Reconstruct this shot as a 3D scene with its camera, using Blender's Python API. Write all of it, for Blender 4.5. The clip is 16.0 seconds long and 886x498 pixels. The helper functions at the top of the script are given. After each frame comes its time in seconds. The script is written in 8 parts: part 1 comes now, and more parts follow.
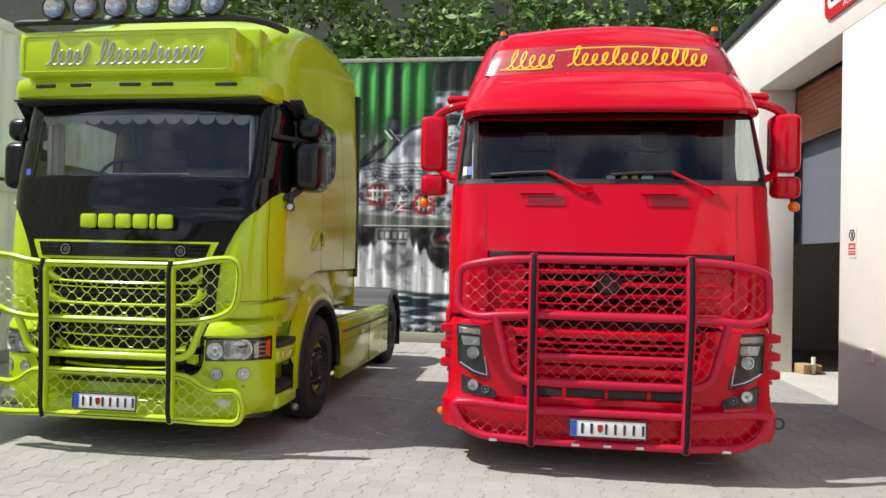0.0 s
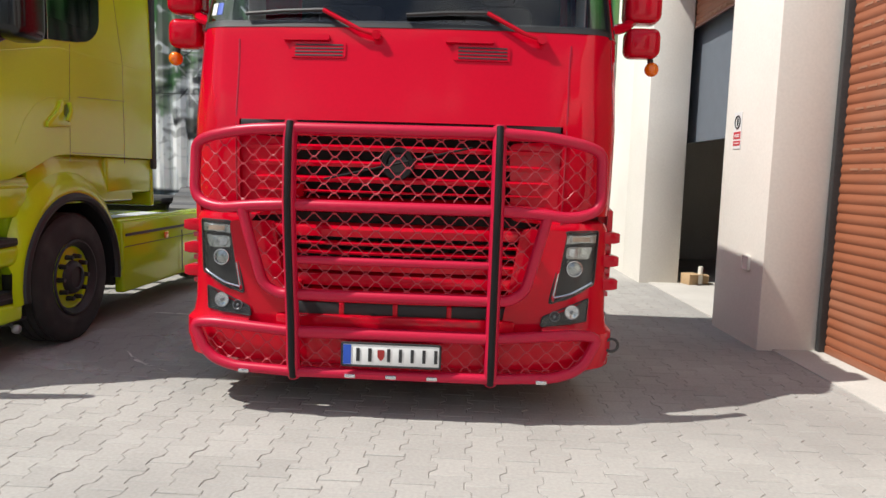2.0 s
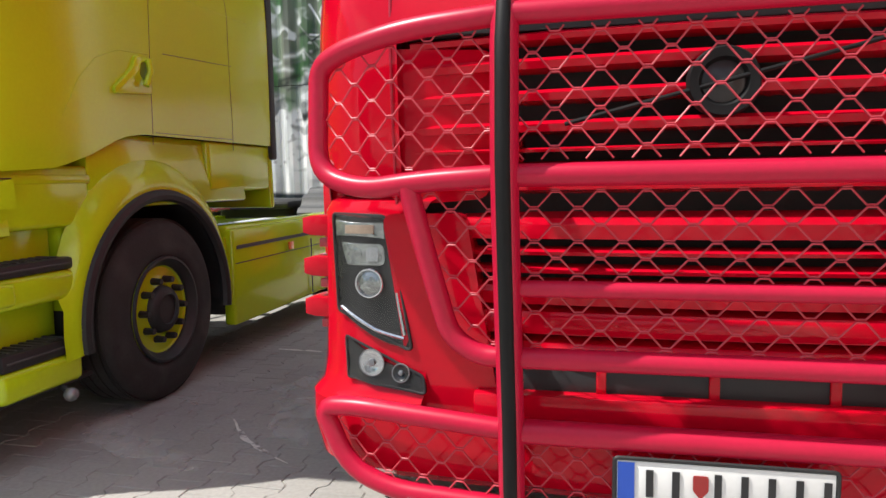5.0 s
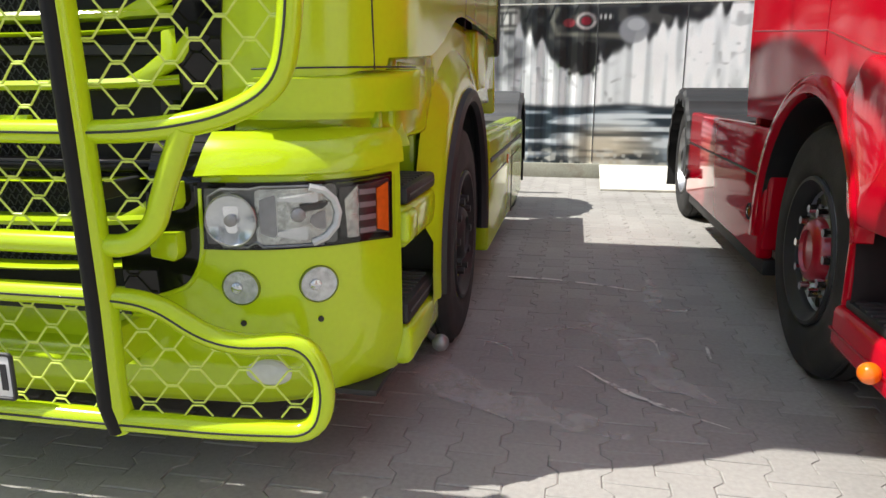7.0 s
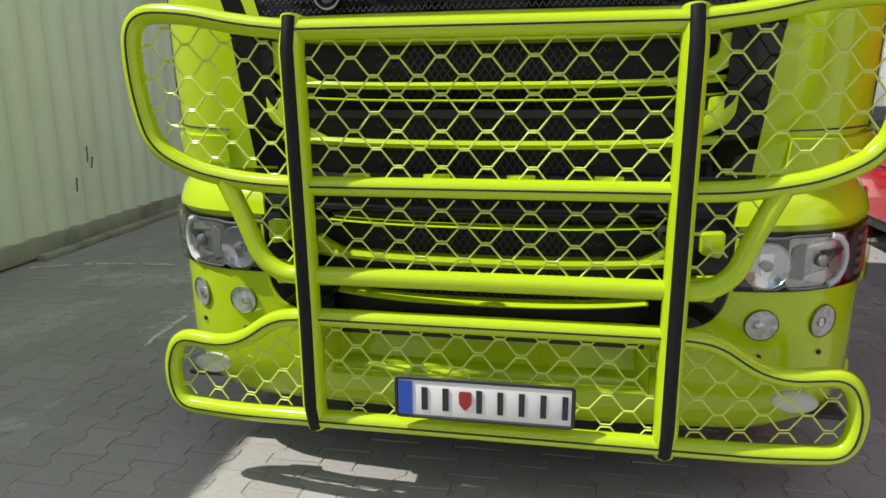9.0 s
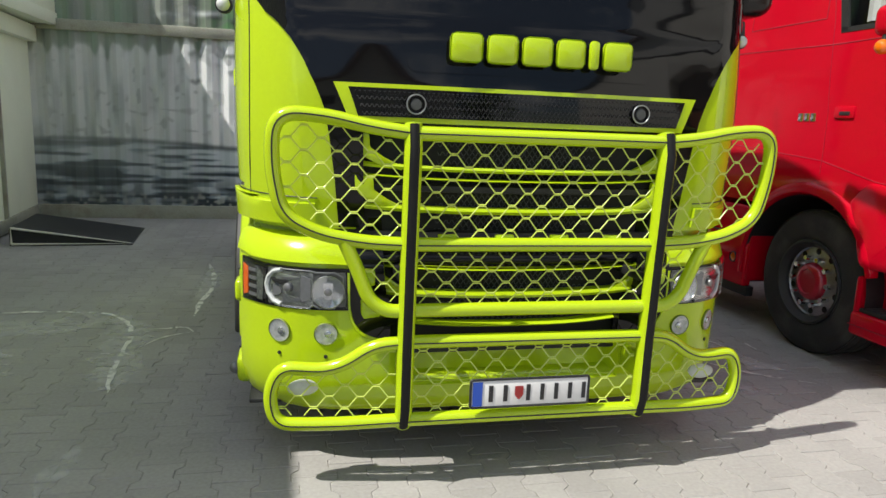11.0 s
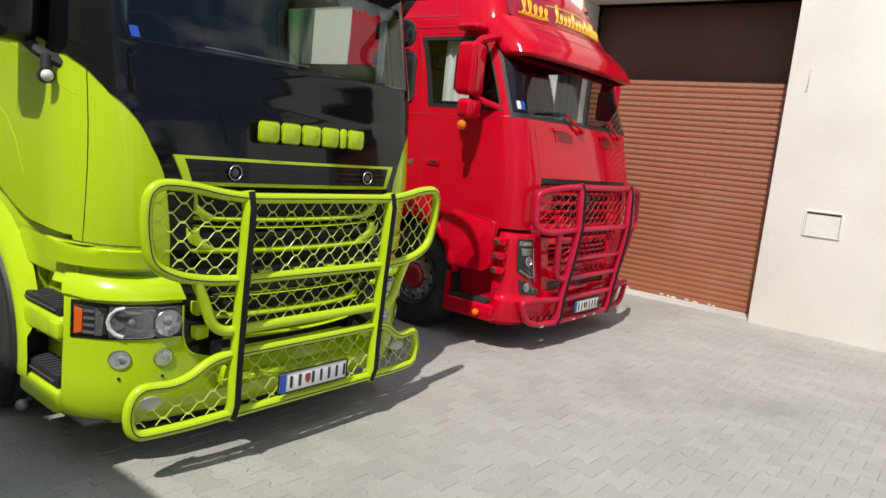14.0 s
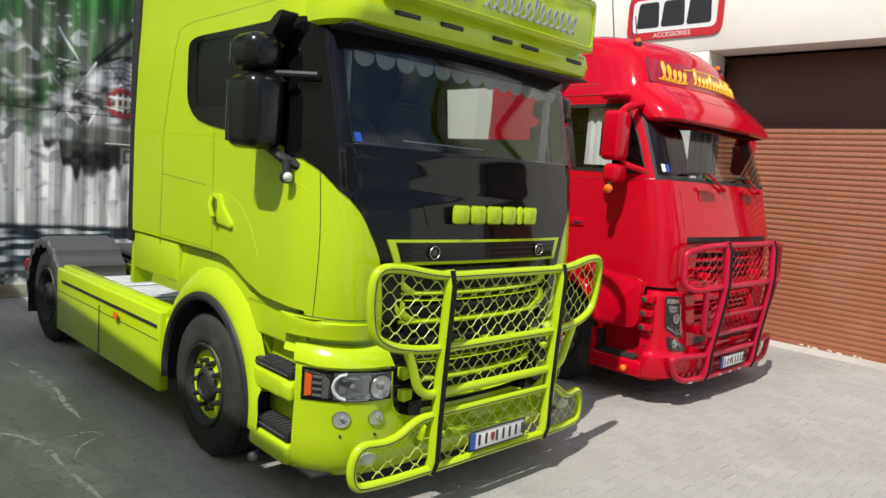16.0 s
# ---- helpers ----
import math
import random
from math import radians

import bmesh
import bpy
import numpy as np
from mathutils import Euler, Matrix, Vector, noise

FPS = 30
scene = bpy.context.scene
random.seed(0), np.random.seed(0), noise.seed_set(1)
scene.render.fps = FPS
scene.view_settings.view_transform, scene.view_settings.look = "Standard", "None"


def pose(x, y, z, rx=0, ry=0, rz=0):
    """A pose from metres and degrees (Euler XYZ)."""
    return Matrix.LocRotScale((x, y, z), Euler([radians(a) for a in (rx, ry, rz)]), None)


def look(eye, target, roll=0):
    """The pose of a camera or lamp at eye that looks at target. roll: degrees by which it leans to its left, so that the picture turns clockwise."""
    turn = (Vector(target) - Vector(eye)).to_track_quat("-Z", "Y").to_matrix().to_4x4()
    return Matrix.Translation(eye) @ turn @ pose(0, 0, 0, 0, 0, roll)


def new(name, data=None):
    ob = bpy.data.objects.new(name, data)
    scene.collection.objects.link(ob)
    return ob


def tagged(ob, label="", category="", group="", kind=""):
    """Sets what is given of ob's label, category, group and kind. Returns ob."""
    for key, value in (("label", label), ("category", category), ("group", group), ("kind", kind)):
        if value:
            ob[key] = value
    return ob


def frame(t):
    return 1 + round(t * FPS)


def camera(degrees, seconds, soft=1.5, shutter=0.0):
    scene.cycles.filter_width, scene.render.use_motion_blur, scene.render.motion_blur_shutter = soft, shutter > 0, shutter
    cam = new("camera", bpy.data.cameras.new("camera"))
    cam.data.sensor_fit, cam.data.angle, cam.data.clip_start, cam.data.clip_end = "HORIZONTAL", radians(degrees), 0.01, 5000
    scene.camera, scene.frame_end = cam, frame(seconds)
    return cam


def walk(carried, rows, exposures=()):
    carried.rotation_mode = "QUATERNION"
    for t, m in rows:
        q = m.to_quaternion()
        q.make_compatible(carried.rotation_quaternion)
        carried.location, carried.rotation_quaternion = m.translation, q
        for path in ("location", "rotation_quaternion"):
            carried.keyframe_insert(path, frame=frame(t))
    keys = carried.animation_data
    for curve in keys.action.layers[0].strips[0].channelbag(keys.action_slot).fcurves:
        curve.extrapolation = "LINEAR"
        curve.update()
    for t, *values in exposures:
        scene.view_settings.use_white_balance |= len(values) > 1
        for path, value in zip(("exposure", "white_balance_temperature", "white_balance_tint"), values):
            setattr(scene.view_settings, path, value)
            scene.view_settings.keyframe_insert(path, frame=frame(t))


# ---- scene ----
cam = camera(65.0, 16.0)
PATH = [
    (0, (0.403, 0.375, 1.602), (0.135, 2.357, 1.627), 1.2),
    (0.5, (0.649, 0.701, 1.56), (0.451, 2.691, 1.519), 1.4),
    (1, (0.949, 1.065, 1.494), (0.834, 3.057, 1.357), 1.7),
    (1.5, (1.164, 1.426, 1.42), (1.077, 3.415, 1.226), 1.8),
    (2, (1.36, 1.816, 1.384), (1.279, 3.802, 1.171), 1.7),
    (2.5, (1.482, 2.203, 1.343), (1.396, 4.19, 1.128), 1.6),
    (3, (1.475, 2.605, 1.318), (1.377, 4.592, 1.109), 1.5),
    (3.2, (1.442, 2.763, 1.309), (1.341, 4.75, 1.102), 1.5),
    (5.3, (0.397, 3.732, 1.173), (-0.073, 5.665, 0.965), -0.9),
    (5.5, (0.228, 3.724, 1.163), (-0.239, 5.655, 0.931), -0.7),
    (6, (-0.235, 3.78, 1.176), (-0.678, 5.709, 0.887), -0.4),
    (6.5, (-0.748, 3.885, 1.181), (-1.148, 5.813, 0.829), -0.1),
    (7, (-1.237, 3.952, 1.166), (-1.595, 5.866, 0.712), 0.1),
    (7.5, (-1.706, 3.98, 1.191), (-2.037, 5.883, 0.671), 0.1),
    (8, (-2.102, 3.933, 1.287), (-2.415, 5.829, 0.731), 0.3),
    (8.5, (-2.383, 3.705, 1.272), (-2.724, 5.626, 0.833), -0.1),
    (9, (-2.676, 3.503, 1.33), (-3.036, 5.42, 0.886), -0.4),
    (9.5, (-2.937, 3.256, 1.407), (-3.327, 5.173, 0.991), -0.6),
    (10, (-3.203, 3.01, 1.447), (-3.469, 4.959, 1.086), -0.3),
    (10.2, (-3.347, 2.956, 1.452), (-3.435, 4.922, 1.094), 0.3),
    (12.3, (-4.742, 2.48, 1.75), (-3.932, 4.27, 1.379), 4.0),
    (12.5, (-4.849, 2.466, 1.758), (-3.964, 4.223, 1.394), 4.2),
    (13, (-5.086, 2.476, 1.8), (-3.863, 4.022, 1.461), 5.2),
    (13.5, (-5.408, 2.45, 1.831), (-3.911, 3.742, 1.529), 6.0),
    (14, (-5.661, 2.397, 1.868), (-4.099, 3.612, 1.575), 5.9),
    (14.5, (-5.843, 2.359, 1.931), (-4.301, 3.597, 1.634), 5.6),
    (15, (-6.052, 2.413, 1.964), (-4.554, 3.711, 1.694), 5.2),
    (15.5, (-6.194, 2.488, 2.003), (-4.76, 3.863, 1.772), 4.7),
    (16, (-6.286, 2.543, 2.077), (-4.908, 3.978, 1.868), 4.2),
]
EXPOSURES = [(0, 0.25), (2.5, 0.2), (3.2, 0.2), (5.5, 0.5), (7.0, 0.48), (8, 0.16), (9, 0.05), (10, 0.18), (12.5, 0.16), (13.5, -0.08), (14.5, -0.09), (16, 0.0)]
walk(cam, [(t, look(eye, target, roll)) for t, eye, target, roll in PATH], EXPOSURES)

# ---- world, sun, exposure ----
SUN_EL, SUN_AZ = radians(56), math.atan2(-0.951, -0.309)
world = bpy.data.worlds.new("sky")
scene.world = world
scene.view_settings.exposure = 0.25
world.use_nodes = True
wn, wl = world.node_tree.nodes, world.node_tree.links
wn.clear()
w_out, w_bg, w_sky = wn.new("ShaderNodeOutputWorld"), wn.new("ShaderNodeBackground"), wn.new("ShaderNodeTexSky")
w_sky.sky_type, w_sky.sun_disc, w_sky.sun_elevation, w_sky.sun_rotation = "NISHITA", False, SUN_EL, SUN_AZ % (2 * math.pi)
w_bg.inputs["Strength"].default_value = 0.122
w_co, w_map, w_n = wn.new("ShaderNodeTexCoord"), wn.new("ShaderNodeMapping"), wn.new("ShaderNodeTexNoise")
w_map.inputs["Scale"].default_value = (1.6, 1.6, 3.4)
w_map.inputs["Location"].default_value = (0.45, 0.9, 0.3)
w_n.inputs["Scale"].default_value, w_n.inputs["Detail"].default_value, w_n.inputs["Roughness"].default_value = 1.9, 7, 0.6
w_ramp, w_mix = wn.new("ShaderNodeValToRGB"), wn.new("ShaderNodeMix")
w_ramp.color_ramp.elements[0].position, w_ramp.color_ramp.elements[1].position = 0.49, 0.64
w_mix.data_type = "RGBA"
w_mix.inputs[7].default_value = (9.0, 9.2, 9.6, 1)
wl.new(w_co.outputs["Generated"], w_map.inputs["Vector"])
wl.new(w_map.outputs["Vector"], w_n.inputs["Vector"])
wl.new(w_n.outputs["Fac"], w_ramp.inputs["Fac"])
wl.new(w_ramp.outputs["Color"], w_mix.inputs[0])
wl.new(w_sky.outputs["Color"], w_mix.inputs[6])
wl.new(w_mix.outputs[2], w_bg.inputs["Color"])
wl.new(w_bg.outputs["Background"], w_out.inputs["Surface"])
sun = new("sun", bpy.data.lights.new("sun", "SUN"))
sun.data.energy, sun.data.angle, sun.data.color = 4.65, radians(0.55), (1.0, 0.96, 0.9)
sun.matrix_world = look((0, 0, 0), (0.951 * math.cos(SUN_EL), 0.309 * math.cos(SUN_EL), -math.sin(SUN_EL)))


# ---- materials ----
def material(name, color, rough=0.5, metal=0.0, vary=0.12, scale=6.0, fine=60.0, bump=0.0, bump_scale=90.0, coat=0.0, dirt=None, dirt_amount=0.0, spec=0.5, island=0.0, random_ob=0.0):
    """A surface with colour variation at two scales, optional dirt stains, relief and clear coat."""
    m = bpy.data.materials.new(name)
    m.use_nodes = True
    n, l = m.node_tree.nodes, m.node_tree.links
    b = n["Principled BSDF"]
    b.inputs["Roughness"].default_value, b.inputs["Metallic"].default_value = rough, metal
    b.inputs["Coat Weight"].default_value, b.inputs["Coat Roughness"].default_value = coat, 0.03
    b.inputs["Specular IOR Level"].default_value = spec
    co = n.new("ShaderNodeNewGeometry")
    big, small = n.new("ShaderNodeTexNoise"), n.new("ShaderNodeTexNoise")
    for t, s, d in ((big, scale, 5), (small, fine, 3)):
        t.inputs["Scale"].default_value, t.inputs["Detail"].default_value = s, d
        l.new(co.outputs["Position"], t.inputs["Vector"])
    add = n.new("ShaderNodeMath")
    add.operation = "ADD"
    l.new(big.outputs["Fac"], add.inputs[0])
    l.new(small.outputs["Fac"], add.inputs[1])
    ramp = n.new("ShaderNodeMapRange")
    ramp.inputs[1].default_value, ramp.inputs[2].default_value = 0.6, 1.4
    ramp.inputs[3].default_value, ramp.inputs[4].default_value = 1 - vary, 1 + vary
    l.new(add.outputs[0], ramp.inputs[0])
    value = ramp.outputs[0]
    if island or random_ob:
        src = co.outputs["Random Per Island"] if island else n.new("ShaderNodeObjectInfo").outputs["Random"]
        r2 = n.new("ShaderNodeMapRange")
        r2.inputs[3].default_value, r2.inputs[4].default_value = 1 - (island or random_ob), 1 + (island or random_ob)
        l.new(src, r2.inputs[0])
        mu = n.new("ShaderNodeMath")
        mu.operation = "MULTIPLY"
        l.new(value, mu.inputs[0])
        l.new(r2.outputs[0], mu.inputs[1])
        value = mu.outputs[0]
    mul = n.new("ShaderNodeVectorMath")
    mul.operation = "SCALE"
    mul.inputs[0].default_value = color
    l.new(value, mul.inputs["Scale"])
    colour = mul.outputs[0]
    if dirt:
        st = n.new("ShaderNodeTexNoise")
        st.inputs["Scale"].default_value, st.inputs["Detail"].default_value = scale * 0.45, 8
        l.new(co.outputs["Position"], st.inputs["Vector"])
        cr = n.new("ShaderNodeMapRange")
        cr.inputs[1].default_value, cr.inputs[2].default_value = 0.52, 0.72
        cr.inputs[4].default_value = dirt_amount
        l.new(st.outputs["Fac"], cr.inputs[0])
        mx = n.new("ShaderNodeMix")
        mx.data_type = "RGBA"
        mx.inputs[7].default_value = (*dirt, 1)
        l.new(cr.outputs[0], mx.inputs[0])
        l.new(colour, mx.inputs[6])
        colour = mx.outputs[2]
    l.new(colour, b.inputs["Base Color"])
    if bump:
        bp, bt = n.new("ShaderNodeBump"), n.new("ShaderNodeTexNoise")
        bt.inputs["Scale"].default_value, bt.inputs["Detail"].default_value = bump_scale, 4
        l.new(co.outputs["Position"], bt.inputs["Vector"])
        bp.inputs["Strength"].default_value, bp.inputs["Distance"].default_value = bump, 0.01
        l.new(bt.outputs["Fac"], bp.inputs["Height"])
        l.new(bp.outputs["Normal"], b.inputs["Normal"])
    return m


def glass_material(name, tint, keep):
    """Thin tinted pane: a mirror at grazing angles, see-through otherwise."""
    m = bpy.data.materials.new(name)
    m.use_nodes = True
    n, l = m.node_tree.nodes, m.node_tree.links
    n.clear()
    out, mix, tr, gl, fr = (n.new("ShaderNode" + k) for k in ("OutputMaterial", "MixShader", "BsdfTransparent", "BsdfGlossy", "LayerWeight"))
    tr.inputs["Color"].default_value = (*tint, 1)
    gl.inputs["Roughness"].default_value = 0.015
    fr.inputs["Blend"].default_value = 0.5
    f0 = ((keep - 1) / (keep + 1)) ** 2
    steep, share = n.new("ShaderNodeMath"), n.new("ShaderNodeMath")
    steep.operation, share.operation = "POWER", "MULTIPLY_ADD"
    steep.inputs[1].default_value = 5.0
    share.inputs[1].default_value, share.inputs[2].default_value = 1 - f0, f0
    l.new(fr.outputs["Facing"], steep.inputs[0])
    l.new(steep.outputs[0], share.inputs[0])
    l.new(share.outputs[0], mix.inputs[0])
    l.new(tr.outputs[0], mix.inputs[1])
    l.new(gl.outputs[0], mix.inputs[2])
    l.new(mix.outputs[0], out.inputs["Surface"])
    return m


LIME = material("lime_paint", (0.46, 0.62, 0.010), 0.15, vary=0.04, scale=1.5, coat=0.2)
# lime darkened to about a third, painted shade for recesses and lamp rims
LIME_SHADED = material("lime_shaded", (0.16, 0.21, 0.01), 0.5, vary=0.1)
# paler than the bars: the wire's sun glint is put into its colour
LIME_WIRE_LIT = material("lime_wire_lit", (0.62, 0.72, 0.13), 0.3, vary=0.06, scale=3)
RED = material("red_paint", (0.535, 0.002, 0.017), 0.07, vary=0.05, scale=1.5, spec=0.28)
# pinker than the bars, with the wires' highlights mixed into the red
RED_WIRE_LIT = material("red_wire_lit", (0.47, 0.04, 0.06), 0.45, vary=0.1, scale=4)
RED_FADED = material("red_bar_paint", (0.47, 0.006, 0.038), 0.36, vary=0.08, scale=4, spec=0.35)
BLACK_GLOSS = material("black_gloss", (0.005, 0.005, 0.0052), 0.05, vary=0.1, spec=0.3)
MIRROR_BLACK = material("mirror_housing", (0.006, 0.006, 0.006), 0.22, vary=0.15, spec=0.4)
BLACK_PLASTIC = material("black_plastic", (0.018, 0.018, 0.019), 0.55, vary=0.2, bump=0.1, bump_scale=300)
RUBBER = material("rubber", (0.022, 0.021, 0.021), 0.8, vary=0.25, scale=9, bump=0.15, dirt=(0.09, 0.085, 0.08), dirt_amount=0.4)
CHROME = material("chrome", (0.75, 0.75, 0.77), 0.12, 1.0, vary=0.05)
STEEL = material("bare_steel", (0.42, 0.43, 0.45), 0.38, 1.0, vary=0.2, scale=12, dirt=(0.1, 0.09, 0.08), dirt_amount=0.5)
ALU = material("aluminium_plate", (0.74, 0.76, 0.79), 0.5, 0.3, vary=0.12, scale=10)
GREY_PLASTIC = material("grey_plastic", (0.06, 0.062, 0.065), 0.6, vary=0.2)
STRIP_RUBBER = material("strip_rubber", (0.007, 0.007, 0.0075), 0.6, vary=0.2, spec=0.25)
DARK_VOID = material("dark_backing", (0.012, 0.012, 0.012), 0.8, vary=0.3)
AMBER_DULL = material("dull_amber", (0.36, 0.27, 0.20), 0.3, vary=0.2)
ORANGE = material("amber_lens", (0.85, 0.17, 0.005), 0.12, vary=0.08, coat=0.6)
PARTITION = material("blue_grey_panel", (0.13, 0.15, 0.175), 0.7, vary=0.08)
SLOT = material("shutter_slot", (0.36, 0.18, 0.105), 0.6, vary=0.1)
RED_LENS = material("red_lens", (0.30, 0.008, 0.008), 0.15, vary=0.08, coat=0.6)
LAMP_SILVER = material("lamp_reflector", (0.62, 0.63, 0.65), 0.2, 0.9, vary=0.06, fine=120, bump=0.25, bump_scale=45)
LAMP_DARK = material("lamp_housing", (0.022, 0.021, 0.021), 0.25, vary=0.2)
LENS = glass_material("clear_lens", (0.93, 0.95, 0.96), 1.3)
GLASS = glass_material("cab_glass", (0.76, 0.80, 0.78), 1.7)
GLASS_SIDE = glass_material("tinted_side_glass", (0.52, 0.56, 0.54), 1.7)
GLASS_CLEAR = glass_material("clear_cab_glass", (0.72, 0.76, 0.76), 1.6)
WHITE = material("white_plate", (0.78, 0.78, 0.76), 0.4, vary=0.04)
BLUE = material("plate_blue", (0.02, 0.08, 0.45), 0.4, vary=0.04)
INK = material("black_ink", (0.02, 0.02, 0.022), 0.5, vary=0.05)
YELLOW_INK = material("yellow_lettering", (0.85, 0.46, 0.02), 0.4, vary=0.05)
MAROON = material("maroon_panel", (0.36, 0.004, 0.02), 0.3, vary=0.05, coat=0.6)
SILVER_INK = material("silver_lettering", (0.45, 0.46, 0.42), 0.35, 0.5, vary=0.08)
RENDER_WALL = material("cream_render", (0.80, 0.765, 0.69), 0.9, vary=0.06, scale=1.2, fine=40, bump=0.12, bump_scale=160, dirt=(0.55, 0.50, 0.42), dirt_amount=0.3)
BROWN = material("brown_shutter", (0.30, 0.105, 0.05), 0.5, vary=0.08, scale=3, dirt=(0.36, 0.19, 0.12), dirt_amount=0.35)
BROWN_DARK = material("brown_shutter_box", (0.105, 0.047, 0.036), 0.65, vary=0.1, scale=2)
CONCRETE = material("concrete", (0.47, 0.45, 0.41), 0.9, vary=0.12, scale=2.5, bump=0.15, dirt=(0.3, 0.28, 0.25), dirt_amount=0.5)
SAND = material("joint_sand", (0.25, 0.24, 0.22), 0.95, vary=0.25, scale=4, bump=0.2)
YARD = material("far_yard", (0.33, 0.315, 0.285), 0.95, vary=0.15, scale=1.2)
PAVER = material("paver_concrete", (0.345, 0.333, 0.31), 0.9, vary=0.16, scale=0.9, fine=55, bump=0.25, bump_scale=220, dirt=(0.20, 0.19, 0.178), dirt_amount=0.7, random_ob=0.06)
PAVER_MASS = material("paver_concrete_mass", (0.345, 0.333, 0.31), 0.9, vary=0.16, scale=0.9, fine=55, bump=0.25, bump_scale=220, dirt=(0.20, 0.19, 0.178), dirt_amount=0.7, island=0.06)
OLD_WHITE = material("pale_green_steel", (0.83, 0.87, 0.72), 0.6, vary=0.05, scale=2.2, dirt=(0.52, 0.50, 0.36), dirt_amount=0.22)
RUST_RAIL = material("weathered_rail", (0.36, 0.36, 0.29), 0.8, vary=0.2, scale=5, dirt=(0.16, 0.10, 0.06), dirt_amount=0.7)
DARK_STEEL = material("dark_steel", (0.05, 0.05, 0.05), 0.6, 0.3, vary=0.25)
BARK = material("bark", (0.10, 0.075, 0.055), 0.9, vary=0.3, bump=0.3)
LEAF = material("leaves", (0.11, 0.20, 0.03), 0.6, vary=0.5, scale=0.9, fine=9, island=0.6)
# near-black green: the shade among the slope's trees is put into its colour
HILL = material("shaded_slope", (0.010, 0.018, 0.006), 0.95, vary=0.5, scale=1.0, fine=6)
HOUSE = material("white_house_render", (0.78, 0.76, 0.71), 0.9, vary=0.05)
ROOF = material("roof_tiles", (0.20, 0.085, 0.055), 0.8, vary=0.2, scale=3)
LAMP_GREY = material("lamp_grey", (0.24, 0.24, 0.25), 0.3, 0.5, vary=0.15)
LIGHT_GUIDE = material("milky_light_guide", (0.62, 0.63, 0.62), 0.4, vary=0.08)
AMBER_RED = material("amber_red_lens", (0.72, 0.115, 0.012), 0.2, vary=0.15, scale=30, coat=0.4)
LAMP_BED = material("lamp_bed", (0.105, 0.106, 0.105), 0.3, 0.3, vary=0.25, scale=30)
FOG_FACE = material("fog_face", (0.55, 0.56, 0.56), 0.25, 0.45, vary=0.3, scale=45, bump=0.4, bump_scale=60)
FOG_BOWL = material("fog_bowl", (0.36, 0.37, 0.36), 0.22, 0.85, vary=0.45, scale=40, fine=90, bump=0.2, bump_scale=40)
REFLECTOR = material("lamp_bowl", (0.52, 0.53, 0.55), 0.14, 0.9, vary=0.1, bump=0.06, bump_scale=35)
CURTAIN = material("pale_curtain", (0.74, 0.75, 0.74), 0.9, vary=0.1)
FRINGE = material("grey_fringe", (0.30, 0.32, 0.32), 0.9, vary=0.12)
SEAT = material("seat_cloth", (0.07, 0.07, 0.075), 0.9, vary=0.2)
CARD = material("cardboard", (0.45, 0.31, 0.17), 0.85, vary=0.15)
CHALK = material("chalk_scrape", (0.78, 0.76, 0.71), 0.95, vary=0.1)
CHALK_FAINT = material("chalk_film", (0.72, 0.71, 0.67), 0.95, vary=0.1)
for m, lo, hi, most in ((CHALK, 0.30, 0.48, 0.95), (CHALK_FAINT, 0.26, 0.54, 1.0)):
    # patchy film: the blocks show through where it is rubbed off
    n, l = m.node_tree.nodes, m.node_tree.links
    bare, mix, worn, cut, geo = (n.new("ShaderNode" + k) for k in ("BsdfTransparent", "MixShader", "TexNoise", "MapRange", "NewGeometry"))
    worn.inputs["Scale"].default_value, worn.inputs["Detail"].default_value = 7.0, 8
    cut.inputs[1].default_value, cut.inputs[2].default_value, cut.inputs[4].default_value = lo, hi, most
    l.new(geo.outputs["Position"], worn.inputs["Vector"])
    l.new(worn.outputs["Fac"], cut.inputs[0])
    l.new(cut.outputs[0], mix.inputs[0])
    l.new(bare.outputs[0], mix.inputs[1])
    l.new(n["Principled BSDF"].outputs[0], mix.inputs[2])
    l.new(mix.outputs[0], n["Material Output"].inputs["Surface"])
for m, thin in ((CHALK, 1.0), (CHALK_FAINT, 0.4)):
    # rubbed thin: the paving shows through between the grains
    n_, l_ = m.node_tree.nodes, m.node_tree.links
    nz, rp_, gm = n_.new("ShaderNodeTexNoise"), n_.new("ShaderNodeMapRange"), n_.new("ShaderNodeNewGeometry")
    nz.inputs["Scale"].default_value, nz.inputs["Detail"].default_value, nz.inputs["Roughness"].default_value = 14, 6, 0.7
    rp_.inputs[1].default_value, rp_.inputs[2].default_value, rp_.inputs[3].default_value, rp_.inputs[4].default_value = 0.30, 0.50, 0.05, thin
    l_.new(gm.outputs["Position"], nz.inputs["Vector"])
    l_.new(nz.outputs["Fac"], rp_.inputs[0])
    l_.new(rp_.outputs[0], n_["Principled BSDF"].inputs["Alpha"])
BOARD = material("pale_board", (0.72, 0.70, 0.62), 0.8, vary=0.08)


# ---- mesh tools ----
def finish(bm, name, mat, sharp=38, smooth=True):
    bmesh.ops.recalc_face_normals(bm, faces=bm.faces)
    me = bpy.data.meshes.new(name)
    bm.to_mesh(me)
    bm.free()
    me.materials.append(mat)
    if smooth:
        me.shade_smooth()
        me.set_sharp_from_angle(angle=radians(sharp))
    return me


def part(name, bm, mat, parent=None, label="", sharp=38, smooth=True):
    ob = new(name, finish(bm, name, mat, sharp, smooth))
    ob.parent = parent
    if label:
        tagged(ob, label)
    return ob


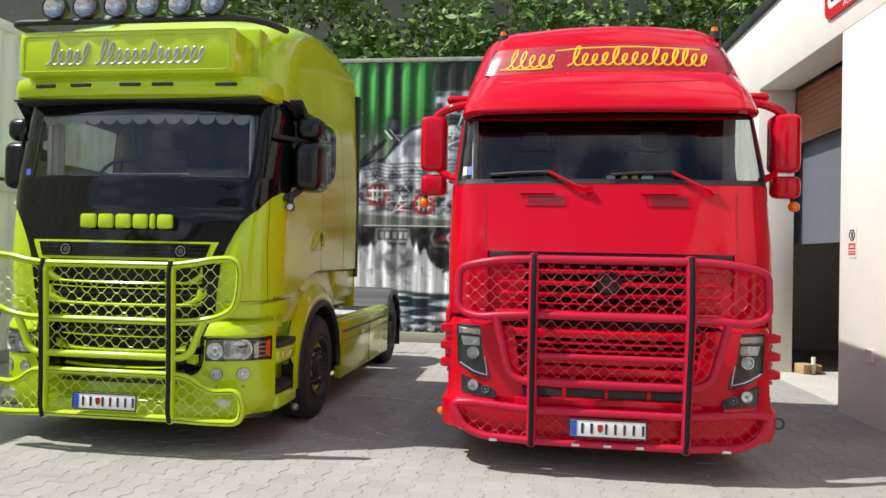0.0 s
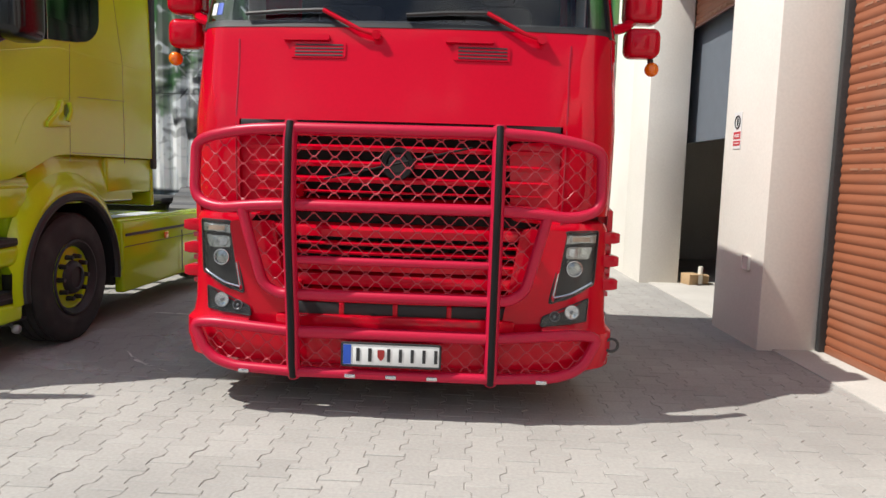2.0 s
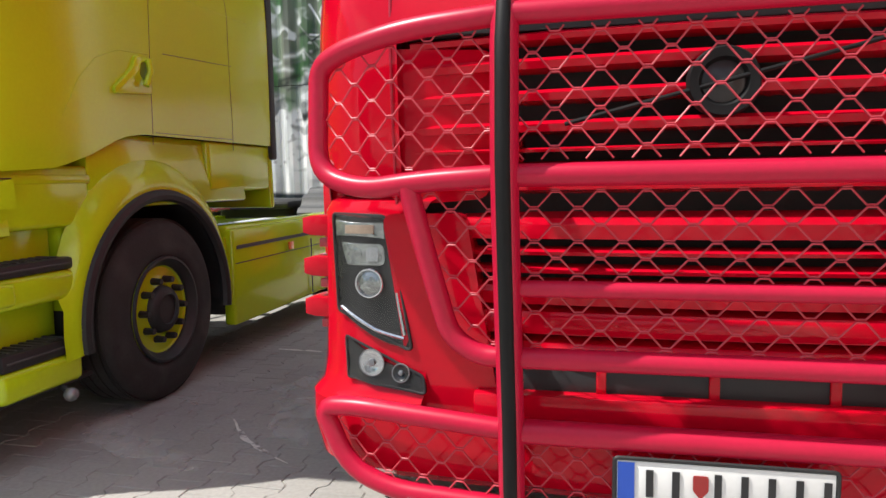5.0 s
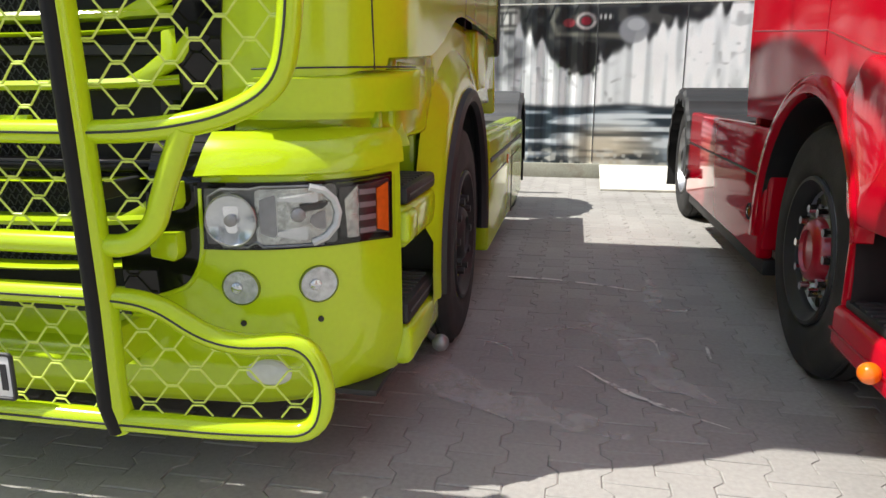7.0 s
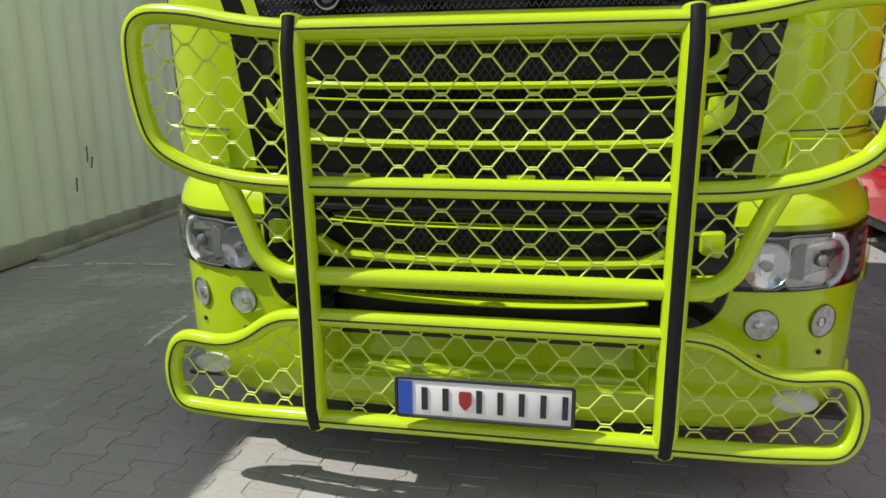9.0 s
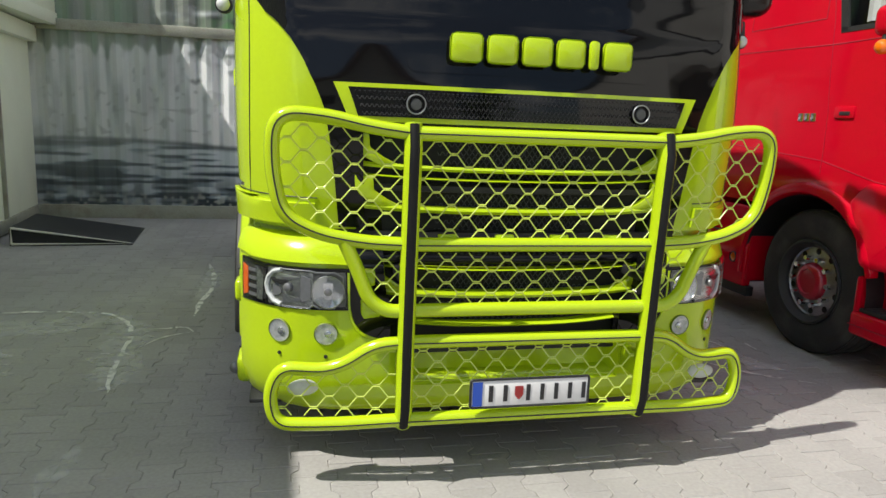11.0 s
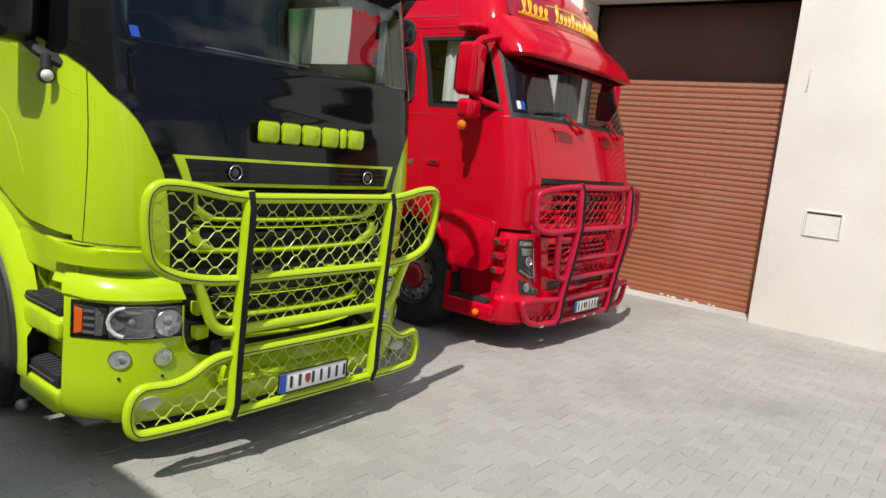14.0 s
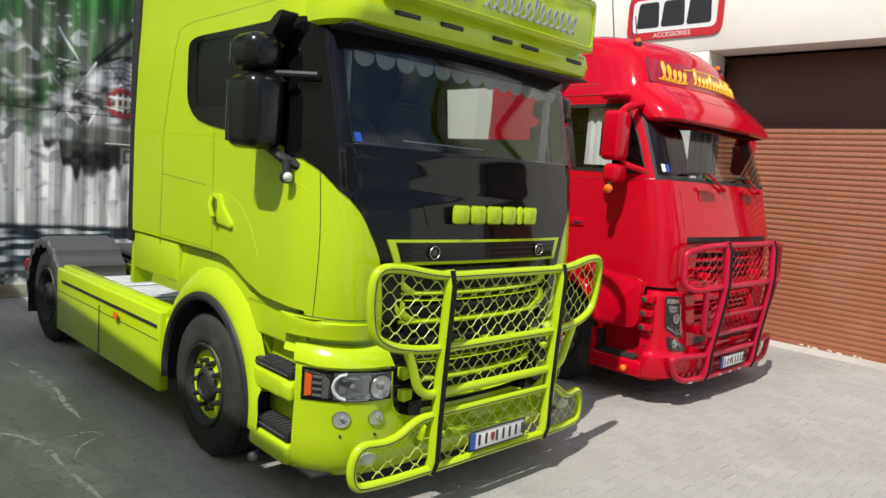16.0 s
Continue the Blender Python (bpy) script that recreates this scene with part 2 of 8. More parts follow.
def thing(name, label, category, at=(0, 0, 0), turn=0, group="", kind=""):
    ob = new(name)
    ob.empty_display_size = 0.1
    ob.matrix_basis = pose(*at, 0, 0, turn)
    return tagged(ob, label, category, group, kind)


def box(lo, hi, bevel=0.0, bm=None, seg=2, m=None):
    bm = bm or bmesh.new()
    r = bmesh.ops.create_cube(bm, size=1)
    v = r["verts"]
    for p in v:
        for i in range(3):
            p.co[i] = (lo[i] + hi[i]) / 2 + p.co[i] * (hi[i] - lo[i])
    if m:
        bmesh.ops.transform(bm, matrix=m, verts=v)
    if bevel:
        es = list({e for p in v for e in p.link_edges})
        bmesh.ops.bevel(bm, geom=es, offset=bevel, segments=seg, profile=0.5, affect="EDGES")
    return bm


def rod(a, b, r, bm=None, n=12, r2=None):
    bm = bm or bmesh.new()
    a, b = Vector(a), Vector(b)
    q = (b - a).to_track_quat("Z", "Y").to_matrix().to_4x4()
    bmesh.ops.create_cone(bm, cap_ends=True, segments=n, radius1=r, radius2=r if r2 is None else r2, depth=(b - a).length, matrix=Matrix.Translation((a + b) / 2) @ q)
    return bm


def fillet(pts, r, n=5, closed=True):
    """Rounds the corners of a polygon or polyline (any dimension)."""
    out, k = [], len(pts)
    for i, p in enumerate(pts):
        p = Vector(p)
        ri = r[i] if isinstance(r, (list, tuple)) else r
        if (not closed and i in (0, k - 1)) or ri <= 0:
            out.append(p)
            continue
        a, b = Vector(pts[i - 1]), Vector(pts[(i + 1) % k])
        da, db = a - p, b - p
        la, lb = da.length, db.length
        d = min(ri, la * 0.49, lb * 0.49)
        s, e = p + da / la * d, p + db / lb * d
        for j in range(n + 1):
            t = j / n
            out.append(s * (1 - t) ** 2 + p * 2 * t * (1 - t) + e * t * t)
    return out


def tube(pts, r, closed=False, bm=None, n=10, flat=1.0, up=None):
    """A round tube along a line of points."""
    bm = bm or bmesh.new()
    pts = [Vector(p) for p in pts]
    k = len(pts)
    rings, prev = [], None
    for i, p in enumerate(pts):
        if closed:
            d = pts[(i + 1) % k] - pts[i - 1]
        else:
            d = pts[min(i + 1, k - 1)] - pts[max(i - 1, 0)]
        d.normalize()
        if prev is None:
            prev = Vector(up) if up else (Vector((0, 0, 1)) if abs(d.z) < 0.9 else Vector((0, 1, 0)))
        side = d.cross(prev).normalized()
        prev = side.cross(d).normalized()
        rings.append([bm.verts.new(p + side * (math.cos(2 * math.pi * j / n) * r) + prev * (math.sin(2 * math.pi * j / n) * r * flat)) for j in range(n)])
    for i in range(k if closed else k - 1):
        a, b = rings[i], rings[(i + 1) % k]
        for j in range(n):
            bm.faces.new((a[j], a[(j + 1) % n], b[(j + 1) % n], b[j]))
    if not closed:
        bm.faces.new(rings[0][::-1])
        bm.faces.new(rings[-1])
    return bm


def prism(poly, depth, m=None, bevel=0.0, bm=None):
    """A polygon in x and z, thickened along +y, then moved by m."""
    bm = bm or bmesh.new()
    vs = [bm.verts.new((p[0], 0, p[1])) for p in poly]
    f = bm.faces.new(vs)
    ex = bmesh.ops.extrude_face_region(bm, geom=[f])
    v2 = [g for g in ex["geom"] if isinstance(g, bmesh.types.BMVert)]
    bmesh.ops.translate(bm, verts=v2, vec=(0, depth, 0))
    if bevel:
        es = [e for e in bm.edges if all(abs(v.co.y) < 1e-6 for v in e.verts) and (e.verts[0] in vs)]
        bmesh.ops.bevel(bm, geom=es, offset=bevel, segments=2, profile=0.5, affect="EDGES")
    if m:
        bmesh.ops.transform(bm, matrix=m, verts=bm.verts)
    return bm


def lathe(profile, n=40, m=None, bm=None):
    """A profile of (radius, y) turned about the y axis."""
    bm = bm or bmesh.new()
    rings = []
    start = len(bm.verts)
    for r, y in profile:
        rings.append([bm.verts.new((r * math.cos(2 * math.pi * j / n), y, r * math.sin(2 * math.pi * j / n))) for j in range(n)] if r > 1e-5 else [bm.verts.new((0, y, 0))])
    for a, b in zip(rings, rings[1:]):
        for j in range(n):
            q = [a[j % len(a)], a[(j + 1) % len(a)], b[(j + 1) % len(b)], b[j % len(b)]]
            q = [v for i, v in enumerate(q) if v not in q[:i]]
            if len(q) > 2:
                bm.faces.new(q)
    if m:
        bm.verts.ensure_lookup_table()
        bmesh.ops.transform(bm, matrix=m, verts=bm.verts[start:])
    return bm


def grid_mesh(rows, bm=None, close_u=False):
    """A sheet through rows of points."""
    bm = bm or bmesh.new()
    vs = [[bm.verts.new(p) for p in r] for r in rows]
    for a, b in zip(vs, vs[1:]):
        k = len(a)
        for j in range(k if close_u else k - 1):
            bm.faces.new((a[j], a[(j + 1) % k], b[(j + 1) % k], b[j]))
    return bm


def mesh_from(name, verts, faces, mat, smooth=False):
    me = bpy.data.meshes.new(name)
    me.from_pydata(verts, [], faces)
    me.materials.append(mat)
    if smooth:
        me.shade_smooth()
    return me

# ---- the yard ----
ground = new("ground", mesh_from("ground", [(-300, -300, -0.05), (300, -300, -0.05), (300, 300, -0.05), (-300, 300, -0.05)], [(0, 1, 2, 3)], YARD))
tagged(ground, "pale concrete yard reaching out to the horizon", "ground", kind="structure")

# ---- workshop building ----
WX = 3.77
# the workshop stands a little askew to the trucks
SITE = Matrix.Translation((WX, 7.6, 0)) @ Matrix.Rotation(radians(1.86), 4, "Z") @ Matrix.Translation((-WX, -7.6, 0))
workshop = thing("workshop", "cream rendered workshop with roller shutter bays", "building", kind="structure")
workshop.matrix_basis = SITE


def on_site(ob):
    ob.matrix_basis = SITE @ ob.matrix_basis
    return ob


def wall(name, lo, hi, mat=RENDER_WALL, label="cream rendered wall"):
    return part(name, box(lo, hi, 0.012), mat, workshop, label)


wall("wall_south", (WX, 1.85, -0.04), (WX + 0.60, 4.67, 5.3))
# south end with an unseen bay, opened up for the shutter added below
wall("wall_south", (WX, -8.0, -0.04), (WX + 0.60, -1.10, 5.3))
wall("lintel", (WX, -1.098, 4.21), (WX + 0.5, 1.848, 5.3))
wall("pillar", (WX, 7.62, -0.04), (WX + 0.60, 8.63, 4.21))
wall("pillar", (WX, 11.29, -0.04), (WX + 0.53, 12.2, 4.21))
wall("lintel", (WX - 0.003, 4.672, 4.21), (WX + 0.5, 14.6, 5.3))
wall("wall_north", (WX + 0.002, 12.202, -0.04), (WX + 0.42, 14.6, 4.21))
wall("rear_wall", (10.0, -8.0, -0.04), (10.3, 14.6, 5.3))
wall("end_wall", (WX + 0.42, 14.3, -0.04), (10.0, 14.598, 5.3))
wall("end_wall", (WX + 0.42, -7.998, -0.04), (10.0, -7.7, 5.3))
part("flat_roof", box((WX - 0.05, -8.05, 5.3), (10.35, 14.65, 5.44), 0.01), DARK_STEEL, workshop, "dark metal roof edge")
part("bay_floor", box((WX + 0.13, -7.6, -0.05), (9.99, 14.29, 0.012), 0.004), CONCRETE, workshop, "worn concrete bay floor")


def shutter(y0, y1, z0, z1, x, closed=True):
    """A curved-slat roller shutter with vision slots in its upper slats."""
    sh = thing("roller_shutter", "brown metal roller shutter with slotted upper slats" if closed else "rolled-up brown roller shutter in a dark bay", "roller shutter", kind="structure")
    on_site(sh)
    h, n = 0.078, int((z1 - z0) / 0.078)
    for i in range(n):
        z = z0 + i * h
        rows = []
        for k in range(7):
            t = k / 6
            rows.append([(x - 0.010 * math.sin(math.pi * min(1, t * 1.12)) ** 0.8 * (t < 0.9) + 0.0, y, z + t * h) for y in (y0, y1)])
        part("slat", grid_mesh(rows), BROWN, sh, smooth=True, sharp=60)
        if closed and z > z0 + 1.35 and i % 2 == 0:
            bm = bmesh.new()
            for j in range(int((y1 - y0 - 0.1) / 0.15)):
                yy = y0 + 0.08 + j * 0.15
                box((x - 0.0135, yy, z + 0.03), (x - 0.0085, yy + 0.11, z + 0.046), 0, bm)
            part("vision_slots", bm, SLOT, sh, "row of pale slots")
    return sh


shut = shutter(4.69, 7.61, 0.075, 3.125, WX + 0.545)
part("shutter_box", box((WX + 0.69, 4.675, 3.09), (WX + 0.95, 7.615, 4.208), 0.01), BROWN_DARK, shut, "dark brown shutter housing")
part("guide_rail", box((WX + 0.48, 4.675, 0.015), (WX + 0.58, 4.74, 3.088), 0.004), DARK_STEEL, shut)
part("guide_rail", box((WX + 0.48, 7.56, 0.015), (WX + 0.58, 7.614, 3.088), 0.004), DARK_STEEL, shut)
foot = part("bottom_bar", box((WX + 0.528, 4.745, 0.012), (WX + 0.562, 7.555, 0.075), 0.006), BROWN, shut, "brown bottom bar with worn white marks")
part("seal_strip", box((WX + 0.532, 4.745, 0.0125), (WX + 0.558, 7.555, 0.026), 0.003), DARK_STEEL, foot)
to_wall = Matrix.Translation((WX + 0.528, 0, 0)) @ Matrix(((0, -1, 0, 0), (1, 0, 0, 0), (0, 0, 1, 0), (0, 0, 0, 1)))
for y, w, z in ((6.50, 0.09, 0.034), (5.97, 0.07, 0.036), (5.88, 0.05, 0.03), (5.78, 0.09, 0.026), (5.60, 0.07, 0.032), (5.47, 0.08, 0.024), (5.29, 0.05, 0.030), (5.23, 0.04, 0.024)):
    part("worn_mark", prism([(y, z - 0.007), (y + w * 0.75, z - 0.009), (y + w, z + 0.004), (y + w * 0.6, z + 0.012), (y + w * 0.2, z + 0.008)], 0.003, to_wall), BOARD, foot)
# unseen third shutter, added so the lime windscreen reflects something dark
unseen_shut = shutter(-1.08, 1.83, 0.02, 3.09, WX + 0.545)
part("shutter_box", box((WX + 0.42, -1.09, 3.09), (WX + 0.75, 1.84, 4.208), 0.01), BROWN_DARK, unseen_shut, "dark brown shutter housing")
shut2 = shutter(8.64, 11.28, 3.40, 4.19, WX + 0.545, False)
part("shutter_box", box((WX + 0.57, 8.635, 3.55), (WX + 0.85, 11.285, 4.208), 0.01), BROWN_DARK, shut2, "brown shutter housing")
bm = bmesh.new()
for k in range(17):
    box((WX + 0.531, 8.74 + k * 0.15, 3.425), (WX + 0.537, 8.82 + k * 0.15, 3.455), 0, bm)
part("vision_slots", bm, SLOT, shut2, "row of pale slots")
part("bottom_bar", box((WX + 0.53, 8.645, 3.375), (WX + 0.56, 11.275, 3.40), 0.004), BROWN_DARK, shut2)
part("partition", box((WX + 0.66, 8.72, 1.915), (WX + 0.70, 11.9, 3.44), 0.0), PARTITION, workshop, "blue-grey upper partition in the dark bay")

# ---- stacked containers with printed mural ----
CY = 13.3



# ---- tools for the trucks ----
class Shell:
    """A cab-like skin: rounded plan outlines stacked in height. u: 0 at the front's middle, 1 to 2 round the corner, 2 to 3 along the side."""

    def __init__(self, slices, rear, soft=0.0):
        self.s, self.rear, self.soft = np.array(slices), rear, soft

    def at(self, u, z):
        hs = [z + self.soft * k for k in (-1.0, -0.5, 0.0, 0.5, 1.0)] if self.soft else [z]
        w, f, b, r, ry = (float(np.mean(np.interp(hs, self.s[:, 0], self.s[:, k]))) for k in range(1, 6))
        a, sg = abs(u), (1 if u >= 0 else -1)
        if a <= 1:
            x, y = a * (w - r), f + b * a * a
        elif a <= 2:
            t = (a - 1) * math.pi / 2
            x, y = w - r + r * math.sin(t), f + b + ry * (1 - math.cos(t))
        else:
            y0 = f + b + ry
            x, y = w, y0 + (a - 2) * (self.rear - y0)
        return Vector((sg * x, y, z))

    def ux(self, x, z):
        """u of a point on the front, from x."""
        w, r = (float(np.interp(z, self.s[:, 0], self.s[:, k])) for k in (1, 4))
        a = abs(x)
        u = a / (w - r) if a <= w - r else 1 + math.asin(min(1, (a - w + r) / r)) / (math.pi / 2)
        return math.copysign(u, x)

    def uy(self, y, z):
        """u of a point on the side, from y (positive side)."""
        f, b, ry = (float(np.interp(z, self.s[:, 0], self.s[:, k])) for k in (2, 3, 5))
        y0 = f + b + ry
        if y >= y0:
            return 2 + (y - y0) / (self.rear - y0)
        return 1 + math.acos(max(-1, min(1, 1 - (y - f - b) / ry))) / (math.pi / 2)

    def off(self, u, z, d):
        e = 0.01
        a = self.at(u + e, z) - self.at(u - e, z)
        b = self.at(u, z + e) - self.at(u, z - e)
        n = a.cross(b).normalized()
        p = self.at(u, z)
        if n.dot(Vector((p.x, p.y - 1.4, 0))) < 0:
            n = -n
        return p + n * d

    def body(self, us, zs, holes=(), cap=True, back=True, floor=None):
        bm = bmesh.new()
        low = [floor(abs(u)) if floor else -9 for u in us]
        vs = [[bm.verts.new(self.at(u, max(z, lo))) for u, lo in zip(us, low)] for z in zs]
        for i in range(len(zs) - 1):
            for j in range(len(us) - 1):
                uc, zc = (us[j] + us[j + 1]) / 2, (zs[i] + zs[i + 1]) / 2
                if any(h[0] < uc < h[1] and h[2] < zc < h[3] for h in holes) or zs[i + 1] <= min(low[j], low[j + 1]):
                    continue
                bm.faces.new((vs[i][j], vs[i][j + 1], vs[i + 1][j + 1], vs[i + 1][j]))
        if cap:
            bm.faces.new(vs[-1])
        if back:
            for i in range(len(zs) - 1):
                bm.faces.new((vs[i][0], vs[i][-1], vs[i + 1][-1], vs[i + 1][0]))
        return bm

    def patch(self, poly, d, thick=0.012, rows=14, cols=10, bm=None, side=0):
        """A skin over a polygon of (u, z), set d proud, with a rim that goes back by thick."""
        bm = bm or bmesh.new()
        zmin, zmax = min(p[1] for p in poly), max(p[1] for p in poly)
        zs = sorted({round(zmin + (zmax - zmin) * (0.5 - 0.5 * math.cos(math.pi * i / rows)), 5) for i in range(rows + 1)})
        grid = []
        for z in zs:
            zz = min(max(z, zmin + 1e-5), zmax - 1e-5)
            cuts = []
            for a, b in zip(poly, list(poly[1:]) + [poly[0]]):
                if (a[1] - zz) * (b[1] - zz) < 0:
                    cuts.append(a[0] + (zz - a[1]) / (b[1] - a[1]) * (b[0] - a[0]))
            lo, hi = min(cuts), max(cuts)
            grid.append([(lo + (hi - lo) * j / cols, z) for j in range(cols + 1)])
        top = [[bm.verts.new(self.off(u, z, d)) for u, z in r] for r in grid]
        low = [[bm.verts.new(self.off(u, z, d - thick)) for u, z in r] for r in grid]
        for i in range(len(top) - 1):
            for j in range(cols):
                bm.faces.new((top[i][j], top[i][j + 1], top[i + 1][j + 1], top[i + 1][j]))
            for j in (0, cols):
                bm.faces.new((top[i][j], top[i + 1][j], low[i + 1][j], low[i][j]))
        for i in (0, len(top) - 1):
            for j in range(cols):
                bm.faces.new((top[i][j], top[i][j + 1], low[i][j + 1], low[i][j]))
        return bm

    def line(self, pts, d, r, bm=None, n=6, steps=8):
        """A thin seam or bead over the skin through points of (u, z)."""
        ps = []
        for a, b in zip(pts, pts[1:]):
            for k in range(steps):
                t = k / steps
                ps.append(self.off(a[0] + (b[0] - a[0]) * t, a[1] + (b[1] - a[1]) * t, d))
        ps.append(self.off(*pts[-1], d))
        return tube(ps, r, bm=bm, n=n)


def cut_poly(poly, axis, lim, keep_above):
    """The part of a polygon above or below a limit along one axis."""
    out = []
    side = lambda p: (p[axis] - lim) * (1 if keep_above else -1)
    for a, b in zip(poly, poly[1:] + poly[:1]):
        if side(a) >= 0:
            out.append(a)
        if side(a) * side(b) < 0:
            t = side(a) / (side(a) - side(b))
            out.append((a[0] + (b[0] - a[0]) * t, a[1] + (b[1] - a[1]) * t))
    return out


def spread(a, b, n):
    return [a + (b - a) * i / n for i in range(n + 1)]


def us_with(*extra):
    base = [-x for x in spread(0, 3, 30)][::-1] + spread(0, 3, 30)[1:]
    base = sorted(set([round(b, 4) for b in base] + [round(e, 4) for e in extra]))
    out = [base[0]]
    for b in base[1:]:
        if b - out[-1] > 0.012:
            out.append(b)
        elif any(abs(b - e) < 1e-6 for e in extra):
            out[-1] = b
    return out


def inside(poly, x, z):
    hit, k = False, len(poly)
    for i in range(k):
        (x1, z1), (x2, z2) = poly[i][:2], poly[(i + 1) % k][:2]
        if (z1 > z) != (z2 > z) and x < x1 + (z - z1) / (z2 - z1) * (x2 - x1):
            hit = not hit
    return hit


def mesh_infill(poly, depth, p=0.11, amp=0.027, r=0.0042, flat=0.22, start=None):
    """Wavy wires that make a honeycomb grating inside a polygon of (x, z). depth(x, z) gives y; start is the middle of one upper flat."""
    bm = bmesh.new()
    x0, x1 = min(q[0] for q in poly), max(q[0] for q in poly)
    z0, z1 = min(q[1] for q in poly), max(q[1] for q in poly)
    h = 2 * amp + 0.0055
    for k in range(-1, int((z1 - z0) / h) + 2):
        zc, sg = z0 + h * (k + 0.5), 1 if k % 2 else -1
        if start:
            first = math.ceil((start[1] - z1) / h)
            zc, sg = start[1] - h * (first + k + 0.5), -1 if (first + k) % 2 else 1
        run = []
        x = x0 - p if not start else start[0] - flat / 2 * p - p * (math.ceil((start[0] - x0) / p) + 1)
        while x < x1 + p:
            for dx, s, run_x in ((0.0, 1, flat), (flat, 1, 0.5 - flat), (0.5, -1, flat), (0.5 + flat, -1, 0.5 - flat)):
                for q in range(3):
                    nx = run_x * q / 3
                    sl = s if dx in (0.0, 0.5) else s * (1 - 2 * q / 3)
                    px, pz = x + (dx + nx) * p, zc + sg * sl * amp
                    if inside(poly, px, pz):
                        run.append((px, depth(px, pz) + 0.003 * sg, pz))
                    else:
                        if len(run) > 1:
                            tube(run, r, bm=bm, n=5)
                        run = []
            x += p
        if len(run) > 1:
            tube(run, r, bm=bm, n=5)
    return bm


def bars(parent, x, y, z, w, h, widths, mat, d=0.003, name="lettering", label="row of plain bars"):
    tot = sum(a for a, _ in widths)
    cx = x - w / 2
    for a, solid in widths:
        ww = w * a / tot
        if solid:
            part(name, box((cx, y - d, z - h / 2), (cx + ww, y, z + h / 2), min(0.35 * ww, h * 0.2) if d > 0.01 else 0), mat, parent, label)
        cx += ww


def number_plate(parent, x, y, z, tilt=0, gaps=()):
    pl = part("number_plate", box((x - 0.26, y - 0.008, z - 0.057), (x + 0.26, y + 0.004, z + 0.057), 0.004), WHITE, parent, "white number plate with blue edge")
    fr = tube(fillet([(x - 0.265, y - 0.006, z - 0.062), (x + 0.265, y - 0.006, z - 0.062), (x + 0.265, y - 0.006, z + 0.062), (x - 0.265, y - 0.006, z + 0.062)], 0.012), 0.006, True, n=6)
    part("plate_frame", fr, BLACK_PLASTIC, pl)
    part("blue_band", box((x - 0.257, y - 0.0115, z - 0.053), (x - 0.215, y - 0.0085, z + 0.053)), BLUE, pl)
    bars(pl, x - 0.145, y - 0.0085, z, 0.12, 0.072, [(1.3, 0), (1.3, 1), (3.2, 0), (1.3, 1), (1.3, 0)], INK, name="plate_bar", label="plain dark bar")
    part("crest", prism(fillet([(x - 0.072, z + 0.03), (x - 0.034, z + 0.03), (x - 0.034, z - 0.01), (x - 0.053, z - 0.032), (x - 0.072, z - 0.01)], 0.006, 2), 0.003, Matrix.Translation((0, y - 0.0118, 0))), RED_LENS, pl, "small red shield")
    bars(pl, x + 0.115, y - 0.0085, z, 0.27, 0.072, list(gaps), INK, name="plate_bar", label="plain dark bar")
    return pl


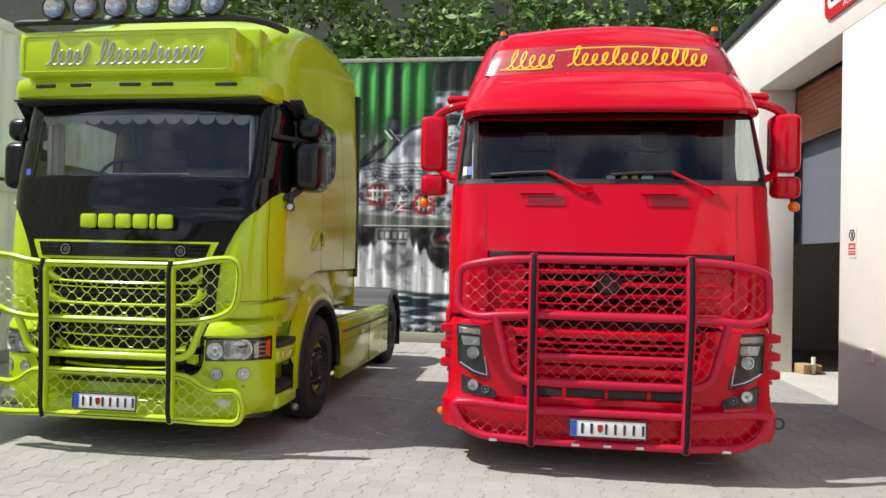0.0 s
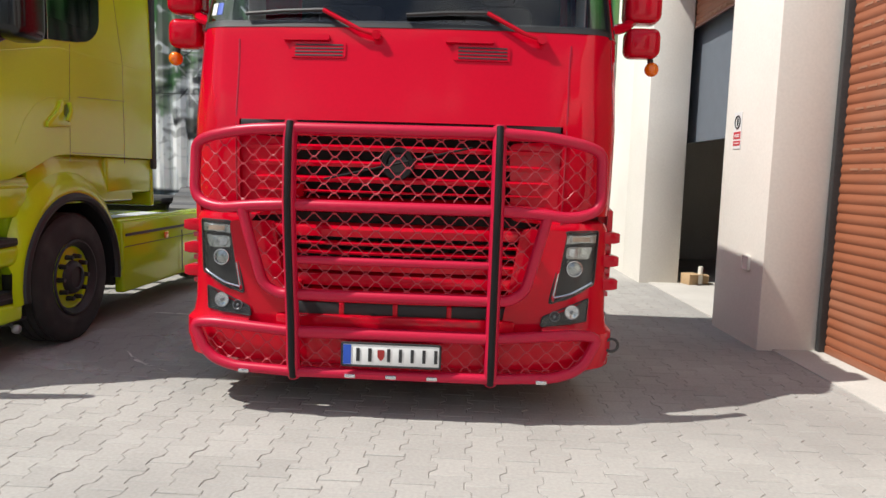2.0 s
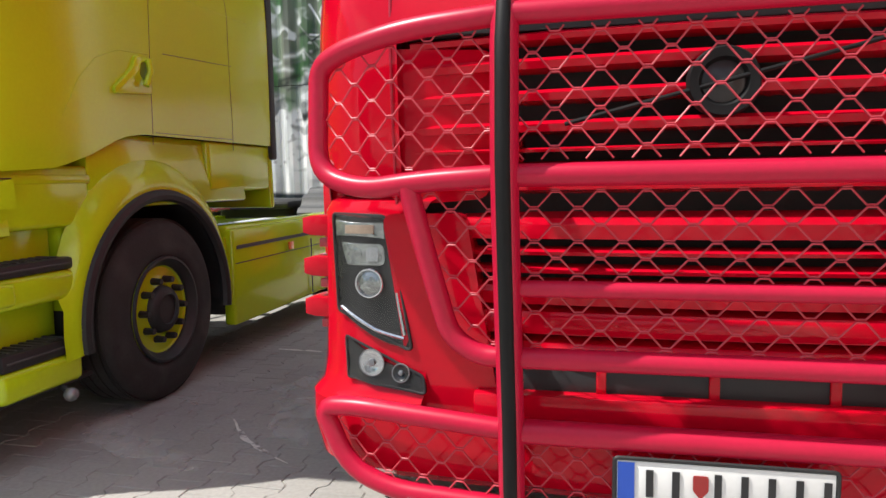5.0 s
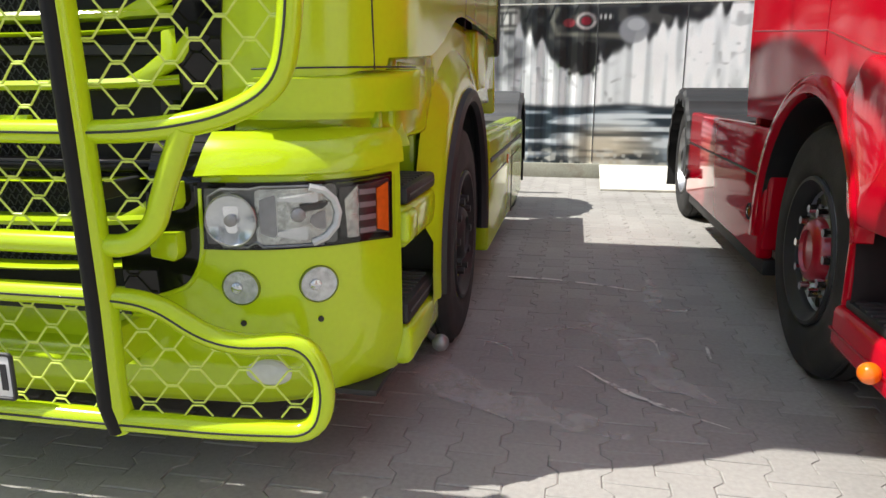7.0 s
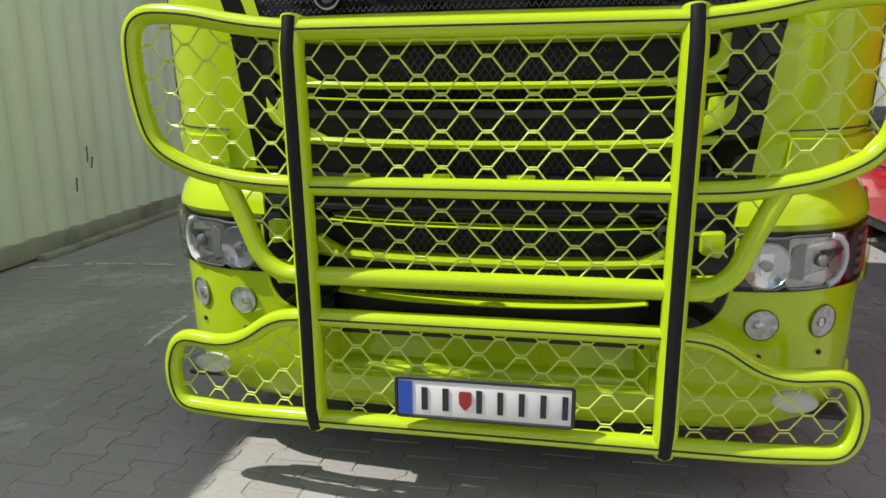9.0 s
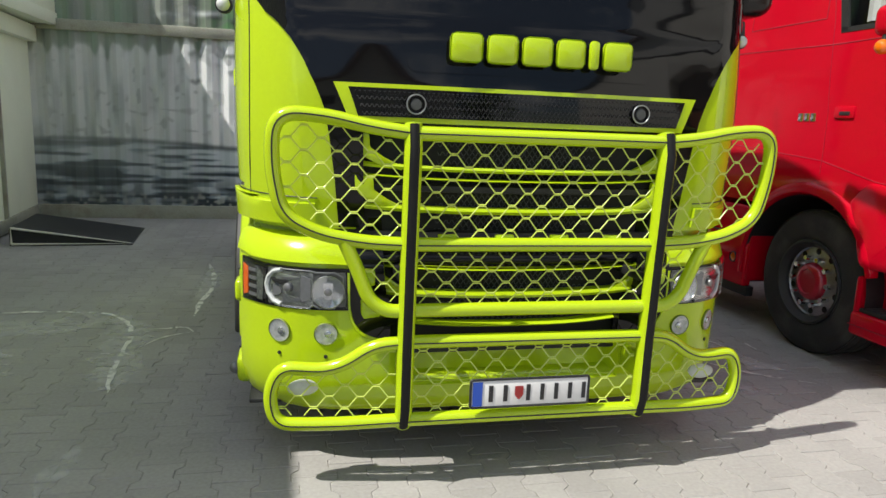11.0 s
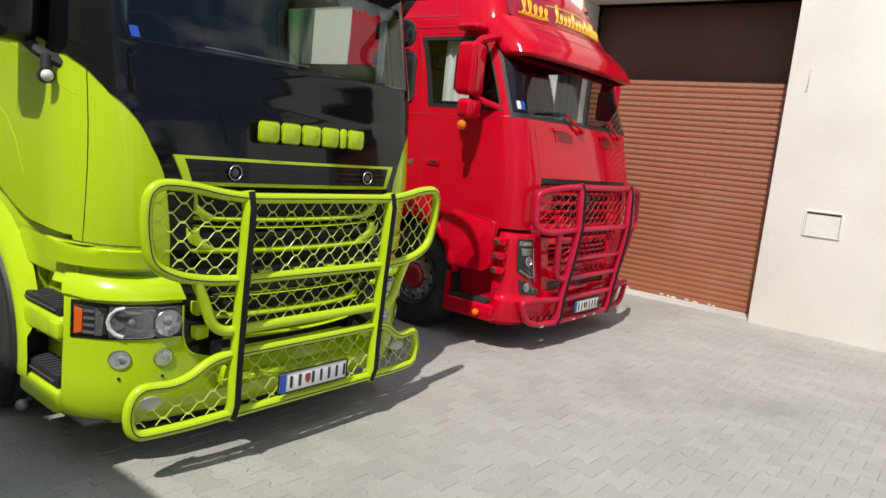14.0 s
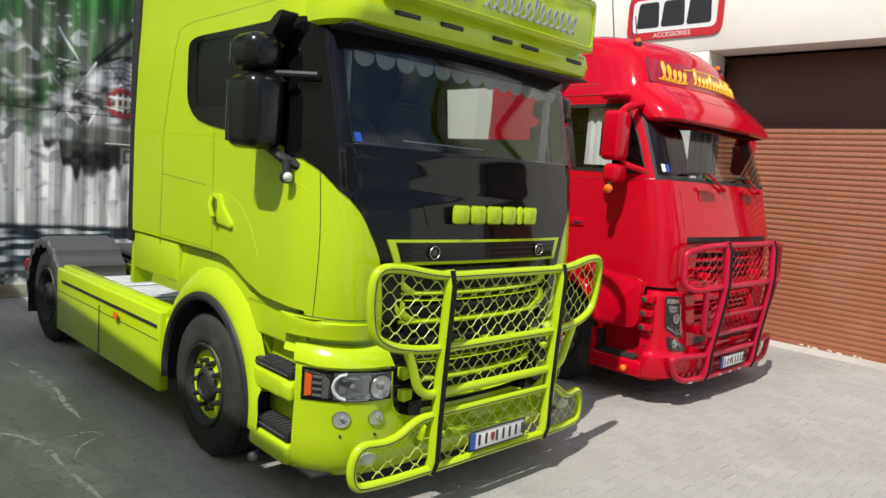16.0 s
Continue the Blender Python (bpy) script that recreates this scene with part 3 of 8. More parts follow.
def wheel(parent, x, y, outer, rim_mat, nut_mat, hub_mat, r=0.505, width=0.31, name="wheel", deep=0.10, ring_mat=None, holes=True):
    """outer: +1 or -1, the side that the rim faces. A tyre with grooves, a dished rim, hub and ten nuts."""
    m = Matrix.Translation((x, y, r - 0.006)) @ Matrix.Rotation(radians(90 if outer > 0 else -90), 4, "Z")
    # local -y faces outward
    w = width / 2
    prof = [(0.285, w - 0.05), (0.30, w - 0.01), (0.36, w), (0.43, w - 0.004), (0.475, w - 0.02), (0.495, w - 0.05)]
    for g in (0.09, 0.03, -0.03, -0.09):
        prof += [(r, g + 0.022), (r, g + 0.006), (r - 0.014, g + 0.005), (r - 0.014, g - 0.005), (r, g - 0.006), (r, g - 0.022)]
    prof += [(0.495, -w + 0.05), (0.475, -w + 0.02), (0.455, -w + 0.012), (0.43, -w + 0.004), (0.405, -w + 0.006), (0.36, -w), (0.325, -w + 0.002), (0.30, -w + 0.012), (0.285, -w + 0.03)]
    ty = part(name, lathe(prof, 56, m), RUBBER, parent, "black truck tyre with grooved tread")
    rim = lathe([(0.292, -w + 0.02), (0.288, -w + 0.005), (0.278, -w + 0.004), (0.268, -w + 0.03), (0.255, -w + deep * 0.6), (0.235, -w + deep), (0.16, -w + deep * 0.95), (0.135, -w + deep * 0.7), (0.13, -w + deep), (0.05, -w + deep), (0, -w + deep)], 48, m)
    rm = part("rim", rim, rim_mat, ty)
    if ring_mat:
        part("rim_flange", lathe([(0.298, -w + 0.010), (0.293, -w - 0.001), (0.28, -w - 0.002), (0.268, -w + 0.014), (0.250, -w + 0.03), (0.243, -w + 0.04), (0.243, -w + deep)], 48, m), ring_mat, ty)
    hub = lathe([(0.135, -w + deep * 0.9), (0.125, -w + 0.02), (0.11, -w + 0.005), (0.085, -w - 0.002), (0.08, -w + 0.012), (0, -w + 0.012)], 32, m)
    part("hub", hub, hub_mat, ty)
    for k in range(10):
        a = 2 * math.pi * k / 10
        c = m @ Vector((0.168 * math.cos(a), -w + deep * 0.95, 0.168 * math.sin(a)))
        e = m @ Vector((0.168 * math.cos(a), -w + deep * 0.95 - 0.058, 0.168 * math.sin(a)))
        part("wheel_nut", rod(c, e, 0.021, None, 8, 0.017), nut_mat, ty)
    for k in range(10 if holes else 0):
        a = 2 * math.pi * (k + 0.5) / 10
        c = m @ Vector((0.212 * math.cos(a), -w + deep - 0.004, 0.212 * math.sin(a)))
        e = m @ Vector((0.212 * math.cos(a), -w + deep + 0.01, 0.212 * math.sin(a)))
        part("hand_hole", rod(c, e, 0.022, None, 10), DARK_VOID, ty)
    return ty


def round_lamp(parent, c, d, r, name="lamp", label="", ring=BLACK_PLASTIC, depth=0.06, lens_mat=LENS, inner=LAMP_SILVER):
    """A round lamp at c facing d: housing ring, reflector bowl, bulb and lens."""
    q = Matrix.Translation(c) @ Vector(d).normalized().to_track_quat("Y", "Z").to_matrix().to_4x4()
    ho = part(name, lathe([(0, -depth), (r * 0.7, -depth), (r, -depth * 0.35), (r * 1.02, 0.004), (r * 0.93, 0.008), (r * 0.9, -0.004)], 28, q), ring, parent, label)
    part("reflector", lathe([(r * 0.9, -0.004), (r * 0.6, -depth * 0.5), (r * 0.2, -depth * 0.75), (0, -depth * 0.78)], 24, q), inner, ho)
    part("bulb", lathe([(0, -0.008), (r * 0.2, -0.012), (r * 0.25, -0.03), (r * 0.22, -depth * 0.7)], 14, q), inner, ho)
    part("lens", lathe([(r * 0.92, -0.002), (r * 0.7, 0.006), (r * 0.3, 0.011), (0, 0.012)], 24, q), lens_mat, ho)
    return ho


def ball_lamp(parent, c, r=0.03, mat=WHITE, stem=None, name="marker_lamp", label=""):
    bm = bmesh.new()
    bmesh.ops.create_uvsphere(bm, u_segments=16, v_segments=10, radius=r, matrix=Matrix.Translation(c))
    ob = part(name, bm, mat, parent, label)
    if stem:
        part("stem", rod(c, stem, r * 0.4), BLACK_PLASTIC, ob)
    return ob


def bull_bar(parent, paint, frames, posts, infills, depth, tube_r, wire, label, strip=STRIP_RUBBER, wire_paint=None, starts=None):
    """Tubular front guard. frames: rings or lines of (x, z); posts: x; infills: polygons of (x, z)."""
    bb = part("bull_bar", tube([(p[0], depth(*p), p[1]) for p in frames[0][0]], tube_r, frames[0][1], n=12), paint, parent, label)
    for fr, closed, *rr in frames[1:]:
        part("bar_tube", tube([(p[0], depth(*p), p[1]) for p in fr], rr[0] if rr else tube_r, closed, n=12), paint, bb)
    for x, z0, z1 in posts:
        zs = spread(z0, z1, 14)
        line = [(x, depth(x, z) - 0.012 + (0.03 if k in (0, 14) else 0), z) for k, z in enumerate(zs)]
        part("post", tube(line, 0.036, n=14, flat=1.15), paint, bb)
        part("rubber_strip", tube([(a, b - 0.03, c) for a, b, c in line], 0.0205, n=10), strip, bb, "black rubber strip")
    for i, poly in enumerate(infills):
        part("grating", mesh_infill(poly, lambda px, pz: depth(px, pz) + 0.006, **{**wire, **(starts(poly) if starts else {})}), wire_paint or paint, bb, "honeycomb wire grating")
    return bb


def lerp_poly(pts):
    return lambda z: float(np.interp(z, [p[0] for p in pts], [p[1] for p in pts]))


def mirror_x(poly):
    return [(-p[0], p[1]) for p in poly][::-1]


def strokes(parent, lines, y, r, mat, name, label, tilt=0.0, flat=0.35):
    """Flowing painted strokes: lines of (x, z) laid on a plane at y(x, z)."""
    for ln in lines:
        pts = fillet([(p[0], p[1]) for p in ln], 0.05, 4, closed=False) if len(ln) < 6 else ln
        part(name, tube([(p[0], y(p[0], p[1]), p[1]) for p in pts], r, n=6), mat, parent, label)


def script_word(x, z, h, n, rng, slant=0.3):
    """One flowing coil of a pen, with a taller loop here and there, that spells nothing."""
    line, w = [], h * 0.62
    tall = [1.45 if i == 0 else rng.choice((0.8, 0.85, 0.9, 1.25)) for i in range(n)]
    for i in range(n):
        for k in range(14):
            a = 2 * math.pi * k / 14
            hh = h * 0.5 * tall[i]
            zz = z + hh - hh * math.cos(a)
            line.append((x + (i + k / 14) * w + 0.42 * w * math.sin(a) + slant * (zz - z), zz))
    return [line], x + n * w


def deck_and_rear(parent, paint, y_skirt, axle, rail_mat, mud_mat, alu):
    """Frame rails, deck plates, fifth wheel, rear mudguards, lights and flaps behind a cab."""
    fr = part("chassis_rail", box((-0.46, 0.9, 0.55), (-0.38, axle + 0.95, 0.83), 0.01), rail_mat, parent, "painted steel frame rail")
    part("chassis_rail", box((0.38, 0.9, 0.55), (0.46, axle + 0.95, 0.83), 0.01), rail_mat, parent)
    for k in range(4):
        y = y_skirt[0] + 0.35 + k * 0.52
        part("crossmember", box((-0.38, y, 0.60), (0.38, y + 0.08, 0.76), 0.01), DARK_STEEL, fr)
    for k in range(3):
        for s in (-1, 1):
            y = y_skirt[0] + 0.12 + k * 0.62
            dp = part("deck_plate", box((min(s * 0.5, s * 1.12), y, 0.83), (max(s * 0.5, s * 1.12), y + 0.55, 0.85), 0.004), alu, parent, "ribbed aluminium deck plate")
            for q in range(6):
                part("rib", box((min(s * 0.54, s * 1.08), y + 0.05 + q * 0.08, 0.849), (max(s * 0.54, s * 1.08), y + 0.08 + q * 0.08, 0.858)), alu, dp)
    for s in (-1, 1):
        part("fuel_tank", box((min(s * 0.47, s * 1.10), y_skirt[0] + 0.05, 0.30), (max(s * 0.47, s * 1.10), y_skirt[1] - 0.1, 0.79), 0.05, seg=3), DARK_STEEL, parent)
    part("gearbox", box((-0.34, 1.0, 0.42), (0.34, 3.0, 0.80), 0.06), DARK_STEEL, parent)
    part("fifth_wheel", box((-0.48, axle - 0.42, 0.90), (0.48, axle + 0.42, 1.0), 0.06), DARK_STEEL, parent, "greasy steel coupling plate")
    part("coupling_mount", box((-0.44, axle - 0.2, 0.80), (0.44, axle + 0.2, 0.905), 0.02), DARK_STEEL, parent)
    part("axle", rod((-1.0, axle, 0.5), (1.0, axle, 0.5), 0.09), DARK_STEEL, parent)
    bm = bmesh.new()
    bmesh.ops.create_uvsphere(bm, u_segments=16, v_segments=10, radius=0.24, matrix=Matrix.Translation((0, axle, 0.5)))
    part("differential", bm, DARK_STEEL, parent)
    for s in (-1, 1):
        rows = []
        for k in range(41):
            a = radians(-8 + 196 * k / 40)
            rr = 0.60 + (0.03 if k % 4 in (1, 2) else 0)
            rows.append([(s * xx, axle - math.cos(a) * (rr - dr), 0.5 + math.sin(a) * (rr - dr)) for xx, dr in ((0.58, 0.05), (0.60, 0.0), (0.9, 0), (1.19, 0.0), (1.215, 0.02), (1.215, 0.09))])
        part("rear_mudguard", grid_mesh(rows), mud_mat, parent, "ribbed black plastic mudguard", sharp=25)
        part("mud_flap", box((min(s * 0.62, s * 1.2), axle + 0.585, 0.2), (max(s * 0.62, s * 1.2), axle + 0.60, 0.62), 0.004), RUBBER, parent)
        lamp = part("tail_lamp", box((min(s * 0.7, s * 1.15), axle + 0.9, 0.62), (max(s * 0.7, s * 1.15), axle + 0.97, 0.76), 0.02), RED_LENS, parent)
        part("lamp_bracket", box((min(s * 0.38, s * 0.75), axle + 0.87, 0.64), (max(s * 0.38, s * 0.75), axle + 0.92, 0.74)), DARK_STEEL, lamp)


def cab_inside(parent, w, y0, y1, floor, dash_z, curtain=None):
    """Dark cab interior: lining, dashboard, steering wheel and two seats."""
    li = part("cab_lining", box((-w, y1 - 0.05, floor), (w, y1, dash_z + 1.1)), DARK_VOID, parent, "dark cab lining")
    part("cab_floor", box((-w, y0, floor), (w, y1, floor + 0.03)), DARK_VOID, li)
    dash = [(y0, dash_z - 0.35), (y0, dash_z - 0.02), (y0 + 0.08, dash_z), (y0 + 0.32, dash_z + 0.02), (y0 + 0.45, dash_z - 0.06), (y0 + 0.45, dash_z - 0.35)]
    part("dashboard", prism(fillet(dash, 0.03, 3), w * 2 - 0.02, Matrix.Translation((-w + 0.01, 0, 0)) @ Matrix(((0, 1, 0, 0), (1, 0, 0, 0), (0, 0, 1, 0), (0, 0, 0, 1)))), GREY_PLASTIC, parent, "dark grey dashboard")
    ring = [(-0.55 + 0.22 * math.cos(a), y0 + 0.52 + 0.12 * math.sin(a) * 0.6, dash_z + 0.05 + 0.19 * math.sin(a)) for a in spread(0, 2 * math.pi, 24)[:-1]]
    part("steering_wheel", tube(ring, 0.016, True, n=8), BLACK_PLASTIC, parent)
    for sx in (-0.55, 0.55):
        st = part("seat", box((sx - 0.25, y0 + 0.75, floor + 0.35), (sx + 0.25, y0 + 1.25, floor + 0.52), 0.06), SEAT, parent, "dark cloth seat")
        part("seat_back", box((sx - 0.25, y0 + 1.2, floor + 0.45), (sx + 0.25, y0 + 1.35, dash_z + 0.42), 0.06), SEAT, st)
        part("headrest", box((sx - 0.13, y0 + 1.22, dash_z + 0.44), (sx + 0.13, y0 + 1.33, dash_z + 0.62), 0.05), SEAT, st)


# ---- lime tractor unit ----
def lime_tractor():
    T = thing("lime_tractor_unit", "bright lime green tractor unit with honeycomb front guard", "truck", (-2.938, 5.6, 0))
    cab = Shell([(1.08, 1.20, 0.06, 0.05, 0.34, 0.44), (1.25, 1.215, 0.03, 0.05, 0.34, 0.44), (1.60, 1.225, 0.015, 0.06, 0.34, 0.44), (1.95, 1.225, 0.055, 0.07, 0.30, 0.40), (2.10, 1.225, 0.12, 0.075, 0.26, 0.36),
                 (2.62, 1.21, 0.235, 0.08, 0.24, 0.34), (2.70, 1.205, 0.25, 0.08, 0.24, 0.34), (3.00, 1.19, 0.26, 0.08, 0.26, 0.36), (3.30, 1.18, 0.34, 0.09, 0.28, 0.40), (3.50, 1.16, 0.50, 0.12, 0.30, 0.50), (3.62, 1.125, 0.85, 0.16, 0.32, 0.5), (3.70, 1.06, 1.35, 0.2, 0.32, 0.5), (3.73, 0.98, 1.7, 0.2, 0.3, 0.4)], 2.88, 0.09)
    us_a, us_b = cab.uy(0.62, 2.4), cab.uy(1.78, 2.4)
    zs = sorted(set([1.08, 1.16, 1.25, 1.4, 1.495, 1.6, 1.8, 1.95, 2.02, 2.06, 2.16, 2.26, 2.37, 2.48, 2.60, 2.7, 2.78, 2.85, 3.0, 3.15, 3.3, 3.4, 3.5, 3.56, 3.62, 3.67, 3.70, 3.73]))
    ww = 1.12
    body = cab.body(us_with(-ww, ww, 0.82, -0.82, *[q * (2.0 + 0.03 * k) for k in range(16) for q in (-1, 1)], us_a, us_b, -us_a, -us_b), zs, [(-0.82, 0.82, 1.0, 1.495), (-ww, ww, 2.06, 2.60), (us_a, us_b, 2.26, 2.70), (-us_b, -us_a, 2.26, 2.70)], floor=lambda u: float(np.interp(cab.at(u, 1.3).y, [0.24, 0.30, 0.75, 0.95, 1.2, 1.35, 3.0], [1.08, 1.245, 1.27, 1.33, 1.43, 1.45, 1.45])) if u > 1.6 else 1.08)
    C = part("cab_shell", body, LIME, T, "glossy lime green painted cab", sharp=30)
    # rear wall trim and black cab seal
    for s in (-1, 1):
        part("rear_seal", box((min(s * 1.15, s * 1.235), 2.84, 1.35), (max(s * 1.15, s * 1.235), 2.93, 3.35), 0.02), BLACK_PLASTIC, C)
    part("rear_wall", box((-1.16, 2.83, 1.0), (1.16, 2.90, 3.3), 0.02), LIME, C)
    # black glossy front mask with a flowing edge
    mask = [(-1.95, 2.035), (-1.72, 2.025), (-1.52, 2.0), (-1.36, 1.965), (-1.24, 1.92), (-1.13, 1.85), (-1.05, 1.77), (-0.99, 1.68), (-0.955, 1.58), (-0.94, 1.49)]
    mask = mask + [(-a, b) for a, b in mask[::-1]]
    for s in (-1, 1):
        part("mask_leg", cab.patch([(s * 0.78, 1.50), (s * 0.94, 1.50), (s * 0.915, 1.3), (s * 0.905, 1.09), (s * 0.78, 1.09)], 0.0078, 0.05, 10, 6), BLACK_GLOSS, C, "glossy black grille leg")
    part("front_mask", cab.patch(mask, 0.008, 0.02, 44, 34), BLACK_GLOSS, C, "glossy black front mask")
    bm = bmesh.new()
    for u0, u1, z0, z1 in ((-1.98, 1.98, 2.025, 2.075), (-1.98, 1.98, 2.585, 2.75), (-1.98, -1.10, 2.07, 2.59), (1.10, 1.98, 2.07, 2.59)):
        cab.patch([(u0, z0), (u1, z0), (u1, z1), (u0, z1)], 0.006, 0.03, 6, 24, bm)
    part("windscreen_surround", bm, BLACK_GLOSS, C, "glossy black pillars and window band")
    part("windscreen", cab.patch(fillet([(-1.13, 2.06), (1.13, 2.06), (1.13, 2.60), (-1.13, 2.60)], 0.03, 3), 0.012, 0.004, 12, 24), GLASS, C, "dark tinted windscreen").visible_shadow = False
    for s in (-1, 1):
        # one rounded black band round the pane, from the screen pillar to behind the door glass
        band = fillet([(1.90, 2.031), (cab.uy(0.51, 2.04), 2.037), (cab.uy(1.2, 2.1), 2.105), (cab.uy(1.72, 2.2), 2.17), (cab.uy(1.89, 2.3), 2.30), (cab.uy(1.92, 2.7), 2.753), (cab.uy(0.40, 2.7), 2.757), (1.90, 2.745)], [0, 0.05, 0.1, 0.12, 0.16, 0.10, 0.0, 0.0], 7)
        bm = bmesh.new()
        for axis, lim, up in ((1, 2.265, False), (1, 2.695, True), (0, us_a + 0.01, False), (0, us_b - 0.01, True)):
            q = cut_poly([tuple(p) for p in band], axis, lim, up)
            if axis == 0:
                q = cut_poly(cut_poly(q, 1, 2.255, True), 1, 2.705, False)
            cab.patch([(s * a, b) for a, b in q], 0.007, 0.02, 12, 12, bm)
        part("side_window_band", bm, BLACK_GLOSS, C)
        part("side_window", cab.patch([(s * us_a, 2.26), (s * us_b, 2.26), (s * us_b, 2.70), (s * us_a, 2.70)], 0.004, 0.004, 4, 6), GLASS_SIDE, C, "dark side window").visible_shadow = False
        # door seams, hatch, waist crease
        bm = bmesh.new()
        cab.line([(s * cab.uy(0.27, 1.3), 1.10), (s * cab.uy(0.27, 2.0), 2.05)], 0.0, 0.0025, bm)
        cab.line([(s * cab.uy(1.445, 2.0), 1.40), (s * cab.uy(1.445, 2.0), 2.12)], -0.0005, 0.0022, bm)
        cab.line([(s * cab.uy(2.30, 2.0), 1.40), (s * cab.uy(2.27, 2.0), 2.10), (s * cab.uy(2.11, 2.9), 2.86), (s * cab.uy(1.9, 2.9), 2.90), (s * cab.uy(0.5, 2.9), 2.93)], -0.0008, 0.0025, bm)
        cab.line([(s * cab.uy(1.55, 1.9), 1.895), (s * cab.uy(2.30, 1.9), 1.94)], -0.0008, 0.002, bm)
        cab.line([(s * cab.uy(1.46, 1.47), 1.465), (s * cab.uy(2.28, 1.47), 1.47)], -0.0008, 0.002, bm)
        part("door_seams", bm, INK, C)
        bm = bmesh.new()
        cab.line([(s * cab.uy(0.3, 1.93), 1.93), (s * cab.uy(1.3, 2.07), 2.07), (s * cab.uy(2.55, 2.1), 2.10)], -0.0045, 0.006, bm)
        cab.line([(s * cab.uy(0.79, 1.5), 1.50), (s * cab.uy(0.90, 1.6), 1.68), (s * cab.uy(1.02, 1.8), 1.79), (s * cab.uy(1.18, 1.8), 1.855), (s * cab.uy(1.42, 1.8), 1.87)], -0.0062, 0.008, bm)
        part("door_crease", bm, LIME, C)
        # pull handle
        side = Matrix(((0, -s, 0, 0), (1, 0, 0, 0), (0, 0, 1, 0), (0, 0, 0, 1)))
        hd = part("door_handle", prism(fillet([(1.43, 1.85), (1.30, 1.85), (1.27, 1.78), (1.13, 1.67), (1.13, 1.635), (1.42, 1.66)], 0.025, 4), 0.05, Matrix.Translation((s * 1.245, 0, 0)) @ side, 0.008), LIME, C, "lime pull handle")
        # the recess is a flat patch, its shade given by the darker lime
        part("handle_recess", prism(fillet([(1.405, 1.82), (1.335, 1.82), (1.32, 1.75), (1.385, 1.70)], 0.02, 4), 0.006, Matrix.Translation((s * 1.248, 0, 0)) @ side), LIME_SHADED, hd)
        part("handle_grip", tube([(s * 1.262, 1.375, 1.83), (s * 1.278, 1.365, 1.77), (s * 1.272, 1.33, 1.695)], 0.017, n=8), LIME, hd)
        # corner deflector panel under the pillar
        part("corner_flap", cab.patch([(s * 1.02, 1.10), (s * 1.95, 1.10), (s * 1.95, 1.22), (s * 1.02, 1.20)], 0.02, 0.03, 6, 14), LIME, C)
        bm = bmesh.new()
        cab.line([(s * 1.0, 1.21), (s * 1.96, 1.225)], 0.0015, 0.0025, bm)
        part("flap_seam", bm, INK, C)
    # six plain blocks where the raised maker's letters stand
    bars(C, 0.05, 0.012, 1.845, 0.80, 0.12, [(5.4, 1), (0.7, 0), (5.2, 1), (0.7, 0), (5.2, 1), (0.7, 0), (5, 1), (0.7, 0), (1.8, 1), (0.7, 0), (5.2, 1)], LIME, 0.035, "raised_badge", "raised lime badge blocks")
    part("badge_plinth", cab.patch(fillet([(-0.56, 1.74), (0.62, 1.74), (0.66, 1.94), (-0.60, 1.94)], 0.03, 3), 0.012, 0.015, 10, 12), BLACK_GLOSS, C)
    # slim upper air intake with lime surround
    quad = lambda t, zt, l, zl: [(-cab.ux(t, zt), zt), (cab.ux(t, zt), zt), (cab.ux(l, zl), zl), (-cab.ux(l, zl), zl)]
    F = part("upper_intake", cab.patch(quad(0.81, 1.685, 0.745, 1.535), 0.022, 0.03, 10, 24), LIME, C, "lime framed slim air intake")
    part("intake_recess", cab.patch(quad(0.75, 1.668, 0.71, 1.555), 0.025, 0.008, 8, 20), BLACK_GLOSS, F)
    part("intake_mesh", mesh_infill([(-0.73, 1.662), (0.73, 1.662), (0.695, 1.56), (-0.695, 1.56)], lambda x, z: cab.off(cab.ux(x, z), z, 0.027).y, p=0.02, amp=0.005, r=0.0014), BLACK_PLASTIC, F)
    for s in (-1, 1):
        ex, ey = s * 0.5 + 0.02, cab.off(cab.ux(0.5, 1.6), 1.6, 0.03).y
        q = Matrix.Translation((ex, ey, 1.61)) @ Matrix.Rotation(radians(180), 4, "Z")
        em = part("round_emblem", lathe([(0.036, -0.02), (0.043, 0.004), (0.04, 0.012), (0.031, 0.010), (0.029, 0.004), (0.0, 0.006)], 24, q), BLACK_GLOSS, F, "small dark disc emblem")
        part("emblem_ring", tube([(ex + 0.039 * math.cos(a), ey - 0.012, 1.61 + 0.039 * math.sin(a)) for a in spread(0, 2 * math.pi, 24)[:-1]], 0.003, True, n=6), STEEL, em)
        part("emblem_disc", lathe([(0.024, 0.0), (0.022, 0.011), (0.0, 0.012)], 20, q), GREY_PLASTIC, em)
    # main grille
    G = part("grille", box((-0.80, 0.10, 0.50), (0.80, 0.14, 1.50), 0.01), DARK_VOID, T, "dark grille with lime slats")
    gy = lambda x: 0.035 + 0.07 * (x / 0.8) ** 2
    for z, hw, th in ((1.49, 0.80, 0.016), (1.345, 0.74, 0.011), (1.30, 0.72, 0.004), (1.168, 0.72, 0.013), (0.91, 0.66, 0.004), (0.797, 0.64, 0.013), (0.66, 0.52, 0.007)):
        xs = spread(-hw, hw, 20)
        rows = [[(x, gy(x) + dy, z + dz + 0.02 * (abs(x) / hw) ** 3) for x in xs] for dy, dz in ((0.05, th), (-0.012, th * 0.9), (-0.02, 0), (-0.012, -th), (0.05, -th * 1.4))]
        part("slat", grid_mesh(rows), LIME, G, sharp=40)
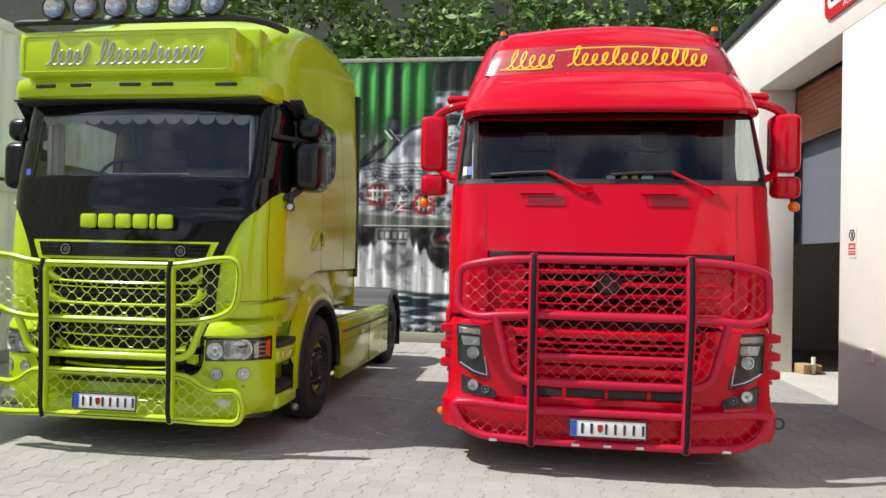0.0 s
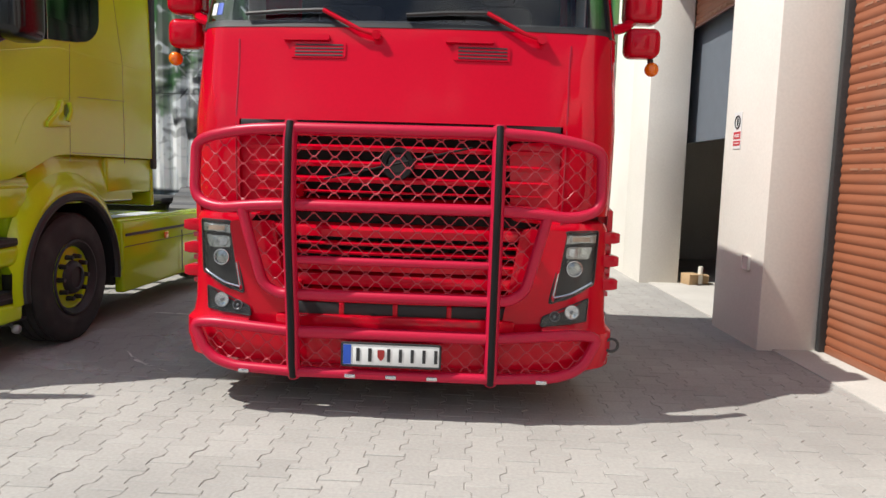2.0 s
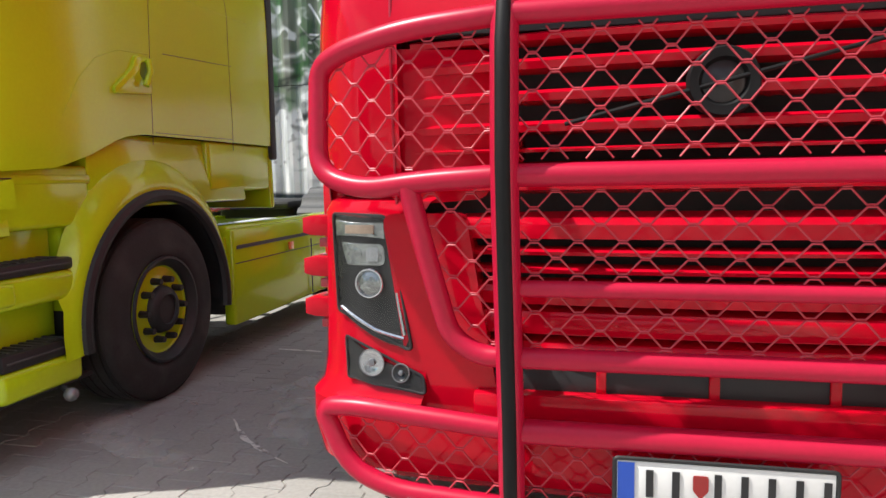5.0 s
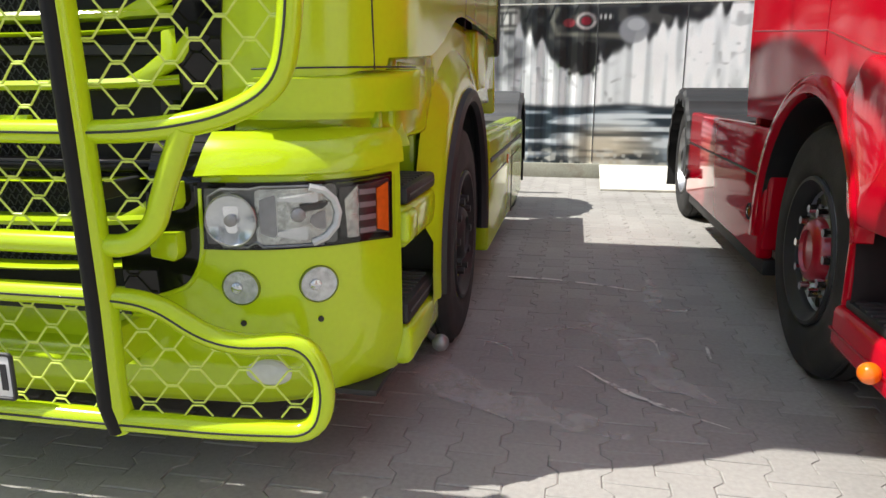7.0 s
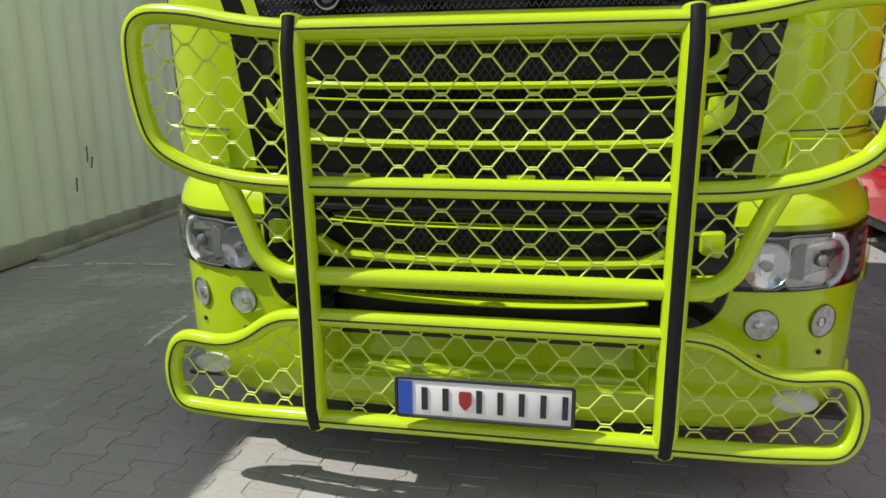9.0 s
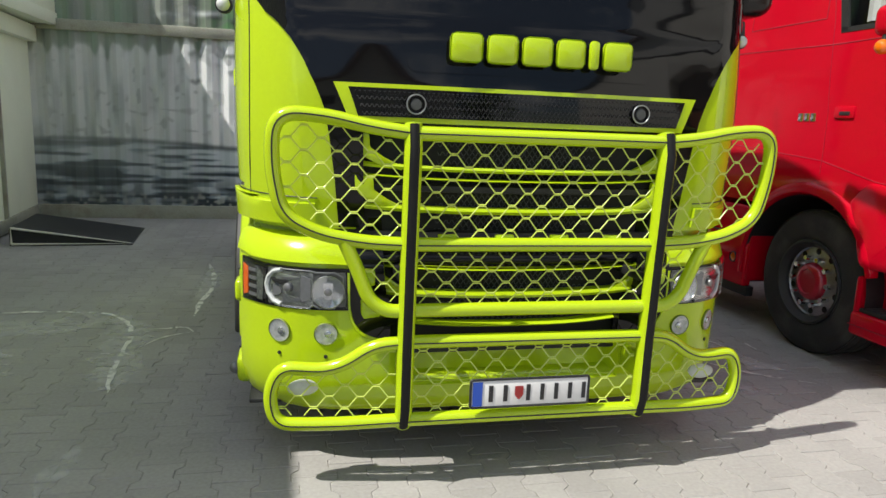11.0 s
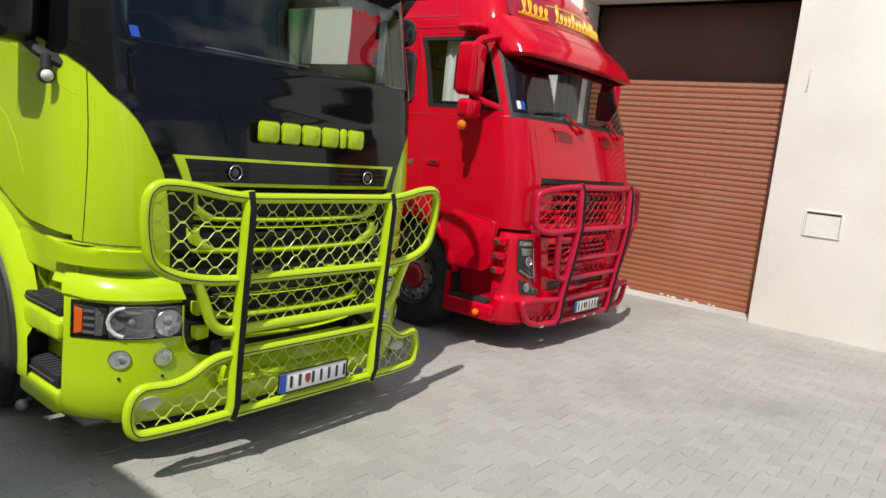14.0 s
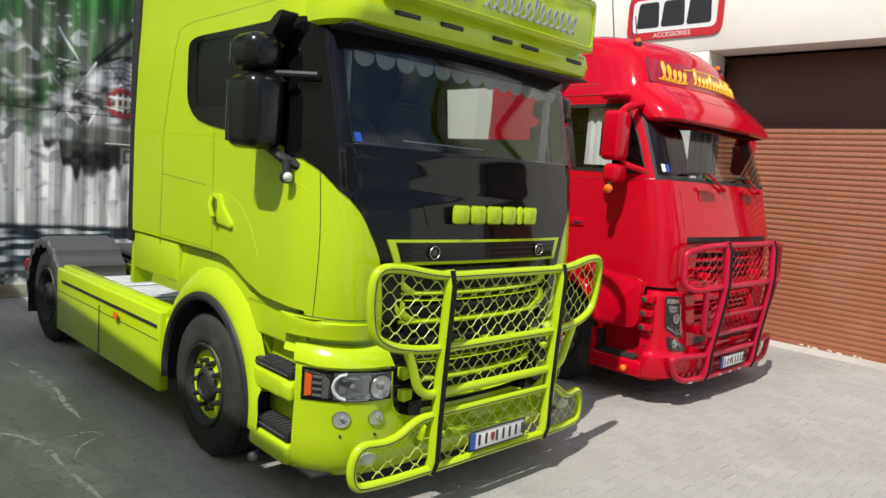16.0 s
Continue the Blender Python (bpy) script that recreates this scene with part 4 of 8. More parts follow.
        if z in (1.345, 1.168, 0.797):
            for s in (-1, 1):
                w = {1.345: 0.02, 1.168: 0.0, 0.797: -0.055}[z]
                end = [(0.50 + w, z + 0.008), (0.58 + w, z + 0.045), (0.638 + w, z + 0.085), (0.642 + w, z + 0.138), (0.722 + w, z + 0.150), (0.716 + w, z + 0.09), (0.695 + w, z + 0.06), (0.60 + w, z + 0.012), (0.50 + w, z - 0.01)]
                part("slat_end", prism(fillet([(s * a, b) for a, b in end], 0.008, 3), 0.03, Matrix.Translation((0, 0.055, 0)), 0.003), LIME, G)
    for z in (1.26, 1.06):
        xs = spread(-0.72, 0.72, 14)
        part("dark_slat", grid_mesh([[(x, gy(x) + dy + 0.01, z + dz) for x in xs] for dy, dz in ((0.04, 0.018), (0.0, 0.012), (0, -0.012), (0.04, -0.018))]), BLACK_PLASTIC, G)
    part("grille_pipe", tube([(x, gy(x) + 0.0, 0.957) for x in spread(-0.66, 0.66, 14)], 0.021, n=10), BLACK_GLOSS, G)
    part("grille_mesh", mesh_infill([(-0.72, 1.46), (0.72, 1.46), (0.64, 0.66), (-0.64, 0.66)], lambda x, z: gy(x) + 0.055, p=0.026, amp=0.0065, r=0.002), GREY_PLASTIC, G)
    # bumper and corners
    bmp = Shell([(0.26, 1.16, 0.07, 0.03, 0.44, 0.44), (0.30, 1.20, 0.03, 0.03, 0.45, 0.47), (0.42, 1.225, 0.0, 0.03, 0.45, 0.47), (0.60, 1.225, -0.005, 0.03, 0.45, 0.47), (0.72, 1.225, -0.01, 0.03, 0.45, 0.47), (0.92, 1.225, -0.01, 0.03, 0.45, 0.47), (0.99, 1.215, 0.02, 0.03, 0.45, 0.46), (1.05, 1.19, 0.08, 0.03, 0.44, 0.44)], 0.78)
    ul = [u for u in us_with(0.66, -0.66, 0.90, -0.90, 1.79, -1.79) if abs(u) <= 1.801]
    B = part("bumper", bmp.body(ul, [0.26, 0.28, 0.30, 0.36, 0.42, 0.52, 0.58, 0.65, 0.715, 0.8, 0.9, 0.95, 0.98, 1.02, 1.05], [(-0.66, 0.66, 0.42, 1.2), (-0.90, -0.66, 0.65, 1.2), (0.66, 0.90, 0.65, 1.2)], cap=False, back=False), LIME, T, "lime painted bumper", sharp=35)
    cols = spread(-0.512, 0.512, 16)
    part("bumper_recess", grid_mesh([[(x * (1 - dy * 0.9), 0.012 + dy + 0.012 * (x / 0.5) ** 2, z) for x in cols] for dy, z in ((-0.02, 0.40), (0.0, 0.425), (0.05, 0.45), (0.062, 0.52), (0.07, 0.60))]), LIME, B, sharp=40)
    for q in (-1, 1):
        part("recess_cheek", grid_mesh([[(q * 0.514, 0.0, 0.40), (q * 0.514, 0.0, 0.60)], [(q * 0.47, 0.09, 0.40), (q * 0.47, 0.09, 0.60)]]), LIME, B)
    part("bumper_underside", box((-1.16, 0.18, 0.275), (1.16, 0.95, 0.295), 0.005), BLACK_PLASTIC, B)
    part("bumper_ledge", box((-0.62, 0.03, 0.535), (0.62, 0.12, 0.565), 0.01), BLACK_PLASTIC, B)
    part("bulkhead", box((-1.0, 0.30, 0.42), (1.0, 0.33, 1.30), 0.005), DARK_VOID, T, "dark panel behind the grille")
    sho = Shell([(0.99, 1.20, 0.03, 0.03, 0.45, 0.46), (1.05, 1.165, 0.08, 0.03, 0.44, 0.44), (1.09, 1.165, 0.09, 0.04, 0.40, 0.42), (1.16, 1.185, 0.06, 0.05, 0.36, 0.44), (1.20, 1.19, 0.05, 0.05, 0.34, 0.44)], 0.9)
    for s in (-1, 1):
        part("shoulder", sho.patch([(s * sho.ux(0.80, 1.1), 0.99), (s * 1.95, 0.99), (s * 1.95, 1.20), (s * sho.ux(0.80, 1.1), 1.20)], 0.0, 0.05, 12, 22), LIME, B, sharp=40)
        X = lambda x, z=0.8: s * bmp.ux(x, z)
        # glossy black cheek between grille and headlight
        curve = fillet([(X(0.762), 1.0), (X(0.742), 0.93), (X(0.738), 0.76), (X(0.728), 0.70), (X(0.69), 0.637), (X(0.60), 0.603), (X(0.50), 0.588)], [0, 0.05, 0.05, 0.06, 0.05, 0.05, 0], 6, False)
        part("grille_cheek", bmp.patch([tuple(p) for p in curve] + [(X(0.50), 0.72), (X(0.58), 0.80), (X(0.62), 1.13), (X(0.78), 1.13), (X(0.78), 1.06)], 0.003, 0.06, 30, 14), BLACK_GLOSS, B, "glossy black grille cheek")
        part("rolled_lip", bmp.line([tuple(p) for p in curve[6:]], 0.002, 0.0075, steps=2), LIME, B)
        for x0, x1, z0, z1 in ((0.635, 0.70, 0.85, 0.925), (0.61, 0.69, 0.715, 0.79)):
            part("slat_stub", prism(fillet([(s * x0, z0 + 0.01), (s * (x1 - 0.012), z0), (s * x1, z0 + 0.02), (s * x1, z1), (s * x0, z1 - 0.004)], 0.006, 3), 0.05, Matrix.Translation((0, -0.03, 0)), 0.003), LIME, B)
        # headlight: dark frame, two bowls, light ring, dotted strip, red grid, amber edge
        hl = part("headlight", bmp.patch([(X(0.725), 0.738), (X(1.183), 0.735), (X(1.183), 0.928), (X(0.725), 0.922)], 0.006, 0.03, 8, 22), BLACK_GLOSS, B, "clear twin headlight in black frame")
        part("lamp_bed", bmp.patch(fillet([(X(0.752), 0.755), (X(1.07), 0.752), (X(1.07), 0.912), (X(0.752), 0.908)], 0.012, 3), 0.0075, 0.01, 8, 14), LAMP_BED, hl)
        part("bed_edge", bmp.line([(X(1.04), 0.911), (X(0.90), 0.911), (X(0.872), 0.905), (X(0.80), 0.906), (X(0.764), 0.885), (X(0.76), 0.80), (X(0.80), 0.752), (X(0.86), 0.752), (X(0.885), 0.765), (X(0.90), 0.752), (X(1.04), 0.752)], 0.010, 0.0035, steps=3), LAMP_GREY, hl)
        part("reflector", bmp.patch(fillet([(X(0.885), 0.757), (X(1.04), 0.757), (X(1.075), 0.83), (X(1.04), 0.905), (X(0.885), 0.905)], 0.015, 3), 0.008, 0.01, 10, 14), FOG_BOWL, hl)
        for x0, x1, z0, z1, mt in ((0.895, 0.935, 0.775, 0.89, LAMP_GREY), (0.935, 1.005, 0.765, 0.805, REFLECTOR), (0.935, 1.03, 0.862, 0.895, REFLECTOR), (1.012, 1.045, 0.79, 0.845, LAMP_GREY)):
            part("facet", bmp.patch(fillet([(X(x0), z0 + 0.01), (X(x1), z0), (X(x1), z1), (X(x0), z1 - 0.012)], 0.008, 3), 0.0115, 0.008, 5, 5), mt, hl)
        p = bmp.off(X(0.985, 0.83), 0.835, 0.014)
        nn = bmp.off(X(0.985, 0.83), 0.835, 1.0) - p
        part("bulb_cap", lathe([(0.02, -0.004), (0.018, 0.008), (0.009, 0.014), (0, 0.014)], 14, Matrix.Translation(p) @ nn.to_track_quat("Y", "Z").to_matrix().to_4x4()), LAMP_GREY, hl)
        part("bulb_shade", bmp.patch([(X(0.99), 0.842), (X(1.045), 0.85), (X(1.05), 0.868), (X(0.99), 0.862)], 0.02, 0.008, 3, 4), LAMP_DARK, hl)
        xx, zz, rr = 0.825, 0.825, 0.068
        p = bmp.off(X(xx, zz), zz, 0.008)
        nn = bmp.off(X(xx, zz), zz, 1.0) - p
        q = Matrix.Translation(p) @ nn.to_track_quat("Y", "Z").to_matrix().to_4x4()
        bw = part("lamp_bowl", lathe([(rr, 0.004), (rr * 0.99, 0.012), (rr * 0.94, 0.011), (rr * 0.7, 0.006), (rr * 0.4, 0.003), (rr * 0.1, 0.003)], 28, q), REFLECTOR, hl)
        part("bowl_ring", tube([q @ Vector((rr * math.cos(a), 0.012, rr * math.sin(a))) for a in spread(0, 2 * math.pi, 28)[:-1]], 0.003, True, n=6), FOG_BOWL, hl)
        part("bulb_shield", bmp.patch(fillet([(X(0.812), 0.79), (X(0.838), 0.79), (X(0.846), 0.862), (X(0.804), 0.862)], 0.008, 3), 0.014, 0.006, 6, 5), CHROME, bw)
        part("bulb_cap", lathe([(rr * 0.26, 0.003), (rr * 0.24, 0.016), (rr * 0.1, 0.02), (0, 0.02)], 14, q), LAMP_GREY, bw)
        ring = [(X(1.015), 0.757), (X(1.045), 0.77), (X(1.066), 0.80), (X(1.072), 0.835), (X(1.064), 0.87), (X(1.042), 0.898), (X(1.012), 0.908)]
        part("light_ring", bmp.line(ring, 0.011, 0.0105, steps=3), LIGHT_GUIDE, hl, "white arc light")
        part("side_reflector", bmp.patch([(X(1.076), 0.757), (X(1.176), 0.755), (X(1.176), 0.912), (X(1.076), 0.905)], 0.0085, 0.01, 6, 10), LAMP_DARK, hl)
        part("silver_block", bmp.patch([(X(1.090), 0.76), (X(1.114), 0.76), (X(1.114), 0.905), (X(1.084), 0.90)], 0.012, 0.006, 3, 3), FOG_BOWL, hl)
        for k in range(4):
            part("lamp_cell", bmp.patch([(X(1.116), 0.768 + k * 0.036), (X(1.148), 0.768 + k * 0.036), (X(1.148), 0.782 + k * 0.036), (X(1.116), 0.782 + k * 0.036)], 0.013, 0.006, 2, 3), LAMP_GREY, hl)
        part("amber_lens", bmp.patch([(X(1.151), 0.762), (X(1.172), 0.760), (X(1.172), 0.902), (X(1.151), 0.899)], 0.013, 0.008, 5, 4), AMBER_RED, hl, "amber indicator edge")
        part("lens", bmp.patch([(X(0.735), 0.746), (X(1.18), 0.744), (X(1.18), 0.92), (X(0.735), 0.914)], 0.023, 0.004, 8, 16), LENS, hl, "clear lens").visible_shadow = False
        part("eyebrow", bmp.patch([(X(0.725, 0.95), 0.932), (s * 1.79, 0.938), (s * 1.79, 1.035), (s * 1.5, 1.055), (X(0.76, 1.0), 1.045)], 0.016, 0.04, 8, 18), LIME, B)
        for xx, rr in ((0.833, 0.050), (1.026, 0.053)):
            u = bmp.ux(xx, 0.637)
            p = bmp.off(s * u, 0.637, 0.0)
            n = bmp.off(s * u, 0.637, 1.0) - p
            q = Matrix.Translation(p) @ n.to_track_quat("Y", "Z").to_matrix().to_4x4() @ Matrix.Diagonal((1.0, 1.0, 0.97, 1.0))
            fl = part("fog_lamp", lathe([(rr * 1.04, -0.006), (rr * 1.03, 0.005), (rr * 0.98, 0.0075), (rr * 0.94, 0.004)], 30, q), LIME_SHADED, B, "round clear fog lamp")
            part("reflector", lathe([(rr * 0.97, 0.0045), (rr * 0.7, 0.0035), (rr * 0.3, 0.003), (0, 0.003)], 30, q), FOG_FACE, fl)
            part("bulb", lathe([(rr * 0.34, 0.003), (rr * 0.30, 0.010), (rr * 0.12, 0.014), (0, 0.014)], 16, q @ Matrix.Translation((s * rr * 0.2, 0, 0.0))), LAMP_SILVER, fl)
            part("lens", lathe([(rr * 0.97, 0.008), (rr * 0.7, 0.013), (rr * 0.3, 0.016), (0, 0.017)], 24, q), LENS, fl).visible_shadow = False
            part("screw", lathe([(0.008, 0.0), (0.008, 0.006), (0, 0.007)], 10, Matrix.Translation(bmp.off(s * u, 0.535, 0.0)) @ n.to_track_quat("Y", "Z").to_matrix().to_4x4()), BLACK_PLASTIC, B)
        # steps behind the bumper corner
        st = part("step_box", box((min(s * 0.95, s * 1.08), 0.34, 0.32), (max(s * 0.95, s * 1.08), 0.82, 1.22), 0.01), LIME, T, "lime entry step well with black treads")
        part("step_sill", box((min(s * 1.0, s * 1.225), 0.36, 0.30), (max(s * 1.0, s * 1.225), 0.82, 0.43), 0.03, seg=3), LIME, st)
        part("step_rail", box((min(s * 1.0, s * 1.215), 0.355, 0.68), (max(s * 1.0, s * 1.215), 0.82, 0.815), 0.03, seg=3), LIME, st)
        part("step_back", box((min(s * 1.0, s * 1.14), 0.34, 0.43), (max(s * 1.0, s * 1.14), 0.38, 1.10), 0.01), LIME, st)
        for z, hgt in ((0.43, 0.075), (0.815, 0.055)):
            tr = part("tread", box((min(s * 1.0, s * 1.205), 0.385, z), (max(s * 1.0, s * 1.212), 0.81, z + hgt), 0.014), BLACK_PLASTIC, st, "black perforated tread")
            part("tread_edge", rod((s * 1.21, 0.405, z + hgt / 2), (s * 1.21, 0.79, z + hgt / 2), 0.005), GREY_PLASTIC, tr)
            for k in range(8):
                part("tread_rib", box((min(s * 1.05, s * 1.19), 0.43 + k * 0.043, z + hgt - 0.001), (max(s * 1.05, s * 1.19), 0.444 + k * 0.043, z + hgt + 0.006)), GREY_PLASTIC, tr)
        part("step_knob", box((min(s * 1.10, s * 1.228), 0.345, 0.70), (max(s * 1.10, s * 1.228), 0.47, 0.80), 0.02, seg=3), LIME, st)
        ball_lamp(st, (s * 1.255, 0.69, 0.262), 0.032, LAMP_GREY, (s * 1.18, 0.70, 0.31), "ball_lamp", "white ball marker lamp")
        # wheel-arch fender: outer skin with a round cut, black lip
        cy, cz, ri = 1.46, 0.50, 0.63
        arc = [(cy + ri * math.cos(a), cz + ri * math.sin(a)) for a in spread(radians(-8), radians(188), 22)]
        rows = []
        for k, (ay, az) in enumerate(arc):
            a = math.atan2(az - cz, ay - cy)
            ca, sa = math.cos(a), math.sin(a)
            # outer limit along the same ray
            lim = []
            if ca > 1e-4:
                lim.append((2.17 - cy) / ca)
            if ca < -1e-4:
                lim.append((0.70 - cy) / ca)
            if sa > 1e-4:
                lim.append((1.43 - cz) / sa)
            if sa < -1e-4:
                lim.append((0.32 - cz) / sa)
            m_ = min(min(lim), ri + 0.125 + 0.10 * max(0.0, sa) ** 2)
            rows.append([(s * 1.20, ay, az), (s * 1.222, ay, az), (s * 1.238, cy + ca * (ri + 0.02), cz + sa * (ri + 0.02)), (s * 1.238, cy + ca * (ri + 0.06), cz + sa * (ri + 0.06)), (s * (1.222 if sa > 0.3 else 1.228), cy + ca * (ri + (m_ - ri) * 0.6), cz + sa * (ri + (m_ - ri) * 0.6)), (s * (1.15 if sa > 0.3 else 1.225), cy + ca * m_, cz + sa * m_)])
        part("fender", grid_mesh(rows), LIME, T, "lime wheel-arch fender", sharp=50)
        part("arch_lip", tube([(s * 1.232, cy + ri * math.cos(a), cz + ri * math.sin(a)) for a in spread(radians(-8), radians(188), 30)], 0.034, n=8), BLACK_PLASTIC, T, "black rubber arch lip")
        part("arch_liner", grid_mesh([[(s * x, cy + (ri - 0.006) * math.cos(a), cz + (ri - 0.006) * math.sin(a)) for x in (0.62, 1.22)] for a in spread(radians(-5), radians(185), 20)]), BLACK_PLASTIC, T)
        part("underdoor_panel", box((min(s * 0.9, s * 1.13), 0.84, 0.60), (max(s * 0.9, s * 1.13), 1.0, 1.22), 0.02), LIME, T)
        part("fender_wall", box((min(s * 0.95, s * 1.165), 0.99, 1.07), (max(s * 0.95, s * 1.165), 2.45, 1.455), 0.02), LIME, T)
        part("under_cab_panel", box((min(s * 0.95, s * 1.165), 0.42, 1.0), (max(s * 0.95, s * 1.165), 1.0, 1.285), 0.025, seg=3), LIME, T)
        part("rear_lower_panel", box((min(s * 1.08, s * 1.208), 2.0, 1.13), (max(s * 1.08, s * 1.208), 2.84, 1.452), 0.03, seg=3), LIME, T)
        # side skirt
        sk = part("side_skirt", box((min(s * 1.16, s * 1.245), 2.16, 0.26), (max(s * 1.16, s * 1.245), 4.56, 0.89), 0.02, seg=3), LIME, T, "lime side skirt with black trim line")
        part("skirt_top", box((min(s * 1.08, s * 1.19), 2.16, 0.84), (max(s * 1.08, s * 1.20), 4.56, 0.912), 0.02), LIME, sk)
        part("trim_line", box((min(s * 1.24, s * 1.249), 2.2, 0.758), (max(s * 1.24, s * 1.249), 4.4, 0.782)), INK, sk)
        part("skirt_seam", box((min(s * 1.24, s * 1.2475), 2.18, 0.662), (max(s * 1.24, s * 1.2475), 4.55, 0.668)), DARK_STEEL, sk)
        part("skirt_seam", box((min(s * 1.24, s * 1.2475), 3.35, 0.29), (max(s * 1.24, s * 1.2475), 3.356, 0.73)), DARK_STEEL, sk)
        part("reflector", box((min(s * 1.24, s * 1.252), 2.92, 0.68), (max(s * 1.24, s * 1.252), 3.0, 0.74), 0.004), ORANGE, sk)
        part("skirt_return", box((min(s * 0.9, s * 1.2), 2.14, 0.45), (max(s * 0.9, s * 1.2), 2.18, 0.84), 0.01), LIME, sk)
        # wheels
        wheel(T, s * 1.07, 1.48, s, LIME, BLACK_PLASTIC, BLACK_PLASTIC, name="front_wheel", deep=0.06, ring_mat=BLACK_PLASTIC, holes=False)
        wheel(T, s * 1.02, 5.18, s, LIME, BLACK_PLASTIC, BLACK_PLASTIC, name="rear_wheel", deep=0.17, ring_mat=BLACK_PLASTIC)
        wheel(T, s * 0.68, 5.18, s, STEEL, STEEL, STEEL, name="inner_wheel", deep=0.1)
        # mirrors
        mx = s * 1.37
        mi = part("main_mirror", box((mx - 0.12, 0.475, 2.15), (mx + 0.12, 0.79, 2.575), 0.075, seg=5), MIRROR_BLACK, T, "black door mirror on two arms")
        part("wide_angle_mirror", box((mx - 0.115, 0.50, 2.59), (mx + 0.11, 0.79, 2.80), 0.08, seg=5), MIRROR_BLACK, mi)
        part("mirror_glass", box((mx - 0.10, 0.788, 2.19), (mx + 0.10, 0.794, 2.54), 0.0), CHROME, mi)
        part("mirror_glass", box((mx - 0.09, 0.788, 2.63), (mx + 0.09, 0.794, 2.75), 0.0), CHROME, mi)
        part("arm", tube(fillet([(mx, 0.63, 2.583), (s * 1.27, 0.46, 2.583), (s * 1.165, 0.32, 2.583)], 0.04, 4, False), 0.019, n=8), BLACK_PLASTIC, mi)
        part("arm", prism(fillet([(0.58, 2.77), (0.74, 2.79), (0.50, 2.92), (0.44, 2.92)], 0.02, 3), 0.10, Matrix.Translation((s * 1.33, 0, 0)) @ Matrix(((0, -s, 0, 0), (1, 0, 0, 0), (0, 0, 1, 0), (0, 0, 0, 1)))), MIRROR_BLACK, mi)
        part("arm", tube(fillet([(mx - s * 0.06, 0.58, 2.175), (s * 1.27, 0.48, 2.11), (s * 1.19, 0.42, 2.07)], 0.03, 4, False), 0.03, n=8), BLACK_PLASTIC, mi)
        lamp = part("lamp_holder", rod((s * 1.26, 0.45, 2.10), (s * 1.262, 0.44, 2.035), 0.026), BLACK_PLASTIC, mi)
        part("lamp_rim", rod((s * 1.262, 0.455, 2.005), (s * 1.262, 0.425, 2.005), 0.037, n=18), BLACK_PLASTIC, lamp)
        ball_lamp(lamp, (s * 1.264, 0.424, 2.005), 0.029, LIGHT_GUIDE, None, "ball_lamp", "white ball marker lamp")
    skip = {o for o in T.children_recursive if o.name.startswith("main_mirror") or (o.parent and o.parent.name.startswith(("main_mirror", "lamp_holder")))}
    deck_and_rear(T, LIME, (2.2, 4.5), 5.18, LIME, GREY_PLASTIC, ALU)
    # air tanks and lines on the deck
    part("deck_hose", tube(fillet([(-0.5, 2.7, 1.3), (-0.5, 3.0, 1.0), (-0.3, 3.4, 0.92), (-0.2, 4.2, 0.95)], 0.2, 6, False), 0.02), BLACK_PLASTIC, T)
    part("deck_hose", tube(fillet([(0.35, 2.7, 1.35), (0.35, 3.05, 1.02), (0.2, 3.5, 0.93), (0.1, 4.2, 0.95)], 0.2, 6, False), 0.02), RED_LENS, T)
    part("cab_underside", box((-1.17, 0.46, 1.20), (1.17, 1.0, 1.24), 0.004), LIME, T)
    part("cab_underside", box((-1.17, 1.0, 1.38), (1.17, 2.54, 1.42), 0.004), LIME, T)
    cab_inside(T, 1.12, 0.30, 2.45, 1.25, 2.06)
    # scalloped curtain fringe along the top of the windscreen
    n = 13
    for k in range(n):
        x = -0.94 + 1.88 * (k + 0.5) / n
        r = 0.074
        pts = [(x - r, 0), (x + r, 0)] + [(x + r * math.cos(a), -0.03 - 0.065 * math.sin(a)) for a in spread(0, math.pi, 8)]
        yy = cab.at(cab.ux(x, 2.55), 2.55).y + 0.02
        part("curtain_scallop", prism([(p[0], 2.60 + p[1]) for p in pts], 0.004, Matrix.Translation((0, yy, 0))), FRINGE, T, "grey scalloped curtain fringe")
    for s in (-1, 1):
        part("side_curtain", grid_mesh([[(s * (0.93 + 0.012 * math.sin(k * 1.9)), 0.34 + (0.006 if s > 0 else 0.022) * k, z) for k in range(12)] for z in (2.08, 2.3, 2.6)]), CURTAIN, T, "drawn pale curtain")
    tray = part("dash_tray", box((-0.42, 0.44, 2.075), (0.34, 0.62, 2.13), 0.008), BLACK_PLASTIC, T, "dark tray with pale front edge")
    part("tray_edge", box((-0.42, 0.43, 2.122), (0.34, 0.442, 2.128)), WHITE, tray)
    part("tray_edge", box((-0.42, 0.43, 2.076), (0.34, 0.442, 2.081)), WHITE, tray)
    part("screen_sticker", cab.patch([(-1.08, 2.075), (-0.99, 2.075), (-0.99, 2.125), (-1.08, 2.125)], 0.015, 0.002, 2, 3), BLUE, T, "small blue sticker")
    # visor panel and sign box
    vis = Shell([(2.685, 1.13, 0.13, 0.05, 0.14, 0.25), (2.715, 1.16, 0.07, 0.05, 0.16, 0.25), (2.80, 1.16, 0.045, 0.05, 0.16, 0.3), (2.90, 1.15, 0.06, 0.05, 0.16, 0.3), (2.94, 1.13, 0.11, 0.05, 0.16, 0.3)], 0.6)
